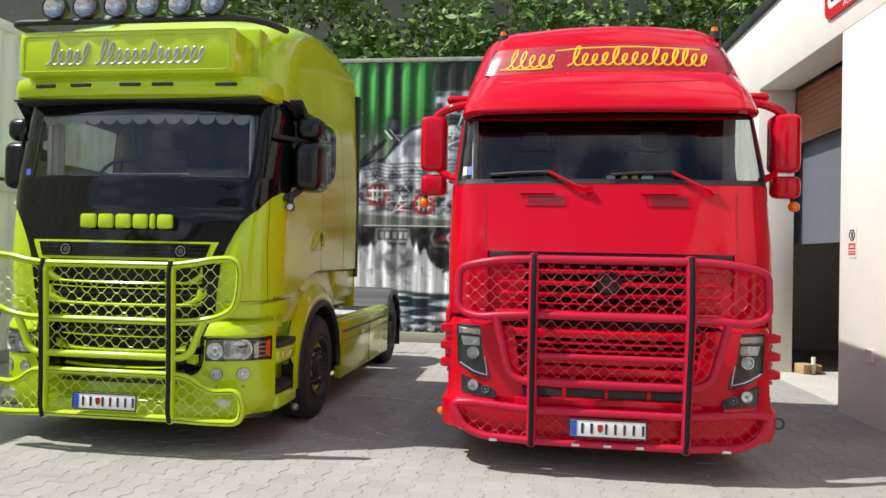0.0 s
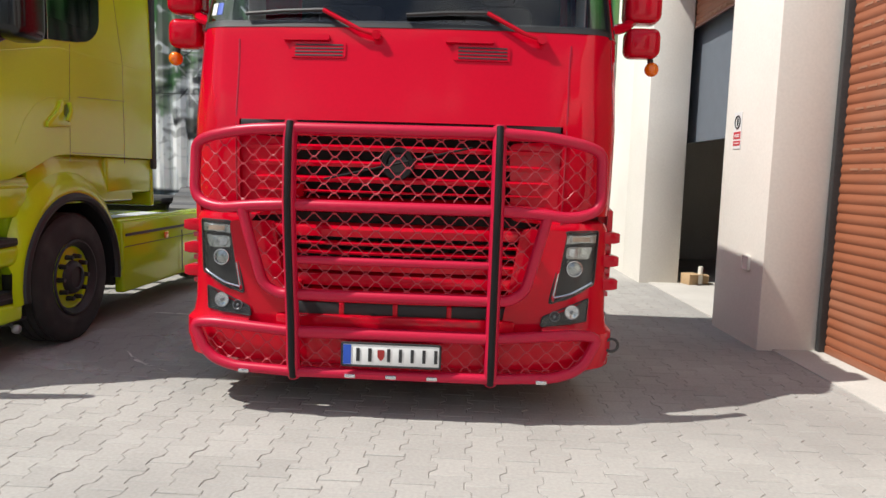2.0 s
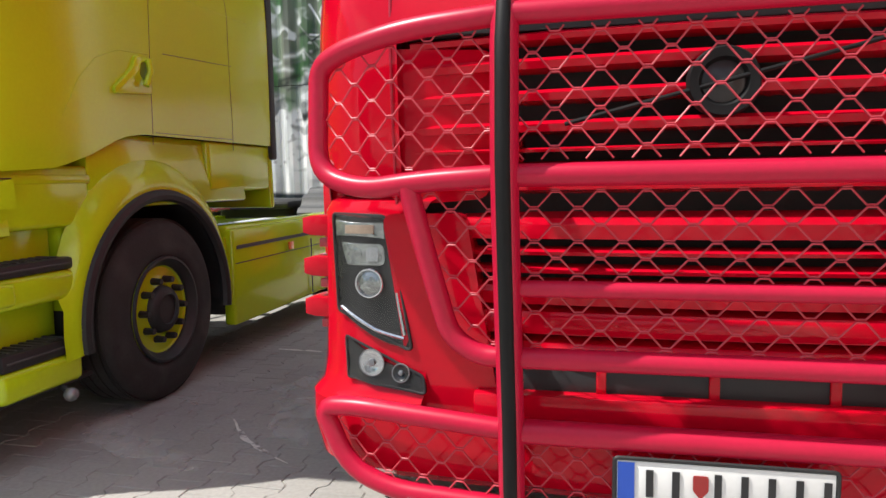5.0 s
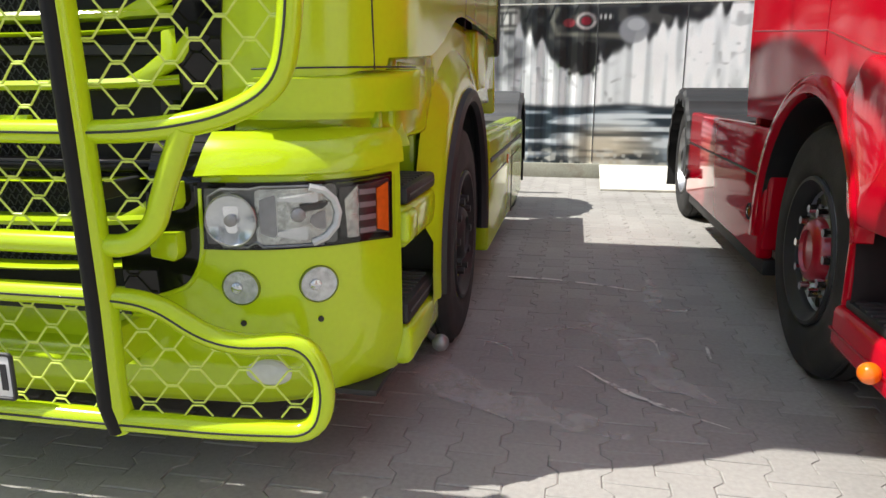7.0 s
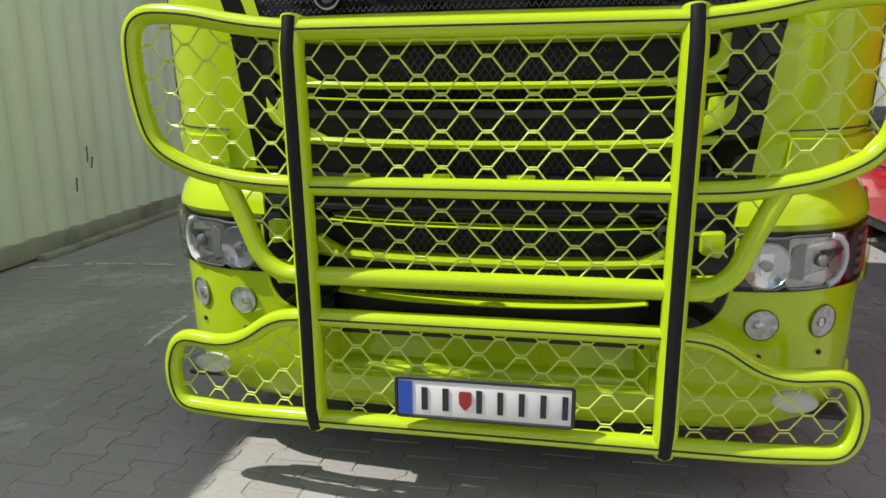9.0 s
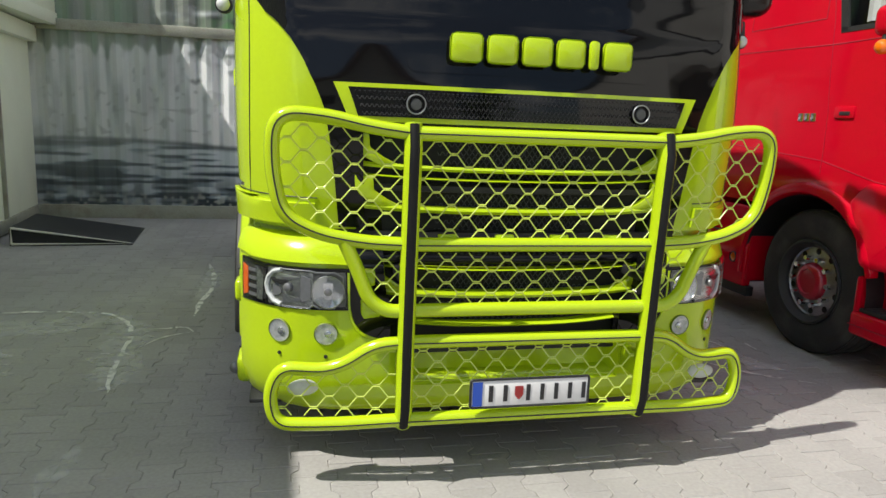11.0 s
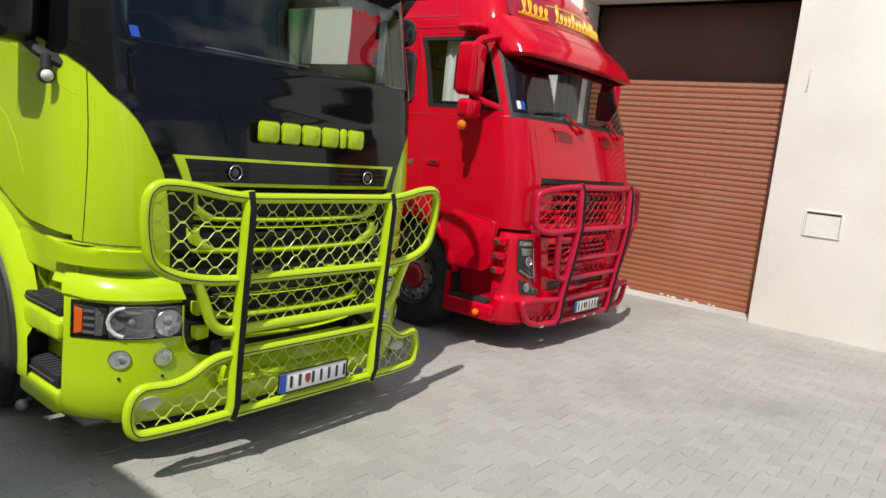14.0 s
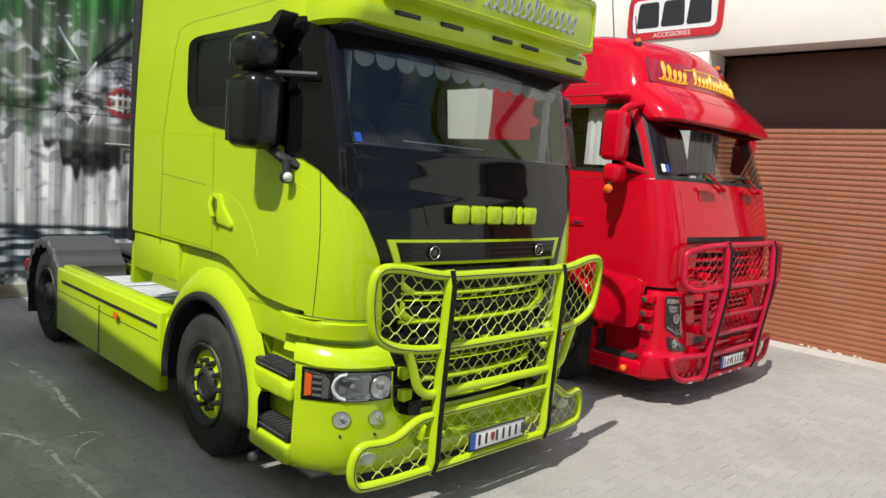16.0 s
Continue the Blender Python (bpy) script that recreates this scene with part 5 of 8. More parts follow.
    V = part("sun_visor", vis.body([u for u in us_with() if abs(u) <= 2.6], [2.685, 2.70, 2.715, 2.75, 2.80, 2.86, 2.90, 2.94], cap=True), LIME, T, "lime sun visor with small marker lamps")
    part("visor_underside", box((-1.1, 0.13, 2.665), (1.1, 0.34, 2.692), 0.012), BLACK_PLASTIC, V)
    for x in (-0.75, -0.42, 0.02, 0.30, 0.83):
        mk = part("marker_slot", box((x - 0.09, vis.at(vis.ux(x, 2.8), 2.8).y - 0.012, 2.795), (x + 0.09, vis.at(vis.ux(x, 2.8), 2.8).y + 0.02, 2.83), 0.006), BLACK_PLASTIC, V, "black slot marker lamp")
        bars(mk, x, vis.at(vis.ux(x, 2.8), 2.8).y - 0.012, 2.8125, 0.13, 0.014, [(1, 1), (0.5, 0)] * 4, GREY_PLASTIC, name="led", label="")
    sb = part("sign_box", box((-0.94, -0.02, 2.90), (0.94, 0.45, 3.22), 0.035, seg=3, m=Matrix.Translation((0, 0.0, 0))), LIME, T, "lime roof sign box with silver script strokes")
    part("sign_frame", tube(fillet([(-0.89, -0.022, 2.94), (0.89, -0.022, 2.94), (0.89, -0.022, 3.18), (-0.89, -0.022, 3.18)], 0.04, 3), 0.006, True, n=6), LIME, sb)
    rng = random.Random(4)
    l1, xe = script_word(-0.68, 2.985, 0.115, 5, rng)
    l2, xe = script_word(xe + 0.08, 2.985, 0.115, 13, rng)
    strokes(sb, l1 + l2, lambda x, z: -0.022, 0.009, SILVER_INK, "script_stroke", "")
    part("sign_support", box((-1.0, 0.35, 2.9), (1.0, 0.55, 3.35), 0.03), LIME, sb)
    # roof light bar
    lb = part("light_bar", tube(fillet([(-1.12, 0.62, 3.42), (-1.10, 0.2, 3.34), (-0.98, -0.02, 3.30), (0.98, -0.02, 3.30), (1.10, 0.2, 3.34), (1.12, 0.62, 3.42)], 0.12, 6, False), 0.03, n=10), BLACK_PLASTIC, T, "black tubular roof light bar with six spot lamps")
    for k in range(6):
        x = -0.60 + 0.272 * k
        l_ = round_lamp(lb, (x, -0.06, 3.43), (0, -1, 0), 0.108, "spot_lamp", "round clear spot lamp", depth=0.10)
        part("lamp_foot", rod((x, -0.01, 3.30), (x, -0.01, 3.35), 0.02), BLACK_PLASTIC, l_)
    part("roof_horn", rod((-0.5, 0.5, 3.52), (-0.5, 0.95, 3.62), 0.03), CHROME, T)
    for s in (-1, 1):
        part("roof_aerial", rod((s * 0.9, 1.2, 3.6), (s * 0.9, 1.32, 4.25), 0.006), BLACK_PLASTIC, T)
    # the high-roof cab: everything over the waist stretched upward
    for o in T.children_recursive:
        if o.type == "MESH" and o not in skip:
            for v in o.data.vertices:
                if v.co.z > 1.96:
                    v.co.z = float(np.interp(v.co.z, (1.96, 2.03, 2.06, 2.60, 2.66, 2.94, 3.22, 3.43, 3.73), (1.96, 2.13, 2.215, 2.775, 2.85, 3.06, 3.40, 3.575, 3.90))) if v.co.z < 3.73 else v.co.z + 0.17
    # the chassis stands a little askew behind the cab, its rear wider than the cab
    for o in T.children_recursive:
        if o.type == "MESH":
            for v in o.data.vertices:
                if v.co.y > 1.5:
                    wide = min(1.0, max(0.0, (abs(v.co.x) - 0.6) / 0.3)) * min(1.0, max(0.0, (v.co.y - 2.1) / 0.3)) if v.co.z < 1.12 else 0.0
                    v.co.x += math.copysign(0.055 * wide, v.co.x) - 0.018 * (v.co.y - 1.5)
    # front guard
    GX = 0.016
    dz = lerp_poly([(0.25, -0.15), (0.62, -0.15), (1.0, -0.165), (1.52, -0.19)])
    depth = lambda x, z: dz(z) + max(0.0, abs(x - GX) - 0.55) * (0.155 if z < 0.7 else 0.085)
    P = 0.536
    both = lambda half: [(GX - a, b) for a, b in half] + [(GX + a, b) for a, b in half[::-1]]
    up_half, up_r = [(P, 1.06), (0.72, 1.066), (0.90, 1.10), (1.03, 1.17), (1.07, 1.36), (1.06, 1.56), (0.86, 1.55), (0.70, 1.515), (P, 1.497)], [0, 0.1, 0.1, 0.12, 0.15, 0.13, 0.1, 0.1, 0]
    up = fillet(both(up_half), up_r + up_r[::-1], 7)
    mid_half, mid_r = [(0.79, 1.07), (0.735, 0.95), (0.69, 0.83), (0.62, 0.782), (P, 0.785)], [0, 0.1, 0.08, 0.06, 0.0]
    mid = fillet(both(mid_half), mid_r + mid_r[::-1], 6, False)
    low_half, low_r = [(P, 0.31), (0.84, 0.287), (1.06, 0.285), (1.085, 0.42), (1.04, 0.532), (0.82, 0.522), (0.66, 0.635), (P, 0.65)], [0, 0.1, 0.12, 0.1, 0.1, 0.12, 0.1, 0]
    lowr = fillet(both(low_half), low_r + low_r[::-1], 6)
    wing = fillet([(0.565, 1.478), (0.70, 1.49), (0.86, 1.525), (1.035, 1.535), (1.045, 1.36), (1.01, 1.185), (0.89, 1.125), (0.72, 1.09), (0.565, 1.085)], [0, 0.08, 0.08, 0.1, 0.1, 0.1, 0.08, 0.08, 0], 5)
    wmid = fillet([(0.565, 1.04), (0.765, 1.05), (0.71, 0.955), (0.67, 0.845), (0.61, 0.805), (0.565, 0.805)], [0, 0, 0.05, 0.06, 0.04, 0], 4)
    wlow = fillet([(0.565, 0.63), (0.65, 0.615), (0.81, 0.50), (1.03, 0.508), (1.06, 0.42), (1.04, 0.31), (0.84, 0.31), (0.565, 0.33)], [0, 0.08, 0.1, 0.08, 0.06, 0.08, 0.08, 0], 4)
    at_gx = lambda poly: [(GX + p[0], p[1]) for p in poly]
    inf = [at_gx(q) for q in ([(-0.505, 1.475), (0.505, 1.475), (0.505, 1.07), (-0.505, 1.07)], [(-0.505, 1.03), (0.505, 1.03), (0.505, 0.795), (-0.505, 0.795)], [(-0.505, 0.63), (0.505, 0.63), (0.505, 0.325), (-0.505, 0.325)], wing, mirror_x(wing), wmid, mirror_x(wmid), wlow, mirror_x(wlow))]
    cross = lambda z: [(GX - P, z), (GX + P, z)]
    bb = bull_bar(T, LIME, [(up, True), (mid, False), (lowr, True), (cross(0.65), False), (cross(1.06), False)], [(GX - P, 0.285, 1.53), (GX + P, 0.285, 1.53)], inf, depth, 0.029, dict(p=0.127, r=0.0029), "lime tubular front guard with honeycomb grating", wire_paint=LIME_WIRE_LIT, starts=lambda q: dict(start=(-0.419, 1.471), amp=0.0224) if q[0][1] > 1.2 else dict(start=(-0.423, 1.041), amp=0.0209) if q[0][1] > 0.7 else dict(start=(-0.189, 0.608), amp=0.0224))
    part("pin_stripe", tube([(p[0], depth(*p) - 0.0275, p[1]) for p in up], 0.004, True, n=5), INK, bb)
    part("pin_stripe", tube([(p[0], depth(*p) - 0.0275, p[1]) for p in lowr], 0.004, True, n=5), INK, bb)
    for s in (-1, 1):
        part("mounting_bracket", box((s * 0.533 - 0.002, -0.14, 0.45), (s * 0.533 + 0.038, 0.14, 0.56), 0.01), LIME, bb)
        part("mounting_bracket", box((s * 0.533 - 0.014, -0.15, 0.885), (s * 0.533 + 0.014, 0.12, 0.93), 0.01), BLACK_PLASTIC, bb)
        part("bar_lamp", lathe([(0, -0.02), (0.05, -0.02), (0.056, 0), (0.045, 0.010), (0.02, 0.014), (0, 0.0145)], 24, Matrix.Translation((s * 0.93, depth(0.93, 0.43) + 0.055, 0.425)) @ Matrix.Rotation(radians(180), 4, "Z") @ Matrix.Diagonal((1.15, 1, 0.62, 1))), LIGHT_GUIDE, bb, "oval white marker lamp")
    for x in (-0.36, -0.12, 0.12, 0.36):
        part("bar_tab", box((x - 0.04, -0.155, 1.075), (x + 0.04, -0.135, 1.098), 0.004), LIME, bb)
    pl = number_plate(bb, 0.022, -0.185, 0.425, gaps=[(1.25, 1), (3.35, 0)] * 4 + [(1.25, 1)])
    return T


lime_tractor()


# ---- red tractor unit ----
def red_tractor():
    T = thing("red_tractor_unit", "glossy red tractor unit with red honeycomb front guard", "truck", (0.937, 5.55, 0))
    T.scale = (1.03, 1.03, 1.03)
    cab = Shell([(0.98, 1.19, 0.15, 0.06, 0.24, 0.28), (1.3, 1.205, 0.13, 0.06, 0.25, 0.28), (1.6, 1.21, 0.135, 0.06, 0.25, 0.28), (2.0, 1.21, 0.235, 0.06, 0.24, 0.28), (2.12, 1.205, 0.26, 0.06, 0.22, 0.26), (2.68, 1.165, 0.45, 0.08, 0.20, 0.28), (2.80, 1.16, 0.50, 0.10, 0.20, 0.30),
                 (3.00, 1.13, 0.55, 0.10, 0.24, 0.36), (3.20, 1.07, 0.62, 0.10, 0.26, 0.40), (3.40, 1.01, 0.72, 0.11, 0.28, 0.42), (3.50, 0.96, 0.84, 0.12, 0.3, 0.45), (3.56, 0.88, 1.05, 0.13, 0.3, 0.4), (3.585, 0.75, 1.35, 0.13, 0.3, 0.3)], 2.55)
    ua, ub = cab.uy(0.60, 2.4), cab.uy(1.365, 2.4)
    ww = 1.50
    zs = [0.98, 1.03, 1.08, 1.13, 1.18, 1.3, 1.45, 1.615, 1.8, 2.0, 2.12, 2.16, 2.20, 2.28, 2.36, 2.5, 2.60, 2.70, 2.80, 2.9, 3.0, 3.1, 3.2, 3.3, 3.4, 3.46, 3.5, 3.53, 3.56, 3.575, 3.585]
    C = part("cab_shell", cab.body(us_with(-ww, ww, ua, ub, -ua, -ub, 0.92, -0.92, *[q * cab.uy(0.8 + 0.05 * k, 1.3) for k in range(26) for q in (-1, 1)]), zs, [(-ww, ww, 2.16, 2.70), (ua, ub, 2.20, 2.80), (-ub, -ua, 2.20, 2.80), (-0.92, 0.92, 0.9, 1.615)], floor=lambda u: max(0.98 if cab.at(u, 1.3).y > 0.41 else 1.135, 0.48 + math.sqrt(max(0.0, 0.63 ** 2 - (cab.at(u, 1.3).y - 1.45) ** 2))) if u > 1.6 else 1.135), RED, T, "glossy red painted cab", sharp=30)
    part("rear_wall", box((-1.14, 2.48, 0.9), (1.14, 2.58, 3.2), 0.02), RED, C)
    bm = bmesh.new()
    # the top band is taller than the seal: painted shade of the visor
    for u0, u1, z0, z1 in ((-1.56, 1.56, 2.13, 2.168), (-1.56, 1.56, 2.68, 2.76), (-1.57, -1.49, 2.12, 2.74), (1.49, 1.57, 2.12, 2.74)):
        cab.patch([(u0, z0), (u1, z0), (u1, z1), (u0, z1)], 0.004, 0.02, 5, 20, bm)
    part("windscreen_seal", bm, BLACK_PLASTIC, C, "black rubber windscreen seal, its top band widened as painted visor shade")
    part("windscreen", cab.patch(fillet([(-1.52, 2.155), (1.52, 2.155), (1.52, 2.70), (-1.52, 2.70)], 0.03, 3), 0.006, 0.004, 12, 24), GLASS_CLEAR, C, "tinted windscreen").visible_shadow = False
    for u, mt in ((-1.32, WHITE), (-1.2, BLUE)):
        part("screen_sticker", cab.patch([(u - 0.05, 2.20), (u + 0.05, 2.20), (u + 0.05, 2.27), (u - 0.05, 2.27)], 0.009, 0.002, 2, 3), mt, C, "small square sticker")
    for s in (-1, 1):
        # side window with dark seal and white curtain
        bm = bmesh.new()
        for q in ([(ua - 0.03, 2.17), (ub + 0.02, 2.17), (ub + 0.02, 2.202), (ua - 0.03, 2.202)], [(ua - 0.03, 2.795), (ub + 0.02, 2.795), (ub + 0.02, 2.83), (ua - 0.03, 2.83)], [(ua - 0.03, 2.18), (ua + 0.01, 2.18), (ua + 0.01, 2.82), (ua - 0.03, 2.82)], [(ub - 0.01, 2.18), (ub + 0.02, 2.18), (ub + 0.02, 2.82), (ub - 0.01, 2.82)]):
            cab.patch([(s * a, b) for a, b in q], 0.004, 0.02, 4, 6, bm)
        part("side_window_seal", bm, BLACK_PLASTIC, C)
        part("side_window", cab.patch([(s * ua, 2.20), (s * ub, 2.20), (s * ub, 2.80), (s * ua, 2.80)], 0.002, 0.004, 4, 6), GLASS_CLEAR, C, "side window").visible_shadow = False
        part("curtain", grid_mesh([[(s * (1.08 + 0.014 * math.sin(k * 2.2)), 0.96 + 0.03 * k, z) for k in range(12)] for z in (2.24, 2.5, 2.8)]), CURTAIN, T, "white pleated side curtain")
        bm = bmesh.new()
        cab.line([(s * cab.uy(0.40, 1.3), 1.0), (s * cab.uy(0.40, 2.0), 2.05), (s * cab.uy(0.62, 2.6), 2.84)], 0.0, 0.0035, bm)
        cab.line([(s * cab.uy(1.36, 1.3), 1.25), (s * cab.uy(1.36, 2.0), 2.86), (s * cab.uy(0.64, 2.86), 2.86)], 0.0, 0.0035, bm)
        cab.line([(s * cab.uy(0.42, 2.1), 2.13), (s * cab.uy(1.36, 2.1), 2.10), (s * cab.uy(2.5, 2.1), 2.12)], 0.0, 0.004, bm)
        cab.line([(s * cab.uy(0.42, 1.25), 1.17), (s * cab.uy(0.9, 1.3), 1.24), (s * cab.uy(1.36, 1.4), 1.34), (s * cab.uy(2.5, 1.4), 1.42)], 0.0, 0.003, bm)
        cab.line([(s * cab.uy(1.55, 2.5), 2.28), (s * cab.uy(2.3, 2.5), 2.28), (s * cab.uy(2.3, 2.9), 2.82), (s * cab.uy(1.55, 2.8), 2.82), (s * cab.uy(1.55, 2.5), 2.28)], 0.0, 0.004, bm)
        cab.line([(s * cab.uy(0.9, 3.0), 2.92), (s * cab.uy(2.5, 3.0), 2.92)], 0.002, 0.006, bm)
        cab.line([(s * cab.uy(1.15, 3.0), 3.02), (s * cab.uy(2.3, 3.0), 3.02), (s * cab.uy(2.3, 3.3), 3.30), (s * cab.uy(1.3, 3.3), 3.34), (s * cab.uy(1.15, 3.0), 3.02)], 0.0, 0.005, bm)
        part("panel_seams", bm, MAROON, C)
        part("corner_seam", cab.line([(s * 0.94, 1.0), (s * 0.94, 2.06)], 0.0, 0.005), MAROON, C)
        hd = part("door_handle", box((min(s * 1.19, s * 1.225), 1.12, 1.62), (max(s * 1.19, s * 1.225), 1.29, 1.70), 0.012), RED, C, "red recessed door handle")
        part("handle_slot", box((min(s * 1.2, s * 1.229), 1.15, 1.64), (max(s * 1.2, s * 1.229), 1.24, 1.665), 0.004), INK, hd)
        for k, (b0, b1) in enumerate(((0.0, 0.05), (0.06, 0.11), (0.12, 0.17))):
            part("side_badge", box((min(s * 1.20, s * 1.216), 1.46 + b0, 1.60), (max(s * 1.20, s * 1.216), 1.46 + b1, 1.655), 0.004), CHROME, C, "small chrome badge block")
        # lower door skin flowing down to the step
        dp = [(0.415, 1.165), (0.92, 1.235), (1.06, 1.10), (0.985, 0.95), (0.945, 0.80), (0.905, 0.70), (0.50, 0.712), (0.42, 0.76)]
        part("lower_door", prism(fillet(dp, [0.01, 0.05, 0.05, 0.05, 0.05, 0.05, 0.06, 0.04], 4), 0.10, Matrix.Translation((s * 1.222, 0, 0)) @ Matrix(((0, -s, 0, 0), (1, 0, 0, 0), (0, 0, 1, 0), (0, 0, 0, 1))), 0.012), RED, T, "red lower door skin")
        # fender arch
        cy, cz, ri = 1.45, 0.48, 0.62
        rows = []
        for a in spread(radians(-6), radians(165), 24):
            ca, sa = math.cos(a), math.sin(a)
            m_ = min([(2.05 - cy) / ca] * (ca > 1e-3) + [(0.80 - cy) / ca] * (ca < -1e-3) + [(1.47 - cz) / sa] * (sa > 1e-3) + [(0.30 - cz) / sa] * (sa < -1e-3) + [ri + 0.10])
            rows.append([(s * 1.15, cy + ri * ca, cz + ri * sa), (s * 1.205, cy + ri * ca, cz + ri * sa), (s * 1.226, cy + (ri + 0.014) * ca, cz + (ri + 0.014) * sa), (s * 1.226, cy + (ri + 0.05) * ca, cz + (ri + 0.05) * sa), (s * 1.212, cy + (ri + (m_ - ri) * 0.8) * ca, cz + (ri + (m_ - ri) * 0.8) * sa), (s * 1.17, cy + m_ * ca, cz + m_ * sa)])
        part("fender", grid_mesh(rows), RED, T, "red wheel-arch fender", sharp=50)
        part("arch_liner", grid_mesh([[(s * x, cy + (ri - 0.004) * math.cos(a), cz + (ri - 0.004) * math.sin(a)) for x in (0.62, 1.2)] for a in spread(radians(-5), radians(185), 20)]), BLACK_PLASTIC, T)
        # step well
        st = part("step_box", box((min(s * 0.8, s * 1.06), 0.36, 0.30), (max(s * 0.8, s * 1.06), 0.92, 1.0), 0.02), RED, T, "red step well with black tread")
        part("step_sill", box((min(s * 0.95, s * 1.222), 0.34, 0.265), (max(s * 0.95, s * 1.222), 0.925, 0.42), 0.028, seg=3), RED, st)
        # darker red strip drawn as the shade in the sill's crease
        part("sill_crease", box((min(s * 1.21, s * 1.226), 0.34, 0.33), (max(s * 1.21, s * 1.226), 0.92, 0.337)), MAROON, st)
        part("step_front", box((min(s * 1.0, s * 1.185), 0.35, 0.40), (max(s * 1.0, s * 1.185), 0.405, 0.76), 0.012), RED, st)
        tr = part("tread", box((min(s * 1.0, s * 1.20), 0.43, 0.418), (max(s * 1.0, s * 1.20), 0.875, 0.446), 0.008), BLACK_PLASTIC, st, "black ribbed tread")
        for k in range(9):
            part("tread_rib", box((min(s * 1.04, s * 1.19), 0.45 + k * 0.046, 0.445), (max(s * 1.04, s * 1.19), 0.466 + k * 0.046, 0.452)), GREY_PLASTIC, tr)
        part("step_post", box((min(s * 1.0, s * 1.20), 0.875, 0.30), (max(s * 1.0, s * 1.20), 0.93, 0.645), 0.02), RED, st)
        if s < 0:
            ball_lamp(st, (s * 1.252, 0.50, 0.335), 0.033, ORANGE, (s * 1.17, 0.50, 0.34), "side_marker", "amber side marker lamp")
        # side skirt with amber lamps
        sk = part("side_skirt", box((min(s * 1.12, s * 1.2), 2.04, 0.30), (max(s * 1.12, s * 1.2), 4.36, 0.94), 0.02, seg=3), RED, T, "polished red side skirt")
        part("skirt_seam", box((min(s * 1.2, s * 1.2035), 2.06, 0.70), (max(s * 1.2, s * 1.2035), 4.34, 0.712)), INK, sk)
        part("skirt_rail", box((min(s * 1.1, s * 1.17), 2.02, 0.22), (max(s * 1.1, s * 1.17), 4.36, 0.30), 0.01), BLACK_PLASTIC, sk)
        part("skirt_return", box((min(s * 0.75, s * 1.18), 2.02, 0.35), (max(s * 0.75, s * 1.18), 2.06, 0.92), 0.01), RED, sk)
        for yy, zz in ((2.16, 0.52), (4.24, 0.46)):
            lm = round_lamp(sk, (s * 1.222, yy, zz), (s, 0, 0), 0.042, "side_marker", "amber round side marker", depth=0.025, lens_mat=LENS, inner=ORANGE)
        wheel(T, s * 1.03, 1.37, s, STEEL, CHROME, MAROON, name="front_wheel", deep=0.07, ring_mat=BLACK_PLASTIC)
        wheel(T, s * 1.0, 4.98, s, STEEL, STEEL, GREY_PLASTIC, name="rear_wheel", deep=0.15)
        wheel(T, s * 0.66, 4.98, s, STEEL, STEEL, STEEL, name="inner_wheel", deep=0.1)
        # mirrors
        mx = s * 1.387
        mi = part("main_mirror", box((mx - 0.108, 0.64, 2.275), (mx + 0.108, 0.84, 2.73), 0.05, seg=4), RED, T, "red door mirror with lower wide mirror")
        part("lower_mirror", box((mx - 0.10, 0.64, 2.07), (mx + 0.11, 0.80, 2.245), 0.05, seg=4), RED, mi)
        part("mirror_glass", box((mx - 0.09, 0.838, 2.31), (mx + 0.09, 0.845, 2.62)), CHROME, mi)
        part("arm", tube(fillet([(mx, 0.72, 2.70), (mx - s * 0.05, 0.70, 2.76), (s * 1.22, 0.66, 2.80), (s * 1.10, 0.66, 2.82)], 0.06, 5, False), 0.036, n=8), RED, mi)
        part("arm", tube(fillet([(mx - s * 0.05, 0.72, 2.30), (s * 1.28, 0.66, 2.24), (s * 1.16, 0.52, 2.19)], 0.05, 5, False), 0.03, n=8), RED, mi)
        lp = part("lamp_stem", rod((mx + s * 0.06, 0.72, 2.09), (mx + s * 0.07, 0.72, 2.02), 0.018), BLACK_PLASTIC, mi)
        ball_lamp(lp, (mx + s * 0.075, 0.72, 2.01), 0.043, ORANGE, None, "mirror_lamp", "amber ball lamp")
        part("kerb_mirror", box((min(s * 1.1, s * 1.3), 0.78, 2.86), (max(s * 1.1, s * 1.3), 1.02, 2.93), 0.035, seg=3), RED, T, "red kerb mirror over the door")
    deck_and_rear(T, RED, (2.1, 4.33), 4.98, RED, BLACK_PLASTIC, ALU)
    cab_inside(T, 1.08, 0.48, 2.4, 1.3, 2.17)
    # dashboard clutter
    for x, w_, mt in ((0.05, 0.07, WHITE), (0.16, 0.05, YELLOW_INK), (0.24, 0.05, YELLOW_INK), (0.34, 0.09, WHITE)):
        tr = thing("dashboard_trinket", "small pale trinket on the truck dashboard", "trinket", (0.937 + x, 5.55 + 0.62, 2.185 * 1.03))
        part("body", box((-w_ / 2, -0.02, 0), (w_ / 2, 0.03, 0.05), 0.012), mt, tr)
    # visor brow over the screen
    vis = Shell([(2.672, 1.09, 0.285, 0.07, 0.20, 0.26), (2.684, 1.13, 0.235, 0.07, 0.22, 0.28), (2.70, 1.14, 0.225, 0.07, 0.22, 0.30), (2.80, 1.135, 0.275, 0.08, 0.24, 0.34), (2.90, 1.125, 0.36, 0.09, 0.26, 0.38), (2.98, 1.115, 0.44, 0.10, 0.28, 0.40), (3.05, 1.09, 0.53, 0.10, 0.28, 0.36)], 1.0)
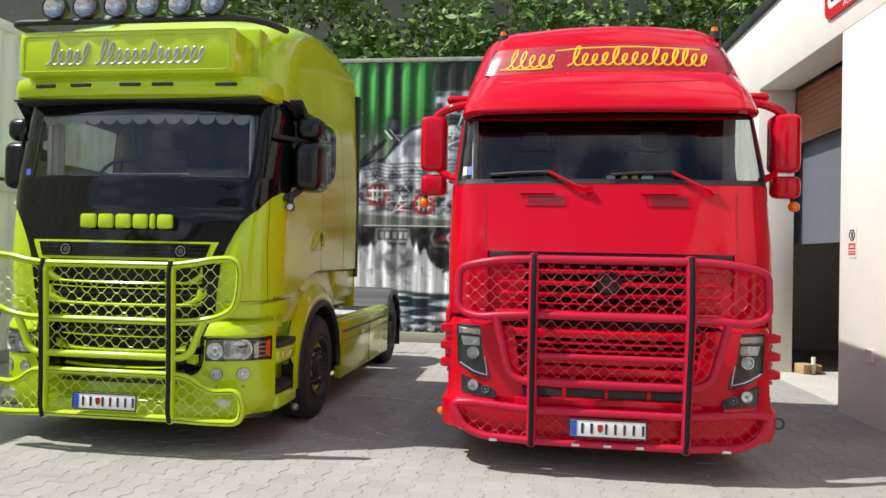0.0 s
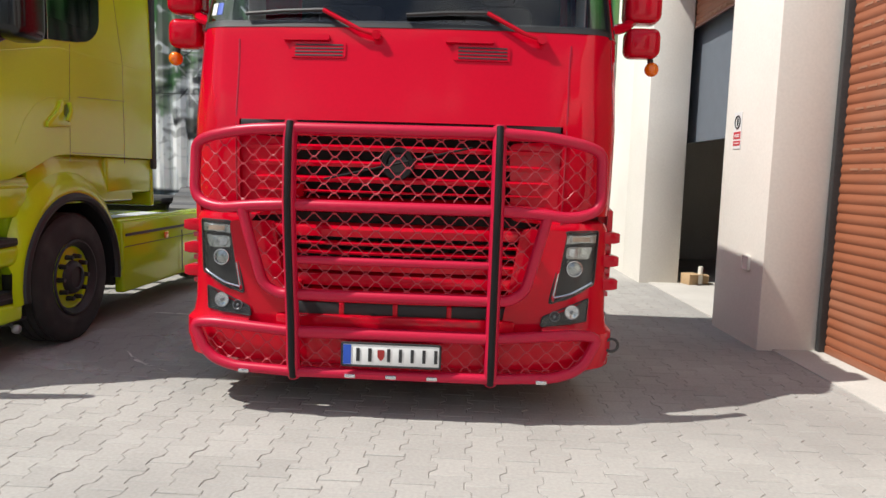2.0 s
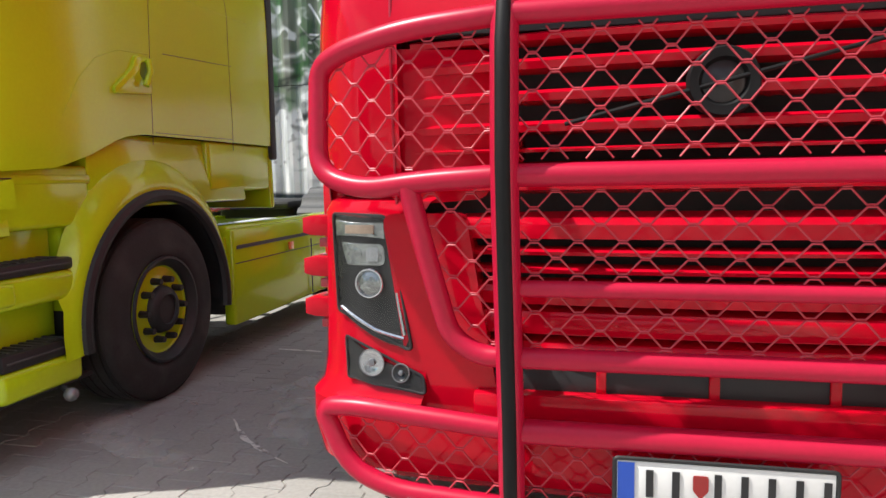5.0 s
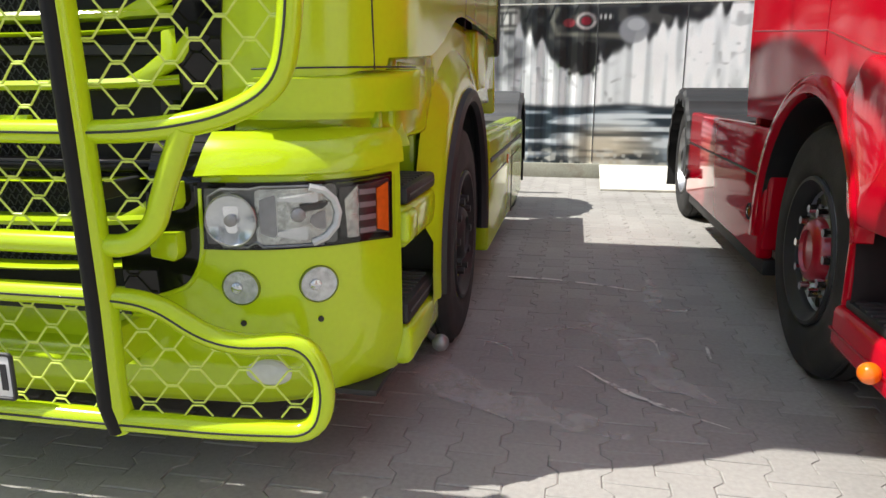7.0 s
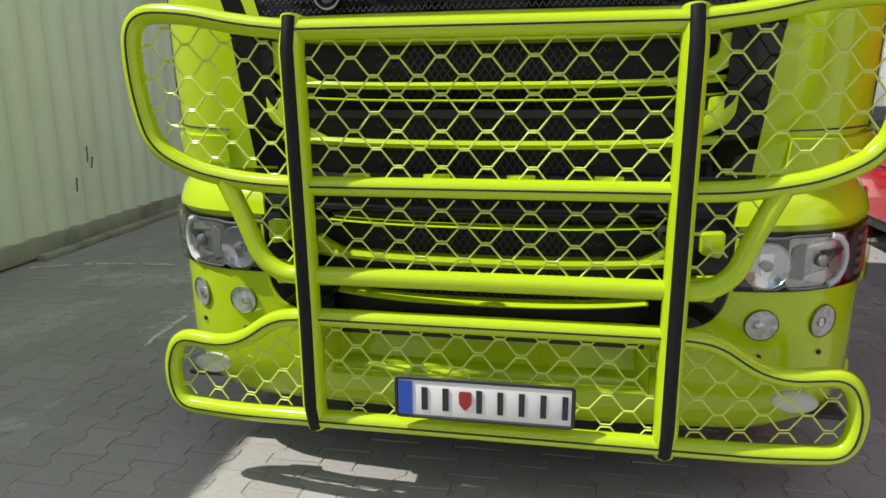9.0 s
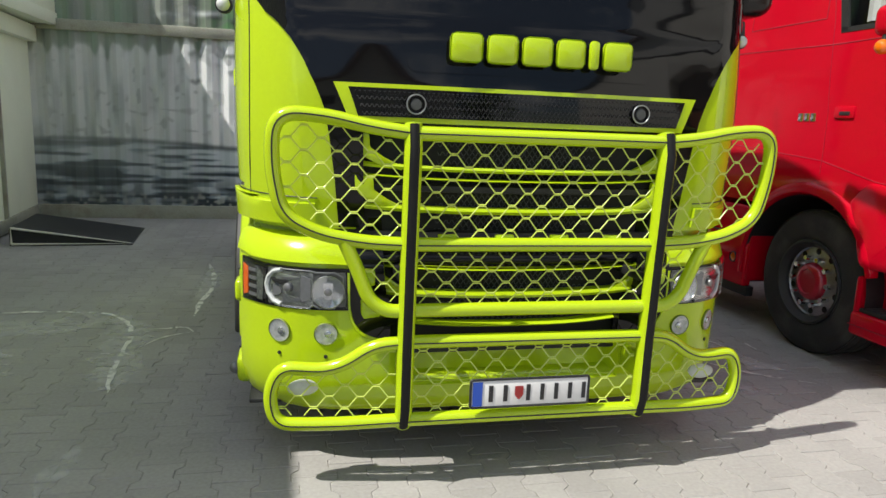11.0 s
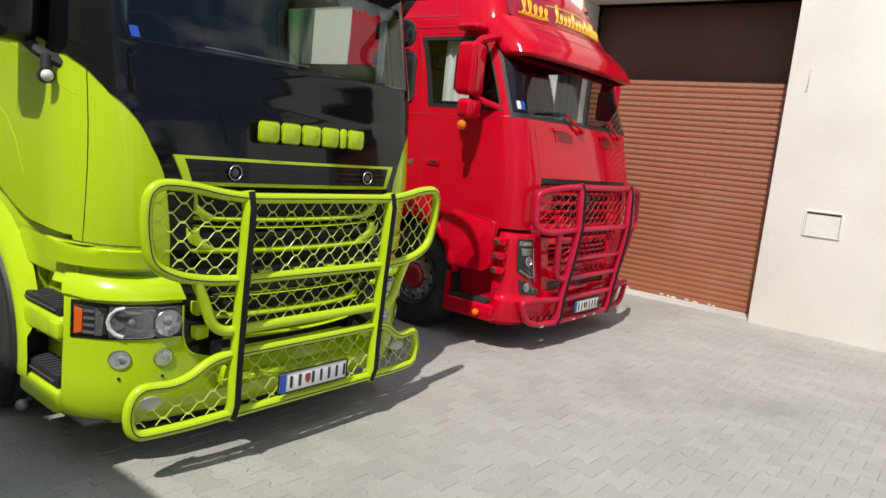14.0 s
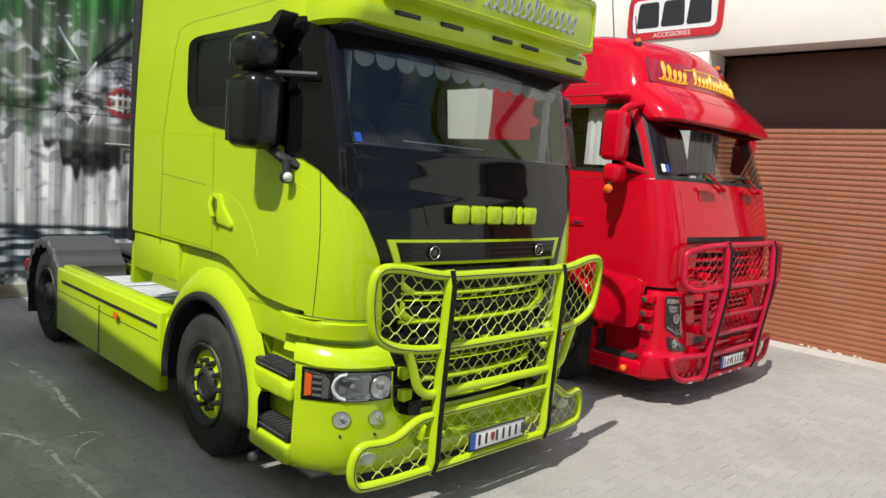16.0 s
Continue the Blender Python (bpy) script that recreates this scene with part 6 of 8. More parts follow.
    V = part("sun_visor", vis.body([u for u in us_with() if abs(u) <= 2.01], [2.672, 2.678, 2.684, 2.692, 2.70, 2.75, 2.80, 2.85, 2.90, 2.94, 2.98, 3.02, 3.05], cap=True, back=True), RED, T, "moulded red sun visor", sharp=40)
    part("visor_seam", vis.line([(-1.0, 2.965), (-0.5, 2.925), (0, 2.915), (0.5, 2.925), (1.0, 2.965)], 0.0, 0.004), MAROON, V)
    # roof sign panel, maroon with flowing yellow strokes
    pan = [(-cab.ux(0.965, 3.06), 3.055), (cab.ux(0.965, 3.06), 3.055), (cab.ux(0.90, 3.3), 3.295), (-cab.ux(0.90, 3.3), 3.295)]
    P = part("roof_sign", cab.patch(fillet(pan, 0.04, 4), 0.006, 0.012, 10, 20), MAROON, C, "maroon roof panel with yellow script strokes")
    part("sign_border", tube([cab.off(a, b, 0.008) for a, b in fillet(pan, 0.04, 4)], 0.007, True, n=6), INK, P)
    rng = random.Random(9)
    l1, xe = script_word(-0.80, 3.105, 0.125, 5, rng)
    l2, xe = script_word(xe + 0.11, 3.105, 0.125, 14, rng)
    swash = [[(-0.40, 3.245), (-0.2, 3.262), (0.2, 3.268), (0.74, 3.255)], [(-0.84, 3.10), (-0.55, 3.088), (-0.42, 3.10)]]
    fy = lambda x, z: cab.off(cab.ux(x, z), z, 0.008).y
    strokes(P, l1 + l2 + swash, fy, 0.010, YELLOW_INK, "script_stroke", "")
    # bonnet panel details: vents and wipers
    for x in (-0.46, 0.435):
        strip = lambda x0, x1, z0, z1: [(cab.ux(x0, z0), z0), (cab.ux(x1, z0), z0), (cab.ux(x1, z1), z1), (cab.ux(x0, z1), z1)]
        vt = part("vent", cab.patch(fillet(strip(x - 0.155, x + 0.15, 1.958, 2.046), 0.008, 3), 0.008, 0.02, 6, 8), RED, C, "red louvred vent")
        part("vent_lip", cab.patch(fillet(strip(x - 0.20, x + 0.06, 2.050, 2.082), 0.01, 3), 0.024, 0.03, 4, 8), RED, vt)
        for k in range(4):
            part("louvre", cab.patch(strip(x - 0.13, x + 0.135, 1.967 + k * 0.019, 1.9745 + k * 0.019), 0.011, 0.004, 2, 8), INK, vt)
        pv = cab.off(cab.ux(x + 0.12, 2.1), 2.10, 0.02)
        p1 = cab.off(cab.ux(x + 0.02, 2.2), 2.21, 0.035)
        p2 = cab.off(cab.ux(x - 0.42, 2.2), 2.19, 0.03)
        base = cab.off(cab.ux(x + 0.32, 2.1), 2.08, 0.025)
        wp = part("wiper", tube([base, pv.lerp(base, 0.5) + Vector((0, -0.01, 0.02)), p1], 0.012, n=8), RED, C, "red wiper arm with black blade")
        part("blade", tube([p1 + Vector((0.0, 0, 0.0)), p1.lerp(p2, 0.5) + Vector((0, 0.0, 0.005)), p2], 0.011, n=6), BLACK_PLASTIC, wp)
        part("pivot", rod(base + Vector((0, 0.03, 0)), base + Vector((0, -0.02, 0)), 0.026), RED, wp)
    # grille: dark recess, red slats, round emblem with diagonal bar
    G = part("grille", box((-0.86, 0.26, 0.46), (0.86, 0.34, 1.60), 0.01), DARK_VOID, T, "dark grille with red slats")
    gy = lambda x: 0.15 + 0.07 * (x / 0.9) ** 2
    part("grille_top", box((-0.87, 0.175, 1.56), (0.87, 0.30, 1.615), 0.004), BLACK_PLASTIC, G, "black slot under the bonnet")
    for z, th, hw in ((1.545, 0.014, 0.85), (1.472, 0.020, 0.85), (1.385, 0.020, 0.85), (1.30, 0.020, 0.84), (1.235, 0.004, 0.84), (1.155, 0.05, 0.84), (1.015, 0.045, 0.82), (0.948, 0.008, 0.74), (0.897, 0.008, 0.74), (0.825, 0.04, 0.74), (0.745, 0.05, 0.72), (0.655, 0.055, 0.72)):
        xs = spread(-hw, hw, 16)
        part("slat", grid_mesh([[(x, gy(x) + dy, z + dz) for x in xs] for dy, dz in ((0.09, th * 0.9 + 0.004), (0.012, th * 0.55 + 0.004), (0.0, 0.25 * th), (0.004, -th * 0.55 - 0.004), (0.09, -th * 0.8 - 0.004))]), RED, G, sharp=40)
    for s in (-1, 1):
        pl_ = fillet([(s * 0.60, 1.52), (s * 0.92, 1.54), (s * 0.97, 1.20), (s * 0.90, 1.08), (s * 0.62, 1.10)], 0.04, 4)
        part("grille_cheek", prism(pl_, 0.05, Matrix.Translation((0, 0.212, 0)), ), RED, G)
        part("grille_side", prism(fillet([(s * 0.68, 1.06), (s * 0.93, 1.06), (s * 0.87, 0.66), (s * 0.86, 0.46), (s * 0.58, 0.46), (s * 0.62, 0.7)], 0.04, 4), 0.1, Matrix.Translation((0, 0.155, 0))), RED, G)
    part("emblem_bar", tube([(-0.40, 0.13, 1.30), (0.0, 0.125, 1.395), (0.40, 0.13, 1.49)], 0.006, n=8), STRIP_RUBBER, G, "dark diagonal bar")
    em = part("emblem_ring", lathe([(0.05, 0.0), (0.062, 0.02), (0.085, 0.022), (0.09, 0.012), (0.09, -0.02)], 32, Matrix.Translation((0, 0.14, 1.395)) @ Matrix.Rotation(radians(180), 4, "Z")), STRIP_RUBBER, G, "dark round emblem")
    part("emblem_disc", lathe([(0.058, 0.004), (0.05, 0.008), (0, 0.012)], 28, Matrix.Translation((0, 0.14, 1.395)) @ Matrix.Rotation(radians(180), 4, "Z")), LAMP_DARK, em)
    part("lower_intake", box((-0.62, 0.17, 0.53), (0.62, 0.24, 0.617), 0.008), INK, G, "black lower intake slots")
    for x in (-0.3, 0.0, 0.3):
        part("intake_rib", box((x - 0.014, 0.16, 0.53), (x + 0.014, 0.19, 0.617), 0.004), RED, G)
    # front corners with headlights
    cor = Shell([(0.24, 1.13, 0.16, 0.05, 0.28, 0.20), (0.29, 1.20, 0.09, 0.05, 0.28, 0.20), (0.40, 1.225, 0.08, 0.05, 0.28, 0.20), (0.49, 1.222, 0.08, 0.05, 0.26, 0.20), (0.525, 1.192, 0.105, 0.05, 0.24, 0.19), (0.60, 1.185, 0.12, 0.05, 0.24, 0.19), (0.80, 1.182, 0.13, 0.05, 0.23, 0.19), (1.06, 1.18, 0.135, 0.05, 0.23, 0.19), (1.095, 1.165, 0.15, 0.05, 0.24, 0.18), (1.12, 1.11, 0.21, 0.05, 0.24, 0.15)], 0.66)
    B = part("bumper", cor.body([u for u in us_with(0.85, -0.85) if abs(u) <= 2.01], [0.24, 0.265, 0.29, 0.34, 0.40, 0.45, 0.49, 0.505, 0.525, 0.56, 0.6, 0.7, 0.8, 0.9, 1.0, 1.06, 1.08, 1.095, 1.11, 1.12], [(-0.85, 0.85, 0.45, 1.2)], cap=False, back=False), RED, T, "red bumper and headlight corners", sharp=35)
    part("bumper_top", box((-0.66, 0.12, 0.43), (0.66, 0.3, 0.55), 0.012), RED, B)
    part("bumper_underside", box((-1.05, 0.26, 0.25), (1.05, 0.6, 0.27), 0.005), BLACK_PLASTIC, B)
    for s in (-1, 1):
        X = lambda x, z: s * cor.ux(x, z)
        hp = [(X(0.92, 1.05), 1.052), (X(1.10, 1.05), 1.056), (X(1.085, 0.78), 0.765), (X(0.842, 0.65), 0.655)]
        H = part("headlight", cor.patch(fillet(hp, 0.02, 3), 0.010, 0.03, 16, 12), LAMP_DARK, B, "tall dark headlight with clear lens")
        part("lamp_rim", tube([cor.off(a, b, 0.012) for a, b in fillet(hp, 0.02, 3)], 0.005, True, n=6), INK, H)
        part("indicator", cor.patch([(X(0.925, 1.02), 0.985), (X(1.085, 1.02), 0.988), (X(1.088, 1.02), 1.04), (X(0.930, 1.02), 1.036)], 0.014, 0.01, 4, 8), FOG_BOWL, H, "clear indicator")
        part("indicator_bulb", cor.patch([(X(0.96, 1.02), 1.0), (X(1.05, 1.02), 1.0), (X(1.05, 1.02), 1.025), (X(0.96, 1.02), 1.025)], 0.018, 0.006, 3, 6), AMBER_DULL, H)
        part("reflector", cor.patch(fillet([(X(0.925, 0.93), 0.905), (X(1.05, 0.93), 0.905), (X(1.07, 0.93), 0.972), (X(0.93, 0.93), 0.97)], 0.02, 4), 0.012, 0.01, 8, 8), FOG_BOWL, H)
        part("reflector", cor.patch(fillet([(X(0.945, 0.93), 0.918), (X(0.985, 0.93), 0.918), (X(0.985, 0.93), 0.96), (X(0.945, 0.93), 0.96)], 0.012, 4), 0.016, 0.006, 5, 5), REFLECTOR, H)
        part("reflector", cor.patch(fillet([(X(1.0, 0.93), 0.925), (X(1.045, 0.93), 0.918), (X(1.05, 0.93), 0.96), (X(1.0, 0.93), 0.955)], 0.012, 4), 0.016, 0.006, 5, 5), FOG_BOWL, H)
        part("light_strip", cor.line([(X(0.912, 1.0), 0.975), (X(0.866, 0.7), 0.70)], 0.014, 0.006), LAMP_SILVER, H)
        part("light_strip", cor.line([(X(0.868, 0.7), 0.69), (X(1.07, 0.8), 0.775)], 0.014, 0.006), LAMP_SILVER, H)
        p = cor.off(X(0.975, 0.855), 0.852, 0.012)
        n = cor.off(X(0.975, 0.855), 0.852, 1) - p
        q = Matrix.Translation(p) @ n.to_track_quat("Y", "Z").to_matrix().to_4x4()
        part("projector", lathe([(0.043, 0), (0.042, 0.008), (0.037, 0.010), (0.034, 0.006), (0.020, 0.012), (0, 0.014)], 26, q), FOG_BOWL, H)
        part("projector_ring", tube([q @ Vector((0.042 * math.cos(a), 0.009, 0.042 * math.sin(a))) for a in spread(0, 2 * math.pi, 26)[:-1]], 0.0035, True, n=6), CHROME, H)
        part("lens", cor.patch(fillet(hp, 0.02, 3), 0.028, 0.006, 12, 10), LENS, H, "clear lens").visible_shadow = False
        lp = [(X(0.81, 0.57), 0.582), (X(1.06, 0.65), 0.688), (X(1.052, 0.56), 0.562), (X(0.80, 0.53), 0.528)]
        L = part("fog_lamp_pod", cor.patch(fillet(lp, 0.015, 3), 0.009, 0.02, 10, 10), LAMP_DARK, B, "dark fog lamp pod")
        part("pod_rim", tube([cor.off(a, b, 0.010) for a, b in fillet(lp, 0.015, 3)], 0.004, True, n=6), INK, L)
        for xx, zz, rr, mt in ((0.972, 0.612, 0.040, REFLECTOR), (0.878, 0.585, 0.027, LAMP_DARK)):
            p = cor.off(X(xx, zz), zz, 0.010)
            n = cor.off(X(xx, zz), zz, 1) - p
            q = Matrix.Translation(p) @ n.to_track_quat("Y", "Z").to_matrix().to_4x4()
            fl = part("fog_lamp", lathe([(rr, 0), (rr, 0.006), (rr * 0.85, 0.007), (rr * 0.6, 0.003), (rr * 0.3, 0.002), (0, 0.002)], 22, q), mt, L)
            part("bulb", lathe([(rr * 0.3, 0.002), (rr * 0.26, 0.009), (0, 0.012)], 12, q), LAMP_GREY, fl)
            part("lamp_ring", tube([q @ Vector((rr * math.cos(a), 0.006, rr * math.sin(a))) for a in spread(0, 2 * math.pi, 22)[:-1]], 0.0022, True, n=6), LAMP_GREY, fl)
        part("lens", cor.patch(fillet(lp, 0.015, 3), 0.022, 0.005, 8, 8), LENS, L).visible_shadow = False
        # near-black sheet behind the bonnet corner gap, in place of its shade
        part("panel_gap", cab.patch([(s * 0.90, 1.04), (s * 2.0, 1.04), (s * 2.0, 1.17), (s * 0.90, 1.17)], -0.05, 0.01, 4, 12), DARK_VOID, B, "dark sheet painted as the shade in the gap under the bonnet corner")
        # scoops on the corner
        for z in (0.752, 0.884, 1.015):
            fin = part("corner_fin", prism([(1.10, z - 0.036), (1.21, z - 0.03), (1.24, z - 0.022), (1.24, z + 0.026), (1.21, z + 0.034), (1.10, z + 0.036)] if s > 0 else [(-1.10, z - 0.036), (-1.10, z + 0.036), (-1.21, z + 0.034), (-1.24, z + 0.026), (-1.24, z - 0.022), (-1.21, z - 0.03)], 0.11, Matrix.Translation((0, 0.285, 0)), 0.006), RED, B, "red air deflector fin")
            part("fin_plate", box((min(s * 1.238, s * 1.2435), 0.335, z - 0.02), (max(s * 1.238, s * 1.2435), 0.39, z + 0.025), 0.002), STEEL, fin, "bare steel end plate")
            # solid maroon bar painted as the shade below each fin
            part("fin_gap", box((min(s * 1.09, s * 1.19), 0.30, z - 0.068), (max(s * 1.09, s * 1.19), 0.385, z - 0.040), 0.004), MAROON, fin)
        part("bolt_hole", rod((s * 1.17, 0.345, 0.575), (s * 1.188, 0.345, 0.575), 0.014), DARK_VOID, B)
        part("tow_ring", tube([(s * 1.215 + 0.036 * math.cos(a), 0.24, 0.418 + 0.036 * math.sin(a)) for a in spread(0, 2 * math.pi, 18)[:-1]], 0.008, True, n=6), DARK_STEEL, B) if s > 0 else None
    # roof beacons and aerials
    for x in (-0.84, 0.90):
        bc = part("roof_beacon", rod((x, 0.95, 3.46), (x, 0.95, 3.505), 0.03, r2=0.024), ORANGE, C, "amber roof lamp")
        part("beacon_foot", rod((x, 0.95, 3.40), (x, 0.95, 3.465), 0.045), BLACK_PLASTIC, bc)
    for x, y, h_ in ((-0.8, 1.25, 0.62), (0.3, 1.7, 0.7), (0.5, 1.75, 0.55)):
        part("roof_aerial", rod((x, y, 3.5), (x + 0.02, y + 0.12, 3.55 + h_), 0.006), BLACK_PLASTIC, C)
    # front guard
    dz = lerp_poly([(0.2, 0.05), (0.5, 0.035), (1.0, -0.04), (1.2, -0.06), (1.57, -0.04)])
    depth = lambda x, z: dz(z) + max(0.0, abs(x) - 0.56) * (0.16 if z > 0.55 else 0.07) + max(0.0, abs(x) - 0.8) ** 2 * (0.6 if z > 0.55 else 0.3)
    P = 0.537
    both = lambda half: [(-a, b) for a, b in half] + [(a, b) for a, b in half[::-1]]
    up_half, up_r = [(P, 1.165), (0.75, 1.155), (0.94, 1.132), (1.09, 1.18), (1.082, 1.475), (1.0, 1.51), (0.80, 1.548), (P, 1.56)], [0, 0.1, 0.1, 0.12, 0.08, 0.1, 0.15, 0]
    up = fillet(both(up_half), up_r + up_r[::-1], 6)
    mid_half, mid_r = [(0.80, 1.14), (0.755, 0.95), (0.70, 0.735), (0.62, 0.685), (P, 0.685)], [0, 0.1, 0.08, 0.06, 0]
    mid = fillet(both(mid_half), mid_r + mid_r[::-1], 6, False)
    low_half, low_r = [(P, 0.25), (0.88, 0.262), (1.03, 0.31), (1.115, 0.49), (0.99, 0.505), (P, 0.475)], [0, 0.06, 0.08, 0.05, 0.06, 0]
    low = fillet(both(low_half), low_r + low_r[::-1], 5)
    wing = fillet([(0.57, 1.535), (0.80, 1.525), (0.99, 1.49), (1.055, 1.455), (1.06, 1.20), (0.94, 1.16), (0.75, 1.18), (0.57, 1.19)], [0, 0.08, 0.08, 0.06, 0.1, 0.08, 0.06, 0], 5)
    wmid = fillet([(0.57, 1.14), (0.775, 1.13), (0.73, 0.95), (0.68, 0.75), (0.62, 0.71), (0.57, 0.71)], [0, 0.03, 0.05, 0.06, 0.04, 0], 3)
    wlow = fillet([(0.57, 0.455), (0.98, 0.478), (1.075, 0.47), (1.0, 0.325), (0.87, 0.285), (0.57, 0.272)], 0.03, 3)
    inf = [[(-0.505, 1.535), (0.505, 1.535), (0.505, 1.19), (-0.505, 1.19)], [(-0.505, 1.14), (0.505, 1.14), (0.505, 0.895), (-0.505, 0.895)], [(-0.505, 0.855), (0.505, 0.855), (0.505, 0.705), (-0.505, 0.705)], [(-0.505, 0.455), (0.505, 0.455), (0.505, 0.272), (-0.505, 0.272)], wing, mirror_x(wing), wmid, mirror_x(wmid), wlow, mirror_x(wlow)]
    cross = lambda z: [(-P, z), (P, z)]
    bb = bull_bar(T, RED_FADED, [(up, True), (mid, False), (low, True), (cross(0.875), False, 0.022), (cross(0.685), False, 0.024), (cross(1.165), False, 0.024), (cross(0.475), False, 0.034)], [(-P, 0.222, 1.59), (P, 0.222, 1.59)], inf, depth, 0.029, dict(p=0.1087, r=0.0026, flat=0.19), "faded red tubular front guard with honeycomb grating", wire_paint=RED_WIRE_LIT, starts=lambda q: dict(start=(-0.85, 1.417), amp=0.0203) if q[0][1] > 1.17 else dict(start=(-0.739, 1.125), amp=0.0185) if q[0][1] > 0.87 else dict(start=(-0.739, 0.855), amp=0.0195) if q[0][1] > 0.6 else dict(start=(-0.85, 0.45), amp=0.0203))
    for x in (-0.81, -0.222, 0.0, 0.222, 0.81):
        part("guard_marker", box((x - 0.03, depth(x, 0.26) - 0.036, 0.235), (x + 0.03, depth(x, 0.26) + 0.0, 0.257), 0.006), LAMP_SILVER, bb, "small clear marker lamp")
    for s in (-1, 1):
        part("mounting_bracket", box((s * 0.54 - 0.02, 0.03, 0.66), (s * 0.54 + 0.02, 0.26, 0.74), 0.01), RED, bb)
        part("mounting_bracket", box((s * 0.54 - 0.02, 0.0, 1.20), (s * 0.54 + 0.02, 0.26, 1.27), 0.01), RED, bb)
    number_plate(bb, 0.0, 0.012, 0.37, gaps=[(1.25, 1), (3.35, 0)] * 4 + [(1.25, 1)])
    return T


red_tractor()


# ---- printed picture on the container wall ----
def value_noise(x, z, sx, sz, seed):
    """Smooth random field over arrays x and z with cells of sx by sz metres."""
    g = np.random.RandomState(seed).rand(64, 64)
    a, b = (x / sx) % 64, (z / sz) % 64
    i, j = np.floor(a).astype(int), np.floor(b).astype(int)
    fa, fb = a - i, b - j
    fa, fb = fa * fa * (3 - 2 * fa), fb * fb * (3 - 2 * fb)
    i1, j1 = (i + 1) % 64, (j + 1) % 64
    i, j = i % 64, j % 64
    return (g[i, j] * (1 - fa) + g[i1, j] * fa) * (1 - fb) + (g[i, j1] * (1 - fa) + g[i1, j1] * fa) * fb


def mural_colour(x, z):
    """Forest, a grey off-road vehicle, white spray and rippled water, from top to bottom."""
    n1 = value_noise(x, z, 0.5, 0.5, 1)
    n2 = value_noise(x, z, 0.12, 0.1, 2)
    n3 = value_noise(x, z, 0.05, 0.05, 3)
    streak = value_noise(x, z, 0.07, 0.55, 4)
    col = np.zeros(x.shape + (3,))

    def put(mask, rgb, w=1.0):
        m = (np.clip(mask, 0, 1) * w)[..., None]
        col[:] = col * (1 - m) + np.array(rgb) * m
    soft = lambda d, s=0.015: 1 / (1 + np.exp(-np.clip(d / s, -30, 30)))
    ell = lambda cx, cz, rx, rz, s=0.05: soft(1 - np.sqrt(((x - cx) / rx) ** 2 + ((z - cz) / rz) ** 2), s)
    rect = lambda x0, x1, z0, z1, s=0.01: soft(x - x0, s) * soft(x1 - x, s) * soft(z - z0, s) * soft(z1 - z, s)

    def stroke(pts, w, rgb, k=0.95, s=0.008):
        d = np.full(x.shape, 9.0)
        for (x0, z0), (x1, z1) in zip(pts, pts[1:]):
            ll = (x1 - x0) ** 2 + (z1 - z0) ** 2
            t = np.clip(((x - x0) * (x1 - x0) + (z - z0) * (z1 - z0)) / ll, 0, 1)
            d = np.minimum(d, np.hypot(x - x0 - t * (x1 - x0), z - z0 - t * (z1 - z0)))
        put(soft(w - d, s), rgb, k)
    black, grey, pale = (0.014, 0.015, 0.017), (0.22, 0.23, 0.24), (0.68, 0.70, 0.72)
    # forest: lit stems, dark gaps, pale undergrowth
    trunk = value_noise(x, z, 0.15, 1.6, 5)
    put(np.ones_like(x), (0.03, 0.13, 0.03))
    put(soft(trunk - 0.52, 0.04), (0.09, 0.38, 0.09), 0.9)
    put(soft(trunk - 0.74, 0.03), (0.30, 0.55, 0.20), 0.7)
    put(soft(0.34 - trunk, 0.03), (0.008, 0.03, 0.010), 0.92)
    put(soft(4.15 - z + 0.5 * (n1 - 0.5), 0.12), (0.05, 0.075, 0.05), 0.6)
    put(soft(3.75 - z + 0.4 * (n1 - 0.5), 0.08) * soft(streak - 0.4, 0.1), (0.30, 0.30, 0.26), 0.6)
    # vehicle: bonnet, screen, roof
    top = np.interp(x, [-3.4, -2.9, -2.30, -2.05, -1.79, -1.57, -0.6, 0.4, 0.9], [2.6, 3.1, 3.42, 3.78, 3.99, 4.05, 4.12, 4.0, 2.8])
    body = soft(top - z, 0.02) * soft(z - 1.5) * soft(x + 3.4, 0.05) * soft(0.9 - x, 0.05)
    put(body, (0.36, 0.38, 0.39), 0.97)
    put(body * soft(n1 - 0.45, 0.03), (0.60, 0.63, 0.65), 0.8)
    put(body * soft(n2 - 0.66, 0.03), (0.80, 0.82, 0.84), 0.7)
    put(body * soft(0.32 - n2, 0.03), (0.10, 0.11, 0.12), 0.8)
    stroke([(-2.68, 3.30), (-2.28, 3.42), (-2.05, 3.76), (-1.80, 3.98), (-1.5, 4.04), (-0.4, 4.10)], 0.035, black)
    stroke([(-2.26, 3.40), (-1.98, 3.70), (-1.74, 3.88), (-0.4, 3.96)], 0.014, pale)
    put(rect(-1.95, 0.3, 3.40, 3.86, 0.03) * soft(n1 - 0.4, 0.05), (0.14, 0.17, 0.18), 0.75)
    for k in range(6):
        zz = 3.36 - 0.065 * k
        stroke([(-2.75 + 0.03 * k, zz - 0.02), (-2.45, zz + 0.015), (-2.2, zz - 0.045), (-1.8, zz - 0.02), (-1.2, zz - 0.05), (-0.2, zz + 0.03)], 0.012 + 0.004 * (k % 2), black if k % 2 == 0 else (0.10, 0.11, 0.12))
    # snorkel and mirror
    stroke([(-2.95, 3.10), (-2.66, 3.34), (-2.30, 3.76)], 0.035, black)
    stroke([(-2.80, 3.30), (-2.42, 3.70)], 0.02, black)
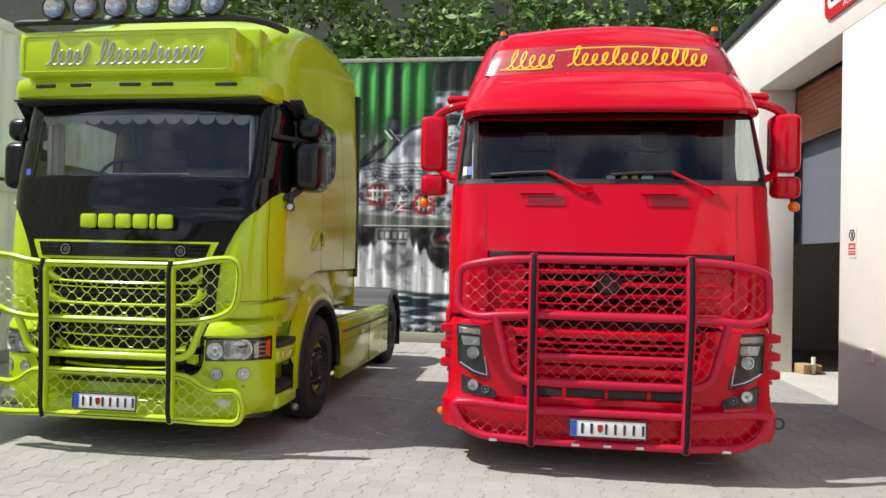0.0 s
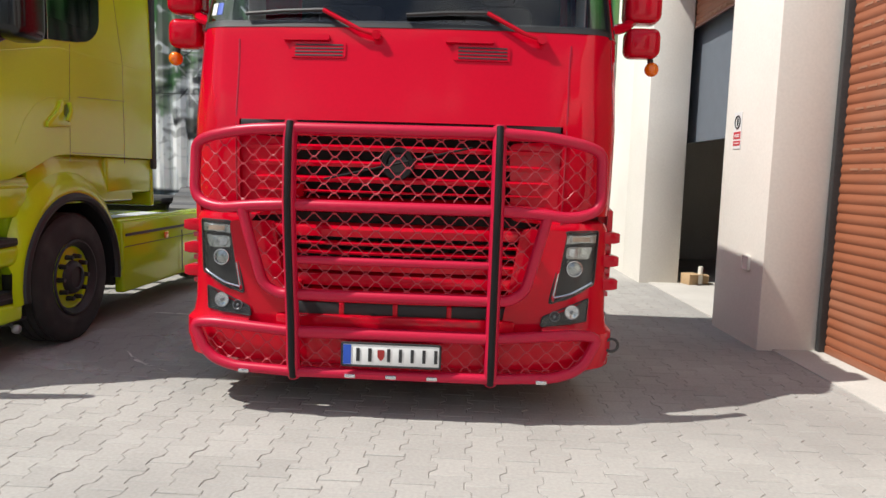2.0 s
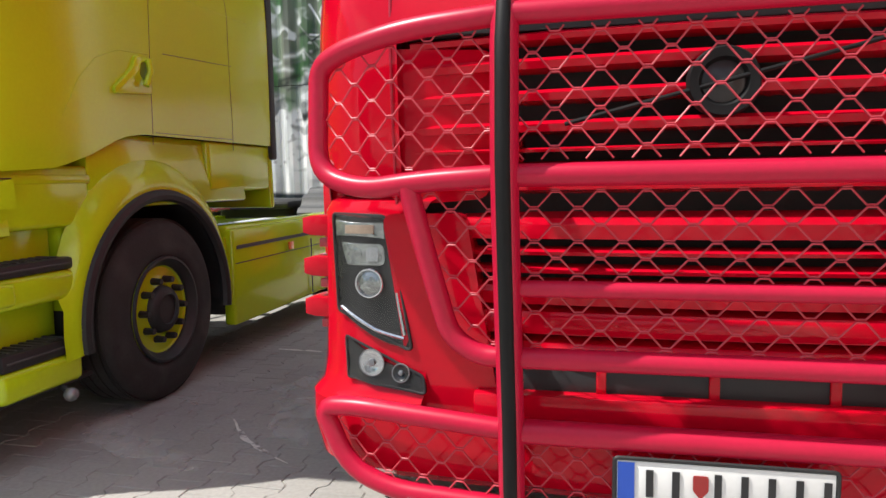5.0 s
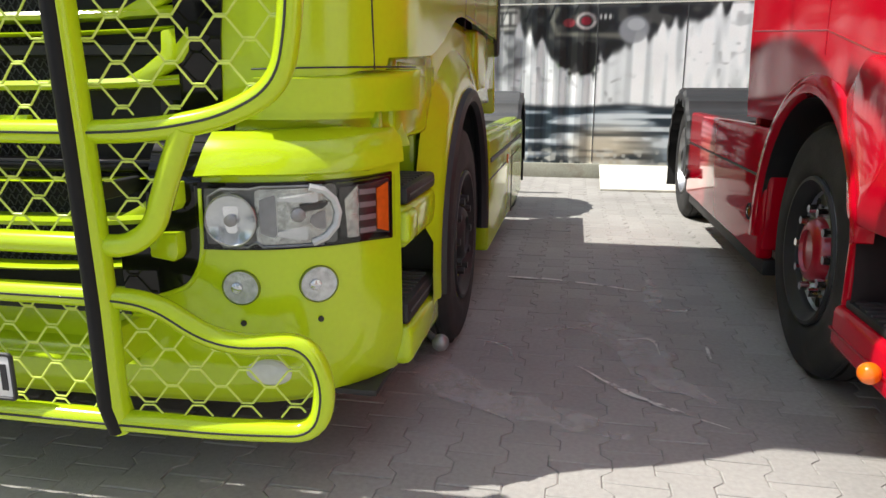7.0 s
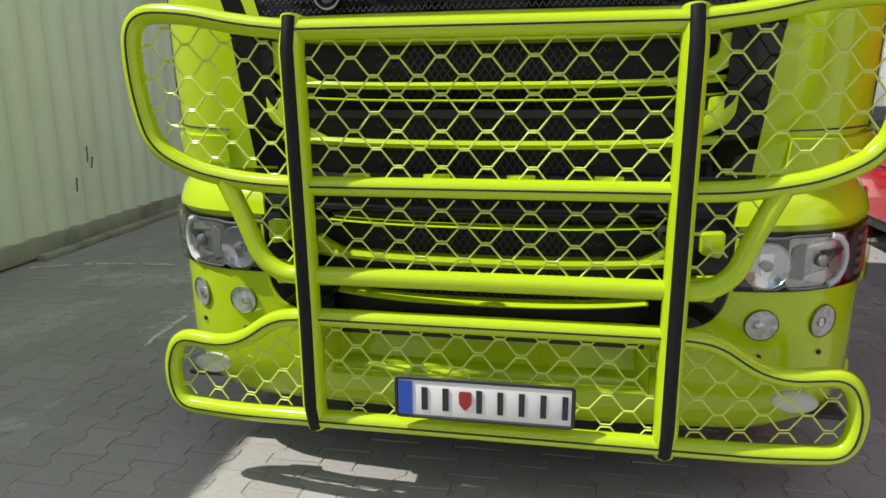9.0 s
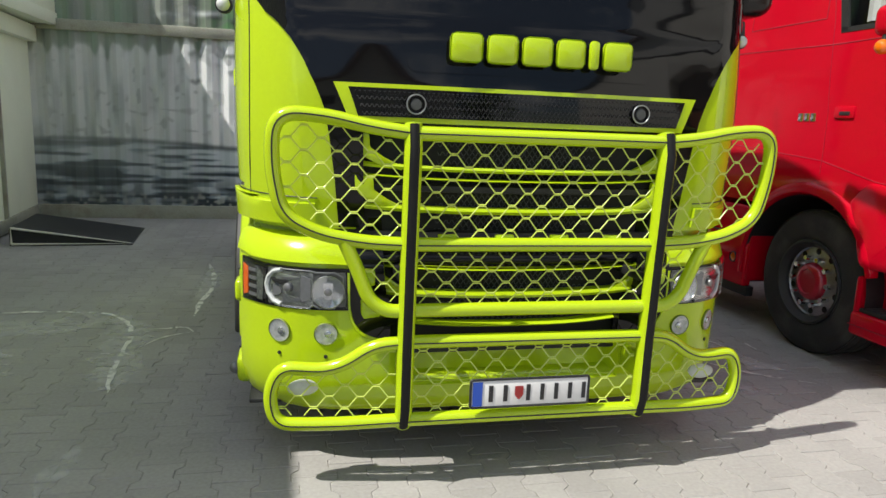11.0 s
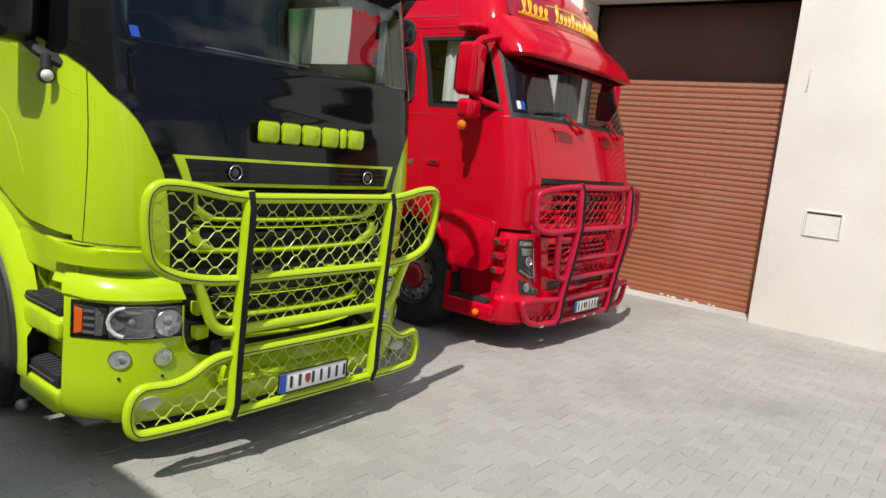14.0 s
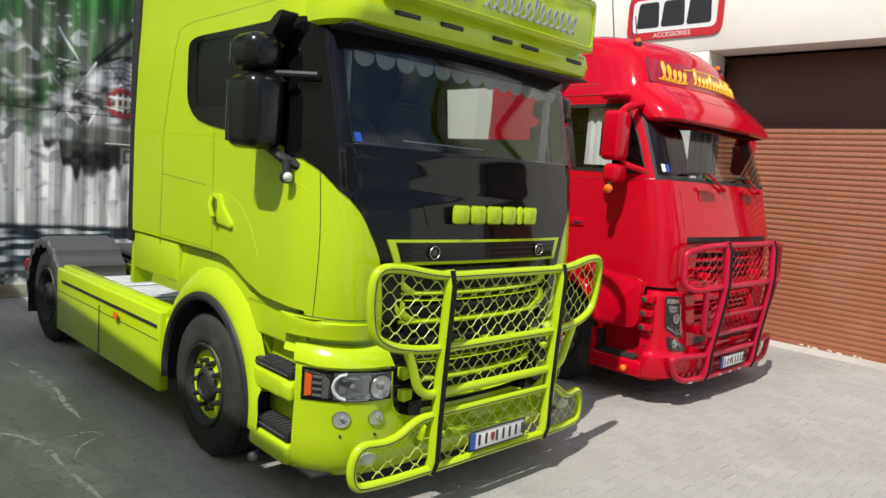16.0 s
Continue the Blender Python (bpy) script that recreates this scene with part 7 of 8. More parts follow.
    put(rect(-2.28, -2.03, 3.84, 4.20, 0.02), black, 0.97)
    put(rect(-2.20, -2.10, 3.95, 4.14, 0.02), (0.16, 0.18, 0.19), 0.7)
    # roof rack with box
    put(rect(-1.38, -0.62, 4.22, 4.64, 0.015), (0.30, 0.36, 0.40), 0.95)
    put(rect(-1.38, -0.62, 4.22, 4.64) * soft(n2 - 0.55, 0.04), (0.66, 0.70, 0.72), 0.8)
    put(rect(-1.38, -0.62, 4.22, 4.64) * soft(0.34 - n2, 0.04), black, 0.8)
    for zz in (4.12, 4.20, 4.30):
        stroke([(-1.58, zz), (-0.4, zz + 0.03)], 0.014, black)
    for xx in (-1.40, -1.12, -0.86):
        stroke([(xx, 4.05), (xx, 4.36)], 0.012, black)
    # grille band with lamps
    put(rect(-3.15, 0.7, 2.42, 2.96, 0.02), (0.045, 0.045, 0.05), 0.93)
    put(rect(-3.15, 0.7, 2.42, 2.96, 0.02) * soft(n3 - 0.62, 0.05), (0.30, 0.29, 0.28), 0.8)
    put(rect(-3.15, 0.7, 2.42, 2.96, 0.02) * soft(n2 - 0.70, 0.04), (0.62, 0.63, 0.64), 0.8)
    stroke([(-2.9, 2.83), (-1.0, 2.72), (0.4, 2.80)], 0.02, (0.38, 0.39, 0.38))
    stroke([(-1.30, 2.46), (-1.02, 2.86)], 0.03, (0.42, 0.45, 0.48))
    stroke([(-1.0, 2.45), (-0.80, 2.84)], 0.025, pale)
    for cx, cz in ((-2.42, 2.76), (-1.57, 2.59)):
        put(ell(cx, cz, 0.205, 0.215), (0.34, 0.035, 0.045), 0.97)
        put(ell(cx, cz, 0.15, 0.16), (0.05, 0.03, 0.03), 0.95)
        gr = soft(np.cos((x - cx) * 78) - 0.1, 0.2) * soft(0.13 - np.abs(z - cz)) + soft(0.012 - np.abs(np.abs(z - cz) - 0.055), 0.004)
        put(ell(cx, cz, 0.14, 0.15) * np.clip(gr, 0, 1), (0.66, 0.62, 0.55), 0.92)
    put(ell(-2.0, 2.52, 0.10, 0.07), (0.42, 0.04, 0.07), 0.9)
    put(ell(-1.93, 2.62, 0.12, 0.08) * (1 - ell(-1.93, 2.62, 0.08, 0.05)), (0.5, 0.5, 0.5), 0.9)
    put(ell(-0.62, 2.54, 0.26, 0.17), (0.60, 0.62, 0.64), 0.92)
    put(ell(-0.62, 2.54, 0.22, 0.14) * soft(np.cos((x + 0.62) * 60)), (0.16, 0.15, 0.15), 0.8)
    # loose struts, hoses and glints
    rg = random.Random(17)
    for k in range(100):
        ax, az = rg.uniform(-3.3, 0.5), rg.uniform(2.3, 3.9)
        if az > 3.3 and ax < -2.2:
            continue
        an, ln = rg.choice((0.05, -0.12, 0.5, 1.1, 2.2)) + rg.uniform(-0.15, 0.15), rg.uniform(0.15, 0.5)
        stroke([(ax, az), (ax + ln * math.cos(an), az + ln * math.sin(an))], rg.uniform(0.005, 0.013), rg.choice((black, black, (0.80, 0.82, 0.84), (0.80, 0.82, 0.84), (0.30, 0.31, 0.30))), 0.95, 0.003)
    # olive bumper plate
    plate = soft(np.interp(x, [-3.0, -2.6, -1.3, -0.45, 0.6], [2.42, 2.41, 2.33, 2.30, 2.38]) - z) * soft(z - 2.19) * soft(x + 3.0, 0.03) * soft(0.6 - x, 0.03)
    put(plate, (0.13, 0.135, 0.115), 0.97)
    put(plate * soft(n1 - 0.5, 0.05), (0.21, 0.22, 0.19), 0.6)
    stroke([(-2.62, 2.41), (-1.3, 2.33), (-0.45, 2.30)], 0.012, (0.48, 0.48, 0.42))
    # black underside with plate, pipe and badge
    low = np.interp(x, [-3.6, -2.87, -1.9, -1.48, -0.64, 0.3], [2.15, 1.83, 1.84, 1.77, 1.64, 1.75]) + 0.10 * (streak - 0.5)
    put(soft(2.185 - z) * soft(z - low + 0.25), (0.022, 0.023, 0.025), 0.97)
    put(soft(2.185 - z) * soft(z - low) * soft(n2 - 0.6, 0.05), (0.085, 0.085, 0.08), 0.8)
    put(rect(-2.43, -1.82, 1.89, 2.13, 0.008), (0.50, 0.50, 0.46), 0.97)
    put(rect(-2.41, -1.84, 1.91, 2.11, 0.008), (0.05, 0.05, 0.052), 0.97)
    for k in range(5):
        put(rect(-2.36 + k * 0.105 + (k > 1) * 0.03, -2.29 + k * 0.105 + (k > 1) * 0.03, 1.95, 2.07, 0.006), (0.55, 0.55, 0.52), 0.92)
    stroke([(-1.36, 2.12), (-1.42, 1.98), (-1.36, 1.83), (-0.55, 1.80)], 0.022, (0.15, 0.15, 0.13))
    put(ell(-1.02, 1.98, 0.115, 0.10) * (1 - ell(-1.02, 1.98, 0.085, 0.07)), (0.55, 0.50, 0.48), 0.9)
    put(ell(-1.02, 1.98, 0.06, 0.05), (0.30, 0.03, 0.05), 0.9)
    put(ell(-1.22, 1.96, 0.07, 0.05), (0.30, 0.05, 0.06), 0.8)
    put(rect(-0.86, -0.72, 2.0, 2.05, 0.006) * soft(np.cos((x + 0.8) * 120)), (0.6, 0.6, 0.6), 0.85)
    # white spray with ragged spikes
    edge = np.interp(x, [-6, -4.8, -4.3, -3.6, -2.95, -2.6, -2.2, -1.8, -1.45, -1.2, -0.95, -0.7, -0.3, 0.3, 1.2], [2.3, 2.4, 2.66, 2.3, 1.72, 1.86, 1.80, 1.84, 1.62, 1.36, 1.36, 1.62, 1.80, 2.0, 2.3]) + 0.30 * (streak - 0.5) + 0.08 * (n2 - 0.5)
    foam = soft(edge - z, 0.018)
    put(foam, (0.70, 0.72, 0.73), 0.97)
    put(foam * soft(streak - 0.58, 0.04), (0.90, 0.91, 0.91), 0.9)
    put(foam * soft(0.34 - streak, 0.04), (0.47, 0.49, 0.50), 0.8)
    put(foam * soft(value_noise(x + 0.13 * n1, z + 0.1 * n2, 0.075, 0.07, 31) - 0.80, 0.05) * soft(n1 - 0.4, 0.08), (0.26, 0.265, 0.27), 0.7)
    swirl = np.sqrt(((x + 2.02) / 0.36) ** 2 + ((z - 1.53) / 0.27) ** 2) + 0.5 * (n2 - 0.5)
    put(soft(1 - swirl, 0.06), (0.30, 0.31, 0.32), 0.85)
    put(soft(0.75 - swirl, 0.06) * soft(n2 - 0.35, 0.05), (0.10, 0.105, 0.11), 0.85)
    put(soft(1 - np.sqrt(((x + 1.07) / 0.24) ** 2 + ((z - 1.53) / 0.20) ** 2) + 0.6 * (n3 - 0.5), 0.06), (0.018, 0.016, 0.017), 0.95)
    put(ell(-0.46, 1.87, 0.17, 0.16), (0.26, 0.27, 0.29), 0.92)
    put(ell(-0.44, 1.93, 0.10, 0.07), (0.42, 0.43, 0.45), 0.8)
    drops = value_noise(x + 0.25 * n1 + 0.1 * z, z + 0.2 * n2 - 0.06 * x, 0.13, 0.12, 12)
    put(soft(drops - 0.74, 0.05) * rect(-4.7, -3.1, 1.75, 3.1, 0.15), (0.04, 0.042, 0.045), 0.92)
    put(soft(drops - 0.76, 0.03) * rect(-4.9, -2.7, 2.6, 3.9, 0.2), (0.75, 0.78, 0.78), 0.85)
    # far side: torn branches, loose gear and flung spray
    rg = random.Random(23)
    for k in range(64):
        ax, az = rg.uniform(-5.4, -3.0), rg.gauss(2.75, 0.28)
        an, ln = rg.uniform(-0.35, 0.35), rg.uniform(0.05, 0.30)
        shade = rg.choice((black, black, (0.05, 0.08, 0.05), (0.12, 0.13, 0.13), (0.30, 0.32, 0.31), (0.70, 0.72, 0.72)))
        mid_ = (ax + 0.5 * ln * math.cos(an), az + 0.5 * ln * math.sin(an) + rg.uniform(-0.04, 0.04))
        stroke([(ax, az), mid_, (ax + ln * math.cos(an), az + ln * math.sin(an))], rg.uniform(0.005, 0.035), shade, 0.8, 0.012)
    # water with ripples
    shore = 1.0 + 0.05 * (n1 - 0.5) + np.interp(x, [-6, -4.2, -3, -1, 2], [0.12, 0.07, 0.0, -0.05, 0.0])
    sea = soft(shore - z, 0.012)
    rip = value_noise(x, z, 0.40, 0.040, 8)
    put(sea, (0.24, 0.29, 0.33), 0.98)
    put(sea * soft(rip - 0.58, 0.025), (0.60, 0.65, 0.68), 0.9)
    put(sea * soft(0.40 - rip, 0.025), (0.025, 0.035, 0.045), 0.94)
    put(sea * soft(0.62 - z, 0.08) * soft(n2 - 0.45, 0.06), (0.06, 0.07, 0.075), 0.75)
    put(soft(0.028 - np.abs(shore - z - 0.01), 0.01), (0.03, 0.035, 0.04), 0.85)
    put(ell(-0.70, 0.42, 0.42, 0.26, 0.2) * soft(rip - 0.35, 0.1), (0.64, 0.55, 0.40), 0.75)
    put(soft(0.40 - z, 0.02) * soft(n3 - 0.62, 0.04), (0.5, 0.5, 0.46), 0.7)
    col[:] = np.clip((col - 0.16) * 1.22 + 0.16, 0.004, 0.92)
    # the far end turns pale grey-green above and dark grey below
    put(soft(-4.9 - x, 0.25) * soft(z - 0.75, 0.15), (0.40, 0.43, 0.40), 0.55)
    put(soft(-4.9 - x, 0.25) * soft(0.75 - z, 0.15), (0.10, 0.115, 0.12), 0.5)
    return col


def printed_material():
    m = material("printed_vinyl", (1, 1, 1), 0.5, vary=0.06, scale=3, dirt=(0.35, 0.33, 0.3), dirt_amount=0.12)
    n, l = m.node_tree.nodes, m.node_tree.links
    at = n.new("ShaderNodeAttribute")
    at.attribute_name = "print"
    b = n["Principled BSDF"]
    old = b.inputs["Base Color"].links[0].from_socket
    mx = n.new("ShaderNodeMix")
    mx.data_type, mx.blend_type = "RGBA", "MULTIPLY"
    mx.inputs[0].default_value = 1.0
    l.new(at.outputs["Color"], mx.inputs[6])
    l.new(old, mx.inputs[7])
    l.new(mx.outputs[2], b.inputs["Base Color"])
    return m


PRINT = printed_material()


def trapezoid(t):
    t = t % 1.0
    return np.where(t < 0.26, 0.0, np.where(t < 0.5, (t - 0.26) / 0.24, np.where(t < 0.76, 1.0, 1 - (t - 0.76) / 0.24)))


def printed_wall(parent, x0, x1, z0, z1, y, flat_from, name):
    xs = np.arange(x0, x1 + 1e-6, 0.0139)
    zs = np.linspace(z0, z1, int((z1 - z0) / 0.0135) + 1)
    X, Z = np.meshgrid(xs, zs)
    Y = y + np.where(X < flat_from, 0.036 * trapezoid(X / 0.278), 0.0)
    nx, nz = len(xs), len(zs)
    verts = np.stack([X, Y, Z], -1).reshape(-1, 3)
    idx = np.arange(nx * nz).reshape(nz, nx)
    faces = np.stack([idx[:-1, :-1], idx[:-1, 1:], idx[1:, 1:], idx[1:, :-1]], -1).reshape(-1, 4)
    me = mesh_from(name, verts.tolist(), faces.tolist(), PRINT)
    c = np.ones((nx * nz, 4), dtype=np.float32)
    c[:, :3] = mural_colour(X, Z).reshape(-1, 3)
    at = me.color_attributes.new("print", "FLOAT_COLOR", "POINT")
    at.data.foreach_set("color", c.ravel())
    ob = new(name, me)
    ob.parent = parent
    return ob


MX0, MX1 = -8.2, 3.5
mc = thing("mural_container", "shipping container printed with a vehicle splashing through water", "container", (-0.08, 0, -0.06))
mc.scale = (1.054, 1, 1.03)
printed_wall(mc, MX0, MX1, 0.24, 2.56, CY, -0.88, "printed_side")
part("bottom_rail", box((MX0, CY - 0.03, 0.03), (MX1, CY + 0.06, 0.24), 0.008), RUST_RAIL, mc, "weathered steel bottom rail")
part("body", box((MX0, CY + 0.06, 0.05), (MX1, CY + 2.4, 2.56), 0.01), DARK_STEEL, mc)
part("print_seam", box((-2.65, CY - 0.006, 2.175), (1.2, CY + 0.0, 2.192)), BOARD, mc, "pale seam of the printed sheet")
for xx in (-0.88, 0.14):
    part("door_gap", box((xx - 0.006, CY - 0.004, 0.26), (xx + 0.006, CY + 0.004, 2.17)), GREY_PLASTIC, mc)
for xx in (MX0 + 0.1, -2.4, 3.3):
    part("foot_block", box((xx - 0.1, CY, -0.05), (xx + 0.1, CY + 0.3, 0.05)), CONCRETE, mc)
mu = thing("mural_container", "upper shipping container printed with green forest", "container", (-0.08, 0, -0.06))
mu.scale = (1.054, 1, 1.03)
printed_wall(mu, MX0, MX1, 2.57, 5.22, CY + 0.004, 9.0, "printed_side")
part("body", box((MX0, CY + 0.06, 2.56), (MX1, CY + 2.4, 5.24), 0.01), DARK_STEEL, mu)
part("top_rail", box((MX0, CY - 0.012, 5.20), (MX1, CY + 0.06, 5.28), 0.01), RUST_RAIL, mu, "grey steel top rail")
part("middle_rail", box((MX0, CY - 0.02, 2.52), (-4.35, CY + 0.05, 2.66), 0.01), RUST_RAIL, mu, "weathered steel rail")

# ---- pale containers along the west side ----
CT = 4.2


def west_container(z0, h, label, base):
    t = thing("pale_container", label, "container", (-6.93 if base else -6.97, 8.0, 0), CT if base else 0)
    ya, yb, yc = -6.3, 3.95, 6.2
    ys = np.arange(ya + 0.12, yb + 1e-6, 0.0232)
    zs = [z0 + 0.17, z0 + 0.19, z0 + h - 0.16, z0 + h - 0.13]
    rows = []
    for k, z in enumerate(zs):
        f = 0 if k in (0, 3) else 1
        rows.append([(-0.042 + f * 0.0 + float(0.036 * trapezoid(y / 0.278)), y, z) for y in ys])
    part("corrugated_side", grid_mesh(rows), OLD_WHITE, t, "pale green corrugated steel", sharp=20)
    part("bottom_rail", box((-0.08, ya, z0 + 0.02), (0.012, yc, z0 + 0.18), 0.008), RUST_RAIL if base else OLD_WHITE, t, "weathered bottom rail")
    part("top_rail", box((-0.08, ya, z0 + h - 0.14), (0.012, yc, z0 + h), 0.008), OLD_WHITE, t)
    part("corner_post", box((-0.12, ya, z0 + 0.18), (0.014, ya + 0.14, z0 + h - 0.14), 0.01), OLD_WHITE, t)
    part("frame_post", box((-0.1, yb - 0.02, z0 + 0.18), (0.006, yb + 0.03, z0 + h - 0.14), 0.006), RUST_RAIL, t)
    part("flat_door", box((-0.06, yb + 0.03, z0 + 0.18), (-0.006, yc - 0.06, z0 + h - 0.14), 0.006), OLD_WHITE, t, "flat pale steel door")
    part("corner_post", box((-0.1, yc - 0.06, z0 + 0.18), (0.01, yc, z0 + h - 0.14), 0.006), OLD_WHITE, t)
    part("body", box((-2.4, ya + 0.02, z0 + 0.03), (-0.09, yc - 0.01, z0 + h - 0.01), 0.01), OLD_WHITE, t)
    if base:
        part("lock_bar", rod((0.02, yc - 0.16, z0 + 0.3), (0.02, yc - 0.16, z0 + h - 0.3), 0.014), OLD_WHITE, t)
        part("lock_handle", box((0.01, yc - 0.30, 1.18), (0.04, yc - 0.14, 1.22), 0.006), DARK_STEEL, t)
        part("lintel_beam", box((-0.05, 2.2, z0 + h - 0.19), (0.10, yc, z0 + h + 0.02), 0.012), OLD_WHITE, t, "pale ledge beam")
        for (sy, sz, dy, dz_) in ((1.15, 0.72, 0.01, 0.14), (1.2, 0.66, 0.03, 0.10), (0.95, 0.48, 0.015, 0.12), (2.4, 0.9, 0.05, 0.02)):
            part("scuff", tube([(-0.005, sy, sz), (-0.004, sy + dy * 0.4, sz + dz_ * 0.5), (-0.005, sy + dy, sz + dz_)], 0.006, n=5), INK, t, "dark scuff mark")
        part("kerb_plank", box((0.01, 0.3, 0.0), (0.10, 2.6, 0.05), 0.01), RUST_RAIL, t, "old plank on the ground")
    return t


west_container(0.0, 2.55, "pale green corrugated shipping container with stained rail", True)
west_container(2.57, 2.2, "upper pale green corrugated shipping container", False)

# dark ramp plate with pale steel edge
rp = thing("loading_ramp", "black ramp plate with pale steel edges", "ramp", (-6.35, 11.75, 0.0), CT)
bm = prism([(-0.62, 0.0), (0.62, 0.0), (0.62, 0.012), (-0.62, 0.20)], 1.15, Matrix.Translation((0, -0.6, 0)))
part("plate", bm, BLACK_PLASTIC, rp)
part("edge_bar", tube([(-0.60, -0.62, 0.02), (-0.60, -0.62, 0.20), (0.62, -0.62, 0.02), (-0.60, -0.62, 0.02)], 0.014, n=6), BOARD, rp)
bd = thing("ramp_board", "pale flat board lying against the container", "board", (-0.42, CY - 0.75, 0.0))
part("board", box((-0.5, -0.42, 0.0), (0.66, 0.42, 0.03), 0.006, m=Matrix.Translation((0, 0, 0.005)) @ Matrix.Rotation(radians(13), 4, "X") @ Matrix.Translation((0, 0.0, 0.092))), BOARD, bd)
part("prop", box((-0.4, 0.25, 0.0), (0.5, 0.38, 0.145), 0.01), RUST_RAIL, bd)

# ---- small things on the workshop ----
SX = WX - 0.002
sg = thing("wall_sign", "white rounded wall sign with red border and black blocks", "sign", (SX, 8.24, 4.795))
on_site(sg)
RYZ = Matrix(((0, 1, 0, 0), (-1, 0, 0, 0), (0, 0, 1, 0), (0, 0, 0, 1)))


def sign_plate(w, h, r, d0, d1):
    return prism(fillet([(-w / 2, -h / 2), (w / 2, -h / 2), (w / 2, h / 2), (-w / 2, h / 2)], r, 6), d1 - d0, RYZ @ Matrix.Translation((0, -d1, 0)))


SIGN_RED = material("sign_red", (0.55, 0.02, 0.03), 0.4, vary=0.05)
part("board", sign_plate(1.56, 0.70, 0.17, 0.0, 0.03), SIGN_RED, sg)
part("white_field", sign_plate(1.38, 0.50, 0.10, 0.03, 0.033), WHITE, sg).location = (0, 0, 0.015)
for k in range(3):
    part("black_block", prism(fillet([(-0.195, -0.19), (0.195, -0.19), (0.165, 0.20), (-0.165, 0.20)], 0.05, 4), 0.004, RYZ @ Matrix.Translation((-0.42 + 0.42 * k, -0.037, 0.02))), INK, sg, "plain black block")
txt = bpy.data.curves.new("word", "FONT")
txt.body, txt.size, txt.align_x, txt.align_y = "ACCESSORIES", 0.10, "CENTER", "CENTER"
tmp = bpy.data.objects.new("word", txt)
tme = bpy.data.meshes.new_from_object(tmp)
bpy.data.objects.remove(tmp)
tme.materials.append(WHITE)
wd = new("word", tme)
wd.parent = sg
wd.matrix_basis = Matrix.Translation((-0.0335, 0.0, -0.292)) @ Matrix(((0, 0, -1, 0), (-1, 0, 0, 0), (0, 1, 0, 0), (0, 0, 0, 1)))
ns = thing("warning_sign", "small white and red no-phone notice", "sign", (SX, 8.33, 1.86))
on_site(ns)
part("panel", sign_plate(0.17, 0.33, 0.008, 0.0, 0.004), WHITE, ns)
part("red_ring", tube([(-0.006, 0.055 * math.cos(a), 0.075 + 0.055 * math.sin(a)) for a in spread(0, 2 * math.pi, 24)[:-1]], 0.007, True, n=6), INK, ns)
part("symbol", sign_plate(0.035, 0.07, 0.01, 0.004, 0.006), INK, ns).location = (0, 0, 0.075)
part("red_block", sign_plate(0.15, 0.065, 0.004, 0.004, 0.006), SIGN_RED, ns).location = (0, 0, -0.045)
part("red_block", sign_plate(0.15, 0.045, 0.004, 0.004, 0.006), SIGN_RED, ns).location = (0, 0, -0.115)
for z in (-0.04, -0.055, -0.115):
    part("text_bar", sign_plate(0.11, 0.008, 0.001, 0.006, 0.0075), WHITE, ns).location = (0, 0, z)
jb = thing("socket_box", "small square outdoor socket in the wall", "socket", (SX, 7.92, 0.70))
on_site(jb)
part("cover", sign_plate(0.13, 0.13, 0.02, 0.0, 0.02), RENDER_WALL, jb)
part("rim", tube([(-0.022, a, b) for a, b in fillet([(-0.055, -0.055), (0.055, -0.055), (0.055, 0.055), (-0.055, 0.055)], 0.015, 3)], 0.006, True, n=6), BOARD, jb)
sl = thing("wall_vent", "recessed letter slot with pale steel frame", "wall box", (SX, 4.01, 1.385))
on_site(sl)
part("frame", tube([(-0.006, a, b) for a, b in fillet([(-0.20, -0.15), (0.20, -0.15), (0.20, 0.15), (-0.20, 0.15)], 0.01, 2)], 0.012, True, n=6), BOARD, sl)
part("recess", sign_plate(0.38, 0.28, 0.004, 0.0, 0.003), GREY_PLASTIC, sl)
part("flap", sign_plate(0.37, 0.252, 0.004, 0.003, 0.012), BOARD, sl).location = (0, 0, -0.012)
hk = thing("wall_hook", "small grey wire hook on the wall", "hook", (SX, 4.43, 3.12))
on_site(hk)
part("wire", tube(fillet([(0, 0, 0.12), (-0.05, 0.0, 0.12), (-0.05, 0.0, -0.08), (-0.02, 0.03, -0.11)], 0.03, 4, False), 0.005, n=6), ALU, hk)
for (bx, by, bz, w_, rot) in ((4.34, 11.26, 0.012, 0.19, 20), (4.51, 11.33, 0.012, 0.16, -15)):
    cb = thing("cardboard_box", "small worn cardboard box on the bay floor", "box", (bx, by, bz), rot)
    part("carton", box((-w_ / 2, -w_ / 2, 0), (w_ / 2, w_ / 2, w_ * 0.75), 0.004), CARD, cb)
    part("flap", box((-w_ / 2, -w_ / 2 - 0.06, w_ * 0.74), (w_ / 2, -w_ / 2 + 0.01, w_ * 0.75 + 0.003)), CARD, cb)
cup = thing("plastic_bottle", "small pale bottle beside the boxes", "bottle", (4.44, 11.20, 0.16))
part("bottle", rod((0, 0, -0.148), (0, 0, 0.1), 0.035, r2=0.03), BOARD, cup)
# shelving and clutter deep in the open bay
shf = thing("storage_rack", "dark metal storage rack in the open bay", "rack", (6.2, 10.3, 0.012))
on_site(shf)
for k in range(3):
    part("shelf", box((-0.25, -0.9, 0.3 + 0.6 * k), (0.25, 0.9, 0.34 + 0.6 * k), 0.005), DARK_STEEL, shf)
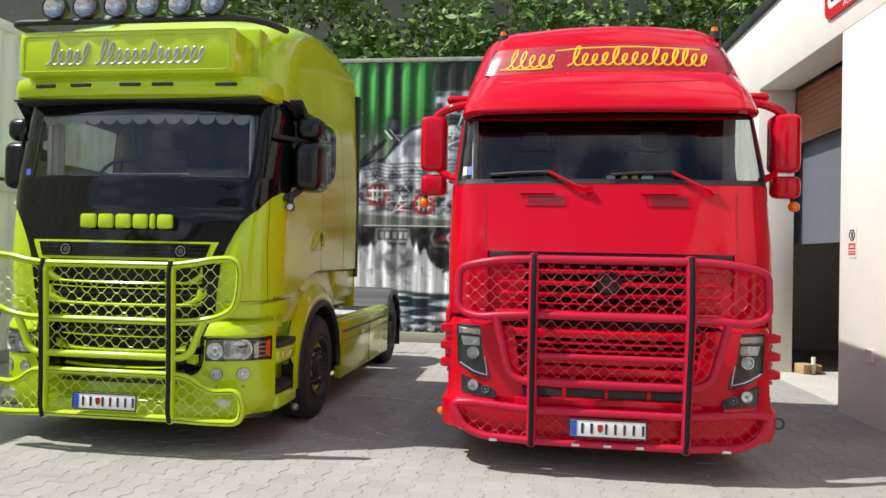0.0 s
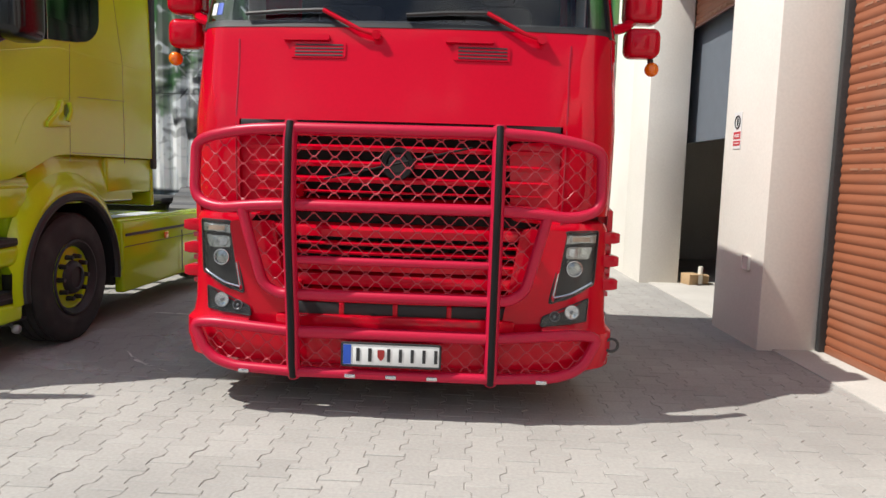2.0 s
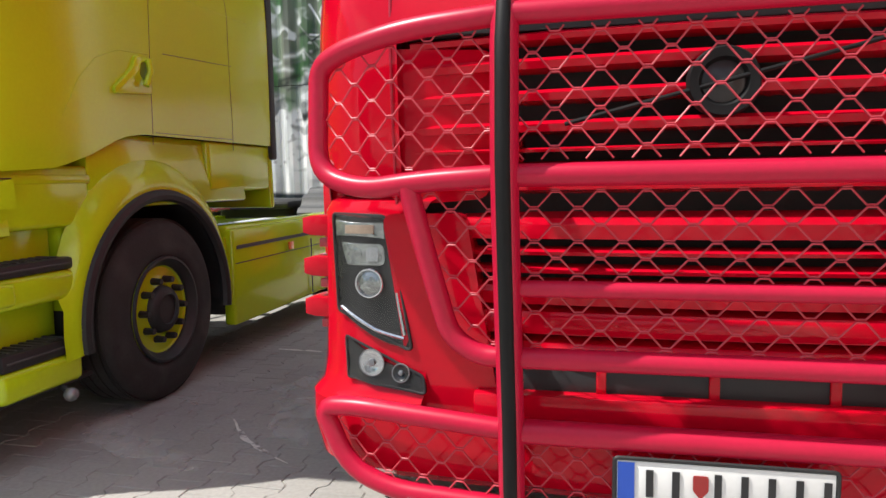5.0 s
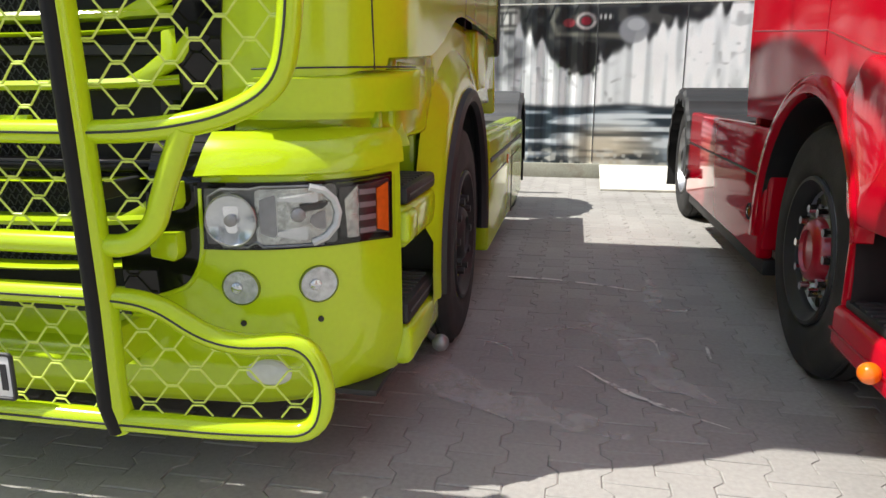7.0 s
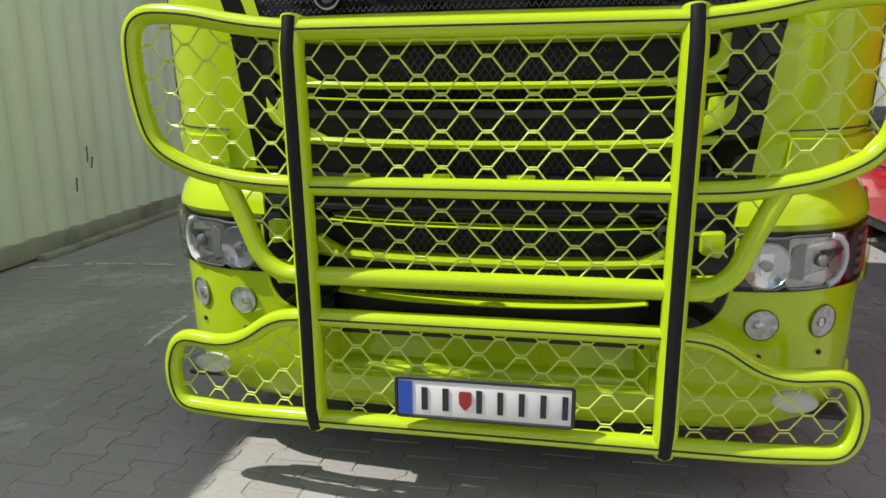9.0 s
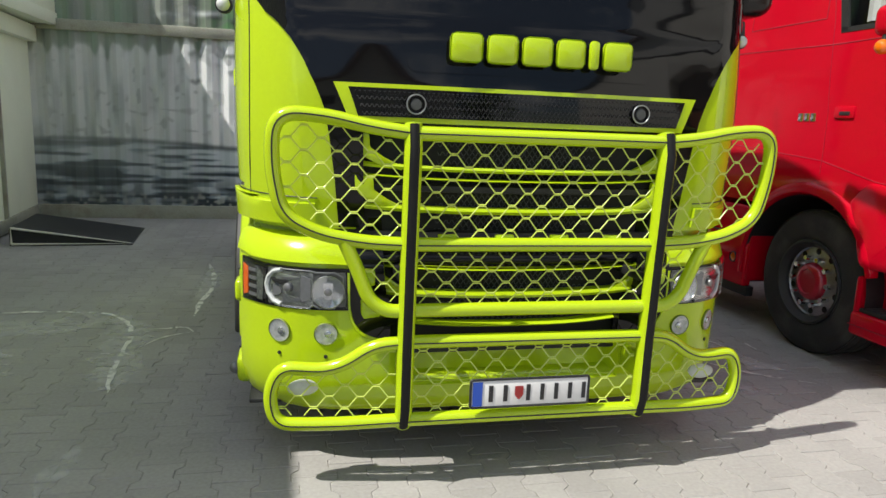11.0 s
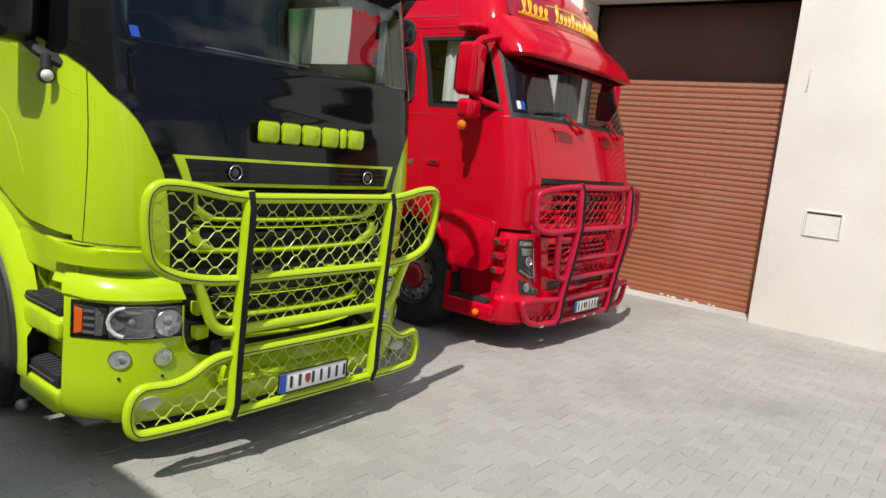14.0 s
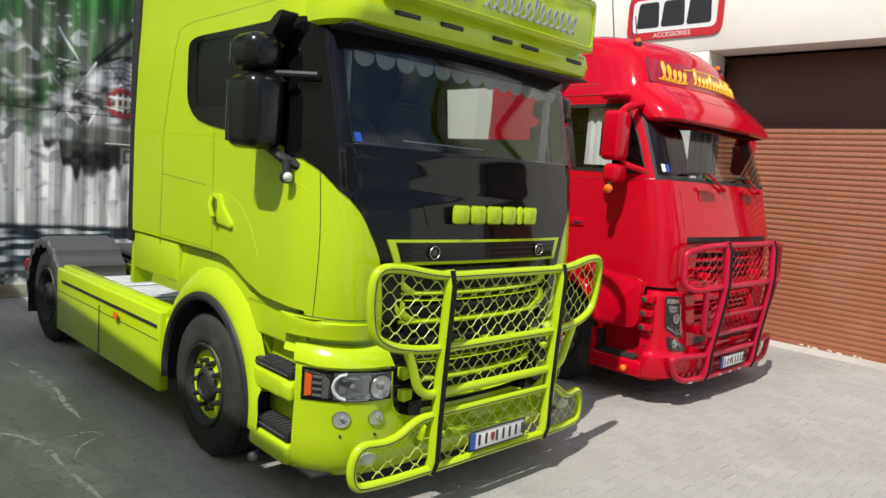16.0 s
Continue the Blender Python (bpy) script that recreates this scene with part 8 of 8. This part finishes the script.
for sx in (-0.23, 0.23):
    for sy in (-0.88, 0.88):
        part("upright", box((sx - 0.02, sy - 0.02, 0), (sx + 0.02, sy + 0.02, 1.9), 0.003), DARK_STEEL, shf)
# rail on the workshop roof
rl = thing("roof_railing", "thin dark metal railing on the roof edge", "railing", (WX + 0.25, 0, 5.44))
on_site(rl)
for k in range(9):
    part("rail_post", rod((0, 4.6 + k * 1.2, 0), (0, 4.6 + k * 1.2, 0.95), 0.016), DARK_STEEL, rl)
for z in (0.45, 0.93):
    part("rail_bar", rod((0, 4.5, z), (0, 14.4, z), 0.014), DARK_STEEL, rl)

# ---- woods behind and houses across the yard ----
rng = random.Random(21)


def tree(x, y, h, spread_, seed, base=0.0):
    rg = random.Random(seed)
    t = thing("tree", "broad leafy tree with dark green crown", "tree", (x, y, base), group="trees behind the containers")
    bm = tube([(0, 0, -0.2), (0.06, 0.02, h * 0.3), (-0.08, 0.05, h * 0.62)], 0.16, n=8)
    for k in range(7):
        a, z0 = rg.random() * 6.28, h * (0.25 + 0.35 * rg.random())
        e = (math.cos(a) * spread_ * 0.7, math.sin(a) * spread_ * 0.7, z0 + h * 0.25)
        tube([(0, 0, z0), (e[0] * 0.5, e[1] * 0.5, z0 + h * 0.16), e], 0.05, bm=bm, n=5)
    part("trunk", bm, BARK, t)
    verts, faces = [], []
    for c in range(46):
        a, r, v = rg.random() * 6.28, spread_ * math.sqrt(rg.random()), rg.random()
        cz = h * (0.32 + 0.62 * v)
        shrink_ = math.sqrt(max(0.08, 1 - ((v - 0.45) / 0.62) ** 2))
        cx, cyy = math.cos(a) * r * shrink_, math.sin(a) * r * shrink_
        cr = 0.45 + 0.45 * rg.random()
        for q in range(95):
            d = Vector((rg.gauss(0, 1), rg.gauss(0, 1), rg.gauss(0, 0.8))).normalized() * cr * (0.45 + 0.6 * rg.random())
            p = Vector((cx, cyy, cz)) + d
            u = Vector((rg.gauss(0, 1), rg.gauss(0, 1), rg.gauss(0, 0.5))).normalized()
            w = u.cross(Vector((rg.gauss(0, 1), rg.gauss(0, 1), rg.gauss(0, 1)))).normalized()
            s = 0.075 + 0.09 * rg.random()
            k = len(verts)
            verts += [tuple(p - u * s), tuple(p + w * s * 0.5), tuple(p + u * s), tuple(p - w * s * 0.5)]
            faces.append((k, k + 1, k + 2, k + 3))
    cr_ = new("crown", mesh_from("crown", verts, faces, LEAF))
    cr_.parent = t
    return t


for k, (x, y, h, s) in enumerate(((-5.6, 17.2, 9.0, 2.6), (-3.2, 18.4, 8.2, 2.4), (-0.9, 17.4, 8.8, 2.5), (1.5, 18.6, 8.6, 2.5), (4.0, 17.6, 9.2, 2.6), (6.6, 18.8, 9.0, 2.6), (-8.4, 18.0, 9.5, 2.8))):
    tree(x, y, h, s, 100 + k)
# plain sheet for the slope, coloured as dark as the shade between trunks
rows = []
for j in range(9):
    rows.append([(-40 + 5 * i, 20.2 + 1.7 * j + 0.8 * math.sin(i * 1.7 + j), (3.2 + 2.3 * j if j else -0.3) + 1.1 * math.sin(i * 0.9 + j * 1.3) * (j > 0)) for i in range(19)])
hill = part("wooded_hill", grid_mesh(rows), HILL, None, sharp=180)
tagged(hill, "wooded slope behind the yard, its shade painted near-black", "hill", kind="structure")


def house(name, x, y, w, d, h, ridge, label, turn=0):
    t = thing(name, label, "house", (x, y, -0.05), turn)
    part("wall", box((-w / 2, -d / 2, 0), (w / 2, d / 2, h), 0.02), HOUSE, t)
    gable = [(-w / 2, h), (w / 2, h), (0, ridge)]
    part("gable", prism(gable, d, Matrix.Translation((0, -d / 2, 0))), HOUSE, t)
    ov = 0.5
    k = (ridge - h) / (w / 2)
    for s in (-1, 1):
        rf = [(0, ridge + 0.02), (s * (w / 2 + ov), h - ov * k + 0.02), (s * (w / 2 + ov), h - ov * k + 0.22), (0, ridge + 0.24)]
        part("roof", prism(rf, d + 1.2, Matrix.Translation((0, -d / 2 - 0.6, 0))), ROOF, t, "brown tiled roof")
    for fz in (1.2, 3.9):
        for fx in (-w / 4, w / 4):
            wi = part("window", box((fx - 0.6, d / 2 - 0.05, fz), (fx + 0.6, d / 2 + 0.04, fz + 1.3), 0.02), BOARD, t)
            part("pane", box((fx - 0.52, d / 2 + 0.035, fz + 0.08), (fx + 0.52, d / 2 + 0.05, fz + 1.22)), BLACK_GLOSS, wi)
    return t


house("white_house", -5.5, -19.0, 10, 9, 5.6, 9.0, "white rendered gabled house across the yard")
house("white_house", 18.5, -11.0, 11, 9, 13.0, 17.5, "tall pale gabled house with brown roof behind the workshop", 52)
for k, (x, y, h, s) in enumerate(((-14.0, -15.0, 7.5, 2.6), (1.8, -17.5, 6.5, 2.2), (-17, -6, 8, 2.8))):
    tree(x, y, h, s, 300 + k)

# ---- scrapes of chalk and worn patches on the paving ----


def scrape(pts, w, seed, mat):
    rg = random.Random(seed)
    level = 0.006 if mat is CHALK else 0.005
    line = fillet([(p[0], p[1]) for p in pts], 0.25, 5, False)
    dense = []
    for a, b in zip(line, line[1:]):
        n = max(1, int((b - a).length / 0.05))
        dense += [a.lerp(b, i / n) for i in range(n)]
    dense.append(line[-1])
    bm = bmesh.new()
    prev = None
    for i, p in enumerate(dense):
        d = (dense[min(i + 1, len(dense) - 1)] - dense[max(i - 1, 0)])
        nrm = Vector((-d.y, d.x)).normalized()
        ww = w * (0.55 + 0.6 * rg.random()) * min(1, 0.2 + i * 0.15, 0.2 + (len(dense) - 1 - i) * 0.15)
        q = p + nrm * rg.uniform(-0.15, 0.15) * w
        cur = (bm.verts.new((q.x - nrm.x * ww / 2, q.y - nrm.y * ww / 2, level)), bm.verts.new((q.x + nrm.x * ww / 2, q.y + nrm.y * ww / 2, level)))
        if prev and (mat is CHALK_FAINT or rg.random() > 0.06):
            bm.faces.new((prev[0], prev[1], cur[1], cur[0]))
        prev = cur
    return tagged(part("chalk_scrape", bm, mat, None, smooth=False), "pale chalky scrape on the grey paving", "scrape", "scrapes on the paving", "structure")


for k, (pts, w) in enumerate((([(-6.97, 8.0), (-6.4, 8.3), (-5.7, 8.36), (-5.25, 8.28), (-5.06, 8.0), (-4.98, 7.7), (-4.97, 7.3), (-4.95, 6.95), (-4.9, 6.66)], 0.04), ([(-4.73, 10.09), (-4.62, 9.52), (-4.58, 9.0), (-4.64, 8.56), (-4.63, 8.15)], 0.045), ([(-4.9, 7.84), (-4.78, 7.84), (-4.66, 7.88), (-4.59, 7.75)], 0.035), ([(-4.59, 7.75), (-4.78, 7.65), (-4.88, 7.44)], 0.03), ([(-5.1, 7.33), (-4.95, 7.32), (-4.9, 7.28)], 0.05),
                             ([(-1.78, 8.19), (-1.25, 8.16), (-0.82, 8.0)], 0.035), ([(-1.19, 6.8), (-0.98, 6.54), (-0.81, 6.42), (-0.66, 6.32)], 0.03), ([(-0.6, 7.15), (-0.6, 6.98)], 0.05), ([(-1.0, 7.15), (-0.82, 7.21), (-0.82, 6.99)], 0.03))):
    scrape(pts, w, 40 + k, CHALK)
for k, (pts, w) in enumerate((([(-5.8, 6.3), (-5.76, 6.8), (-5.64, 7.4)], 0.34), ([(-6.3, 7.95), (-5.75, 7.9), (-5.3, 8.0)], 0.5), ([(-1.86, 6.9), (-1.8, 6.6), (-1.37, 6.32), (-1.0, 6.2)], 0.22), ([(-1.1, 7.6), (-0.9, 6.9), (-0.7, 6.5)], 0.25), ([(-5.5, 8.3), (-5.1, 8.1), (-4.98, 7.4), (-4.9, 6.7)], 0.30), ([(-4.91, 5.55), (-4.88, 6.0)], 0.16), ([(-0.74, 8.31), (-0.77, 7.62), (-0.55, 7.68)], 0.10), ([(-1.36, 7.21), (-1.23, 7.29), (-1.13, 7.22)], 0.10), ([(-1.7, 6.5), (-1.4, 6.42)], 0.10), ([(-1.69, 7.06), (-1.5, 7.0), (-1.46, 6.81)], 0.06), ([(-4.7, 9.9), (-4.6, 9.3), (-4.63, 8.5)], 0.16))):
    scrape(pts, w, 70 + k, CHALK_FAINT)

# ---- block paving, one I-shaped stone beside the other ----


def paving():
    pave = thing("paving", "grey interlocking concrete block paving", "paving", kind="structure")
    bed = part("bed", box((-12, -6, -0.049), (4.2, CY + 0.1, -0.0036)), SAND, pave, "sandy bed under the blocks")
    g = 0.0013
    half = [(0.1 - g, -0.1 + g), (0.1 - g, -0.066), (0.065 - g, -0.034), (0.065 - g, 0.034), (0.1 - g, 0.066), (0.1 - g, 0.1 - g)]
    ring = np.array(half + [(-a, -b) for a, b in half])
    inner = ring * np.array([1 - 0.045, 1 - 0.045])
    proto = np.concatenate([np.c_[inner, np.zeros(12)], np.c_[ring, np.full(12, -0.003)], np.c_[ring, np.full(12, -0.03)]])
    pf = [tuple(range(12))]
    for a, b in ((0, 12), (12, 24)):
        pf += [(a + i, b + i, b + (i + 1) % 12, a + (i + 1) % 12) for i in range(12)]
    near = mesh_from("paving_block", proto.tolist(), pf, PAVER)
    rg = np.random.RandomState(7)
    verts, faces, n_near = [], [], 0
    col = 0
    x = -8.6
    while x < 4.05:
        y = -2.0 + (0.1 if col % 2 else 0.0)
        while y < CY + 0.05:
            dz, tx, ty, rz = rg.uniform(-0.002, 0.0015), *rg.uniform(-0.008, 0.008, 2), rg.uniform(-0.012, 0.012)
            if -1.1 < x < 2.85 and 3.55 < y < 5.85 and n_near < 300:
                ob = new("paving_block", near)
                ob.parent = pave
                ob.matrix_basis = Matrix.Translation((x, y, dz)) @ Euler((tx, ty, rz)).to_matrix().to_4x4()
                n_near += 1
            else:
                k = len(verts)
                p = proto.copy()
                p[:, 2] += dz + p[:, 1] * tx - p[:, 0] * ty
                p[:, 0], p[:, 1] = x + proto[:, 0] - rz * proto[:, 1], y + proto[:, 1] + rz * proto[:, 0]
                verts += p.tolist()
                faces += [tuple(i + k for i in f) for f in pf]
            y += 0.2
        x += 0.165
        col += 1
    rest = new("paving_blocks", mesh_from("paving_blocks", verts, faces, PAVER_MASS))
    rest.parent = pave
    tagged(rest, "grey interlocking concrete blocks", kind="stuff")


paving()
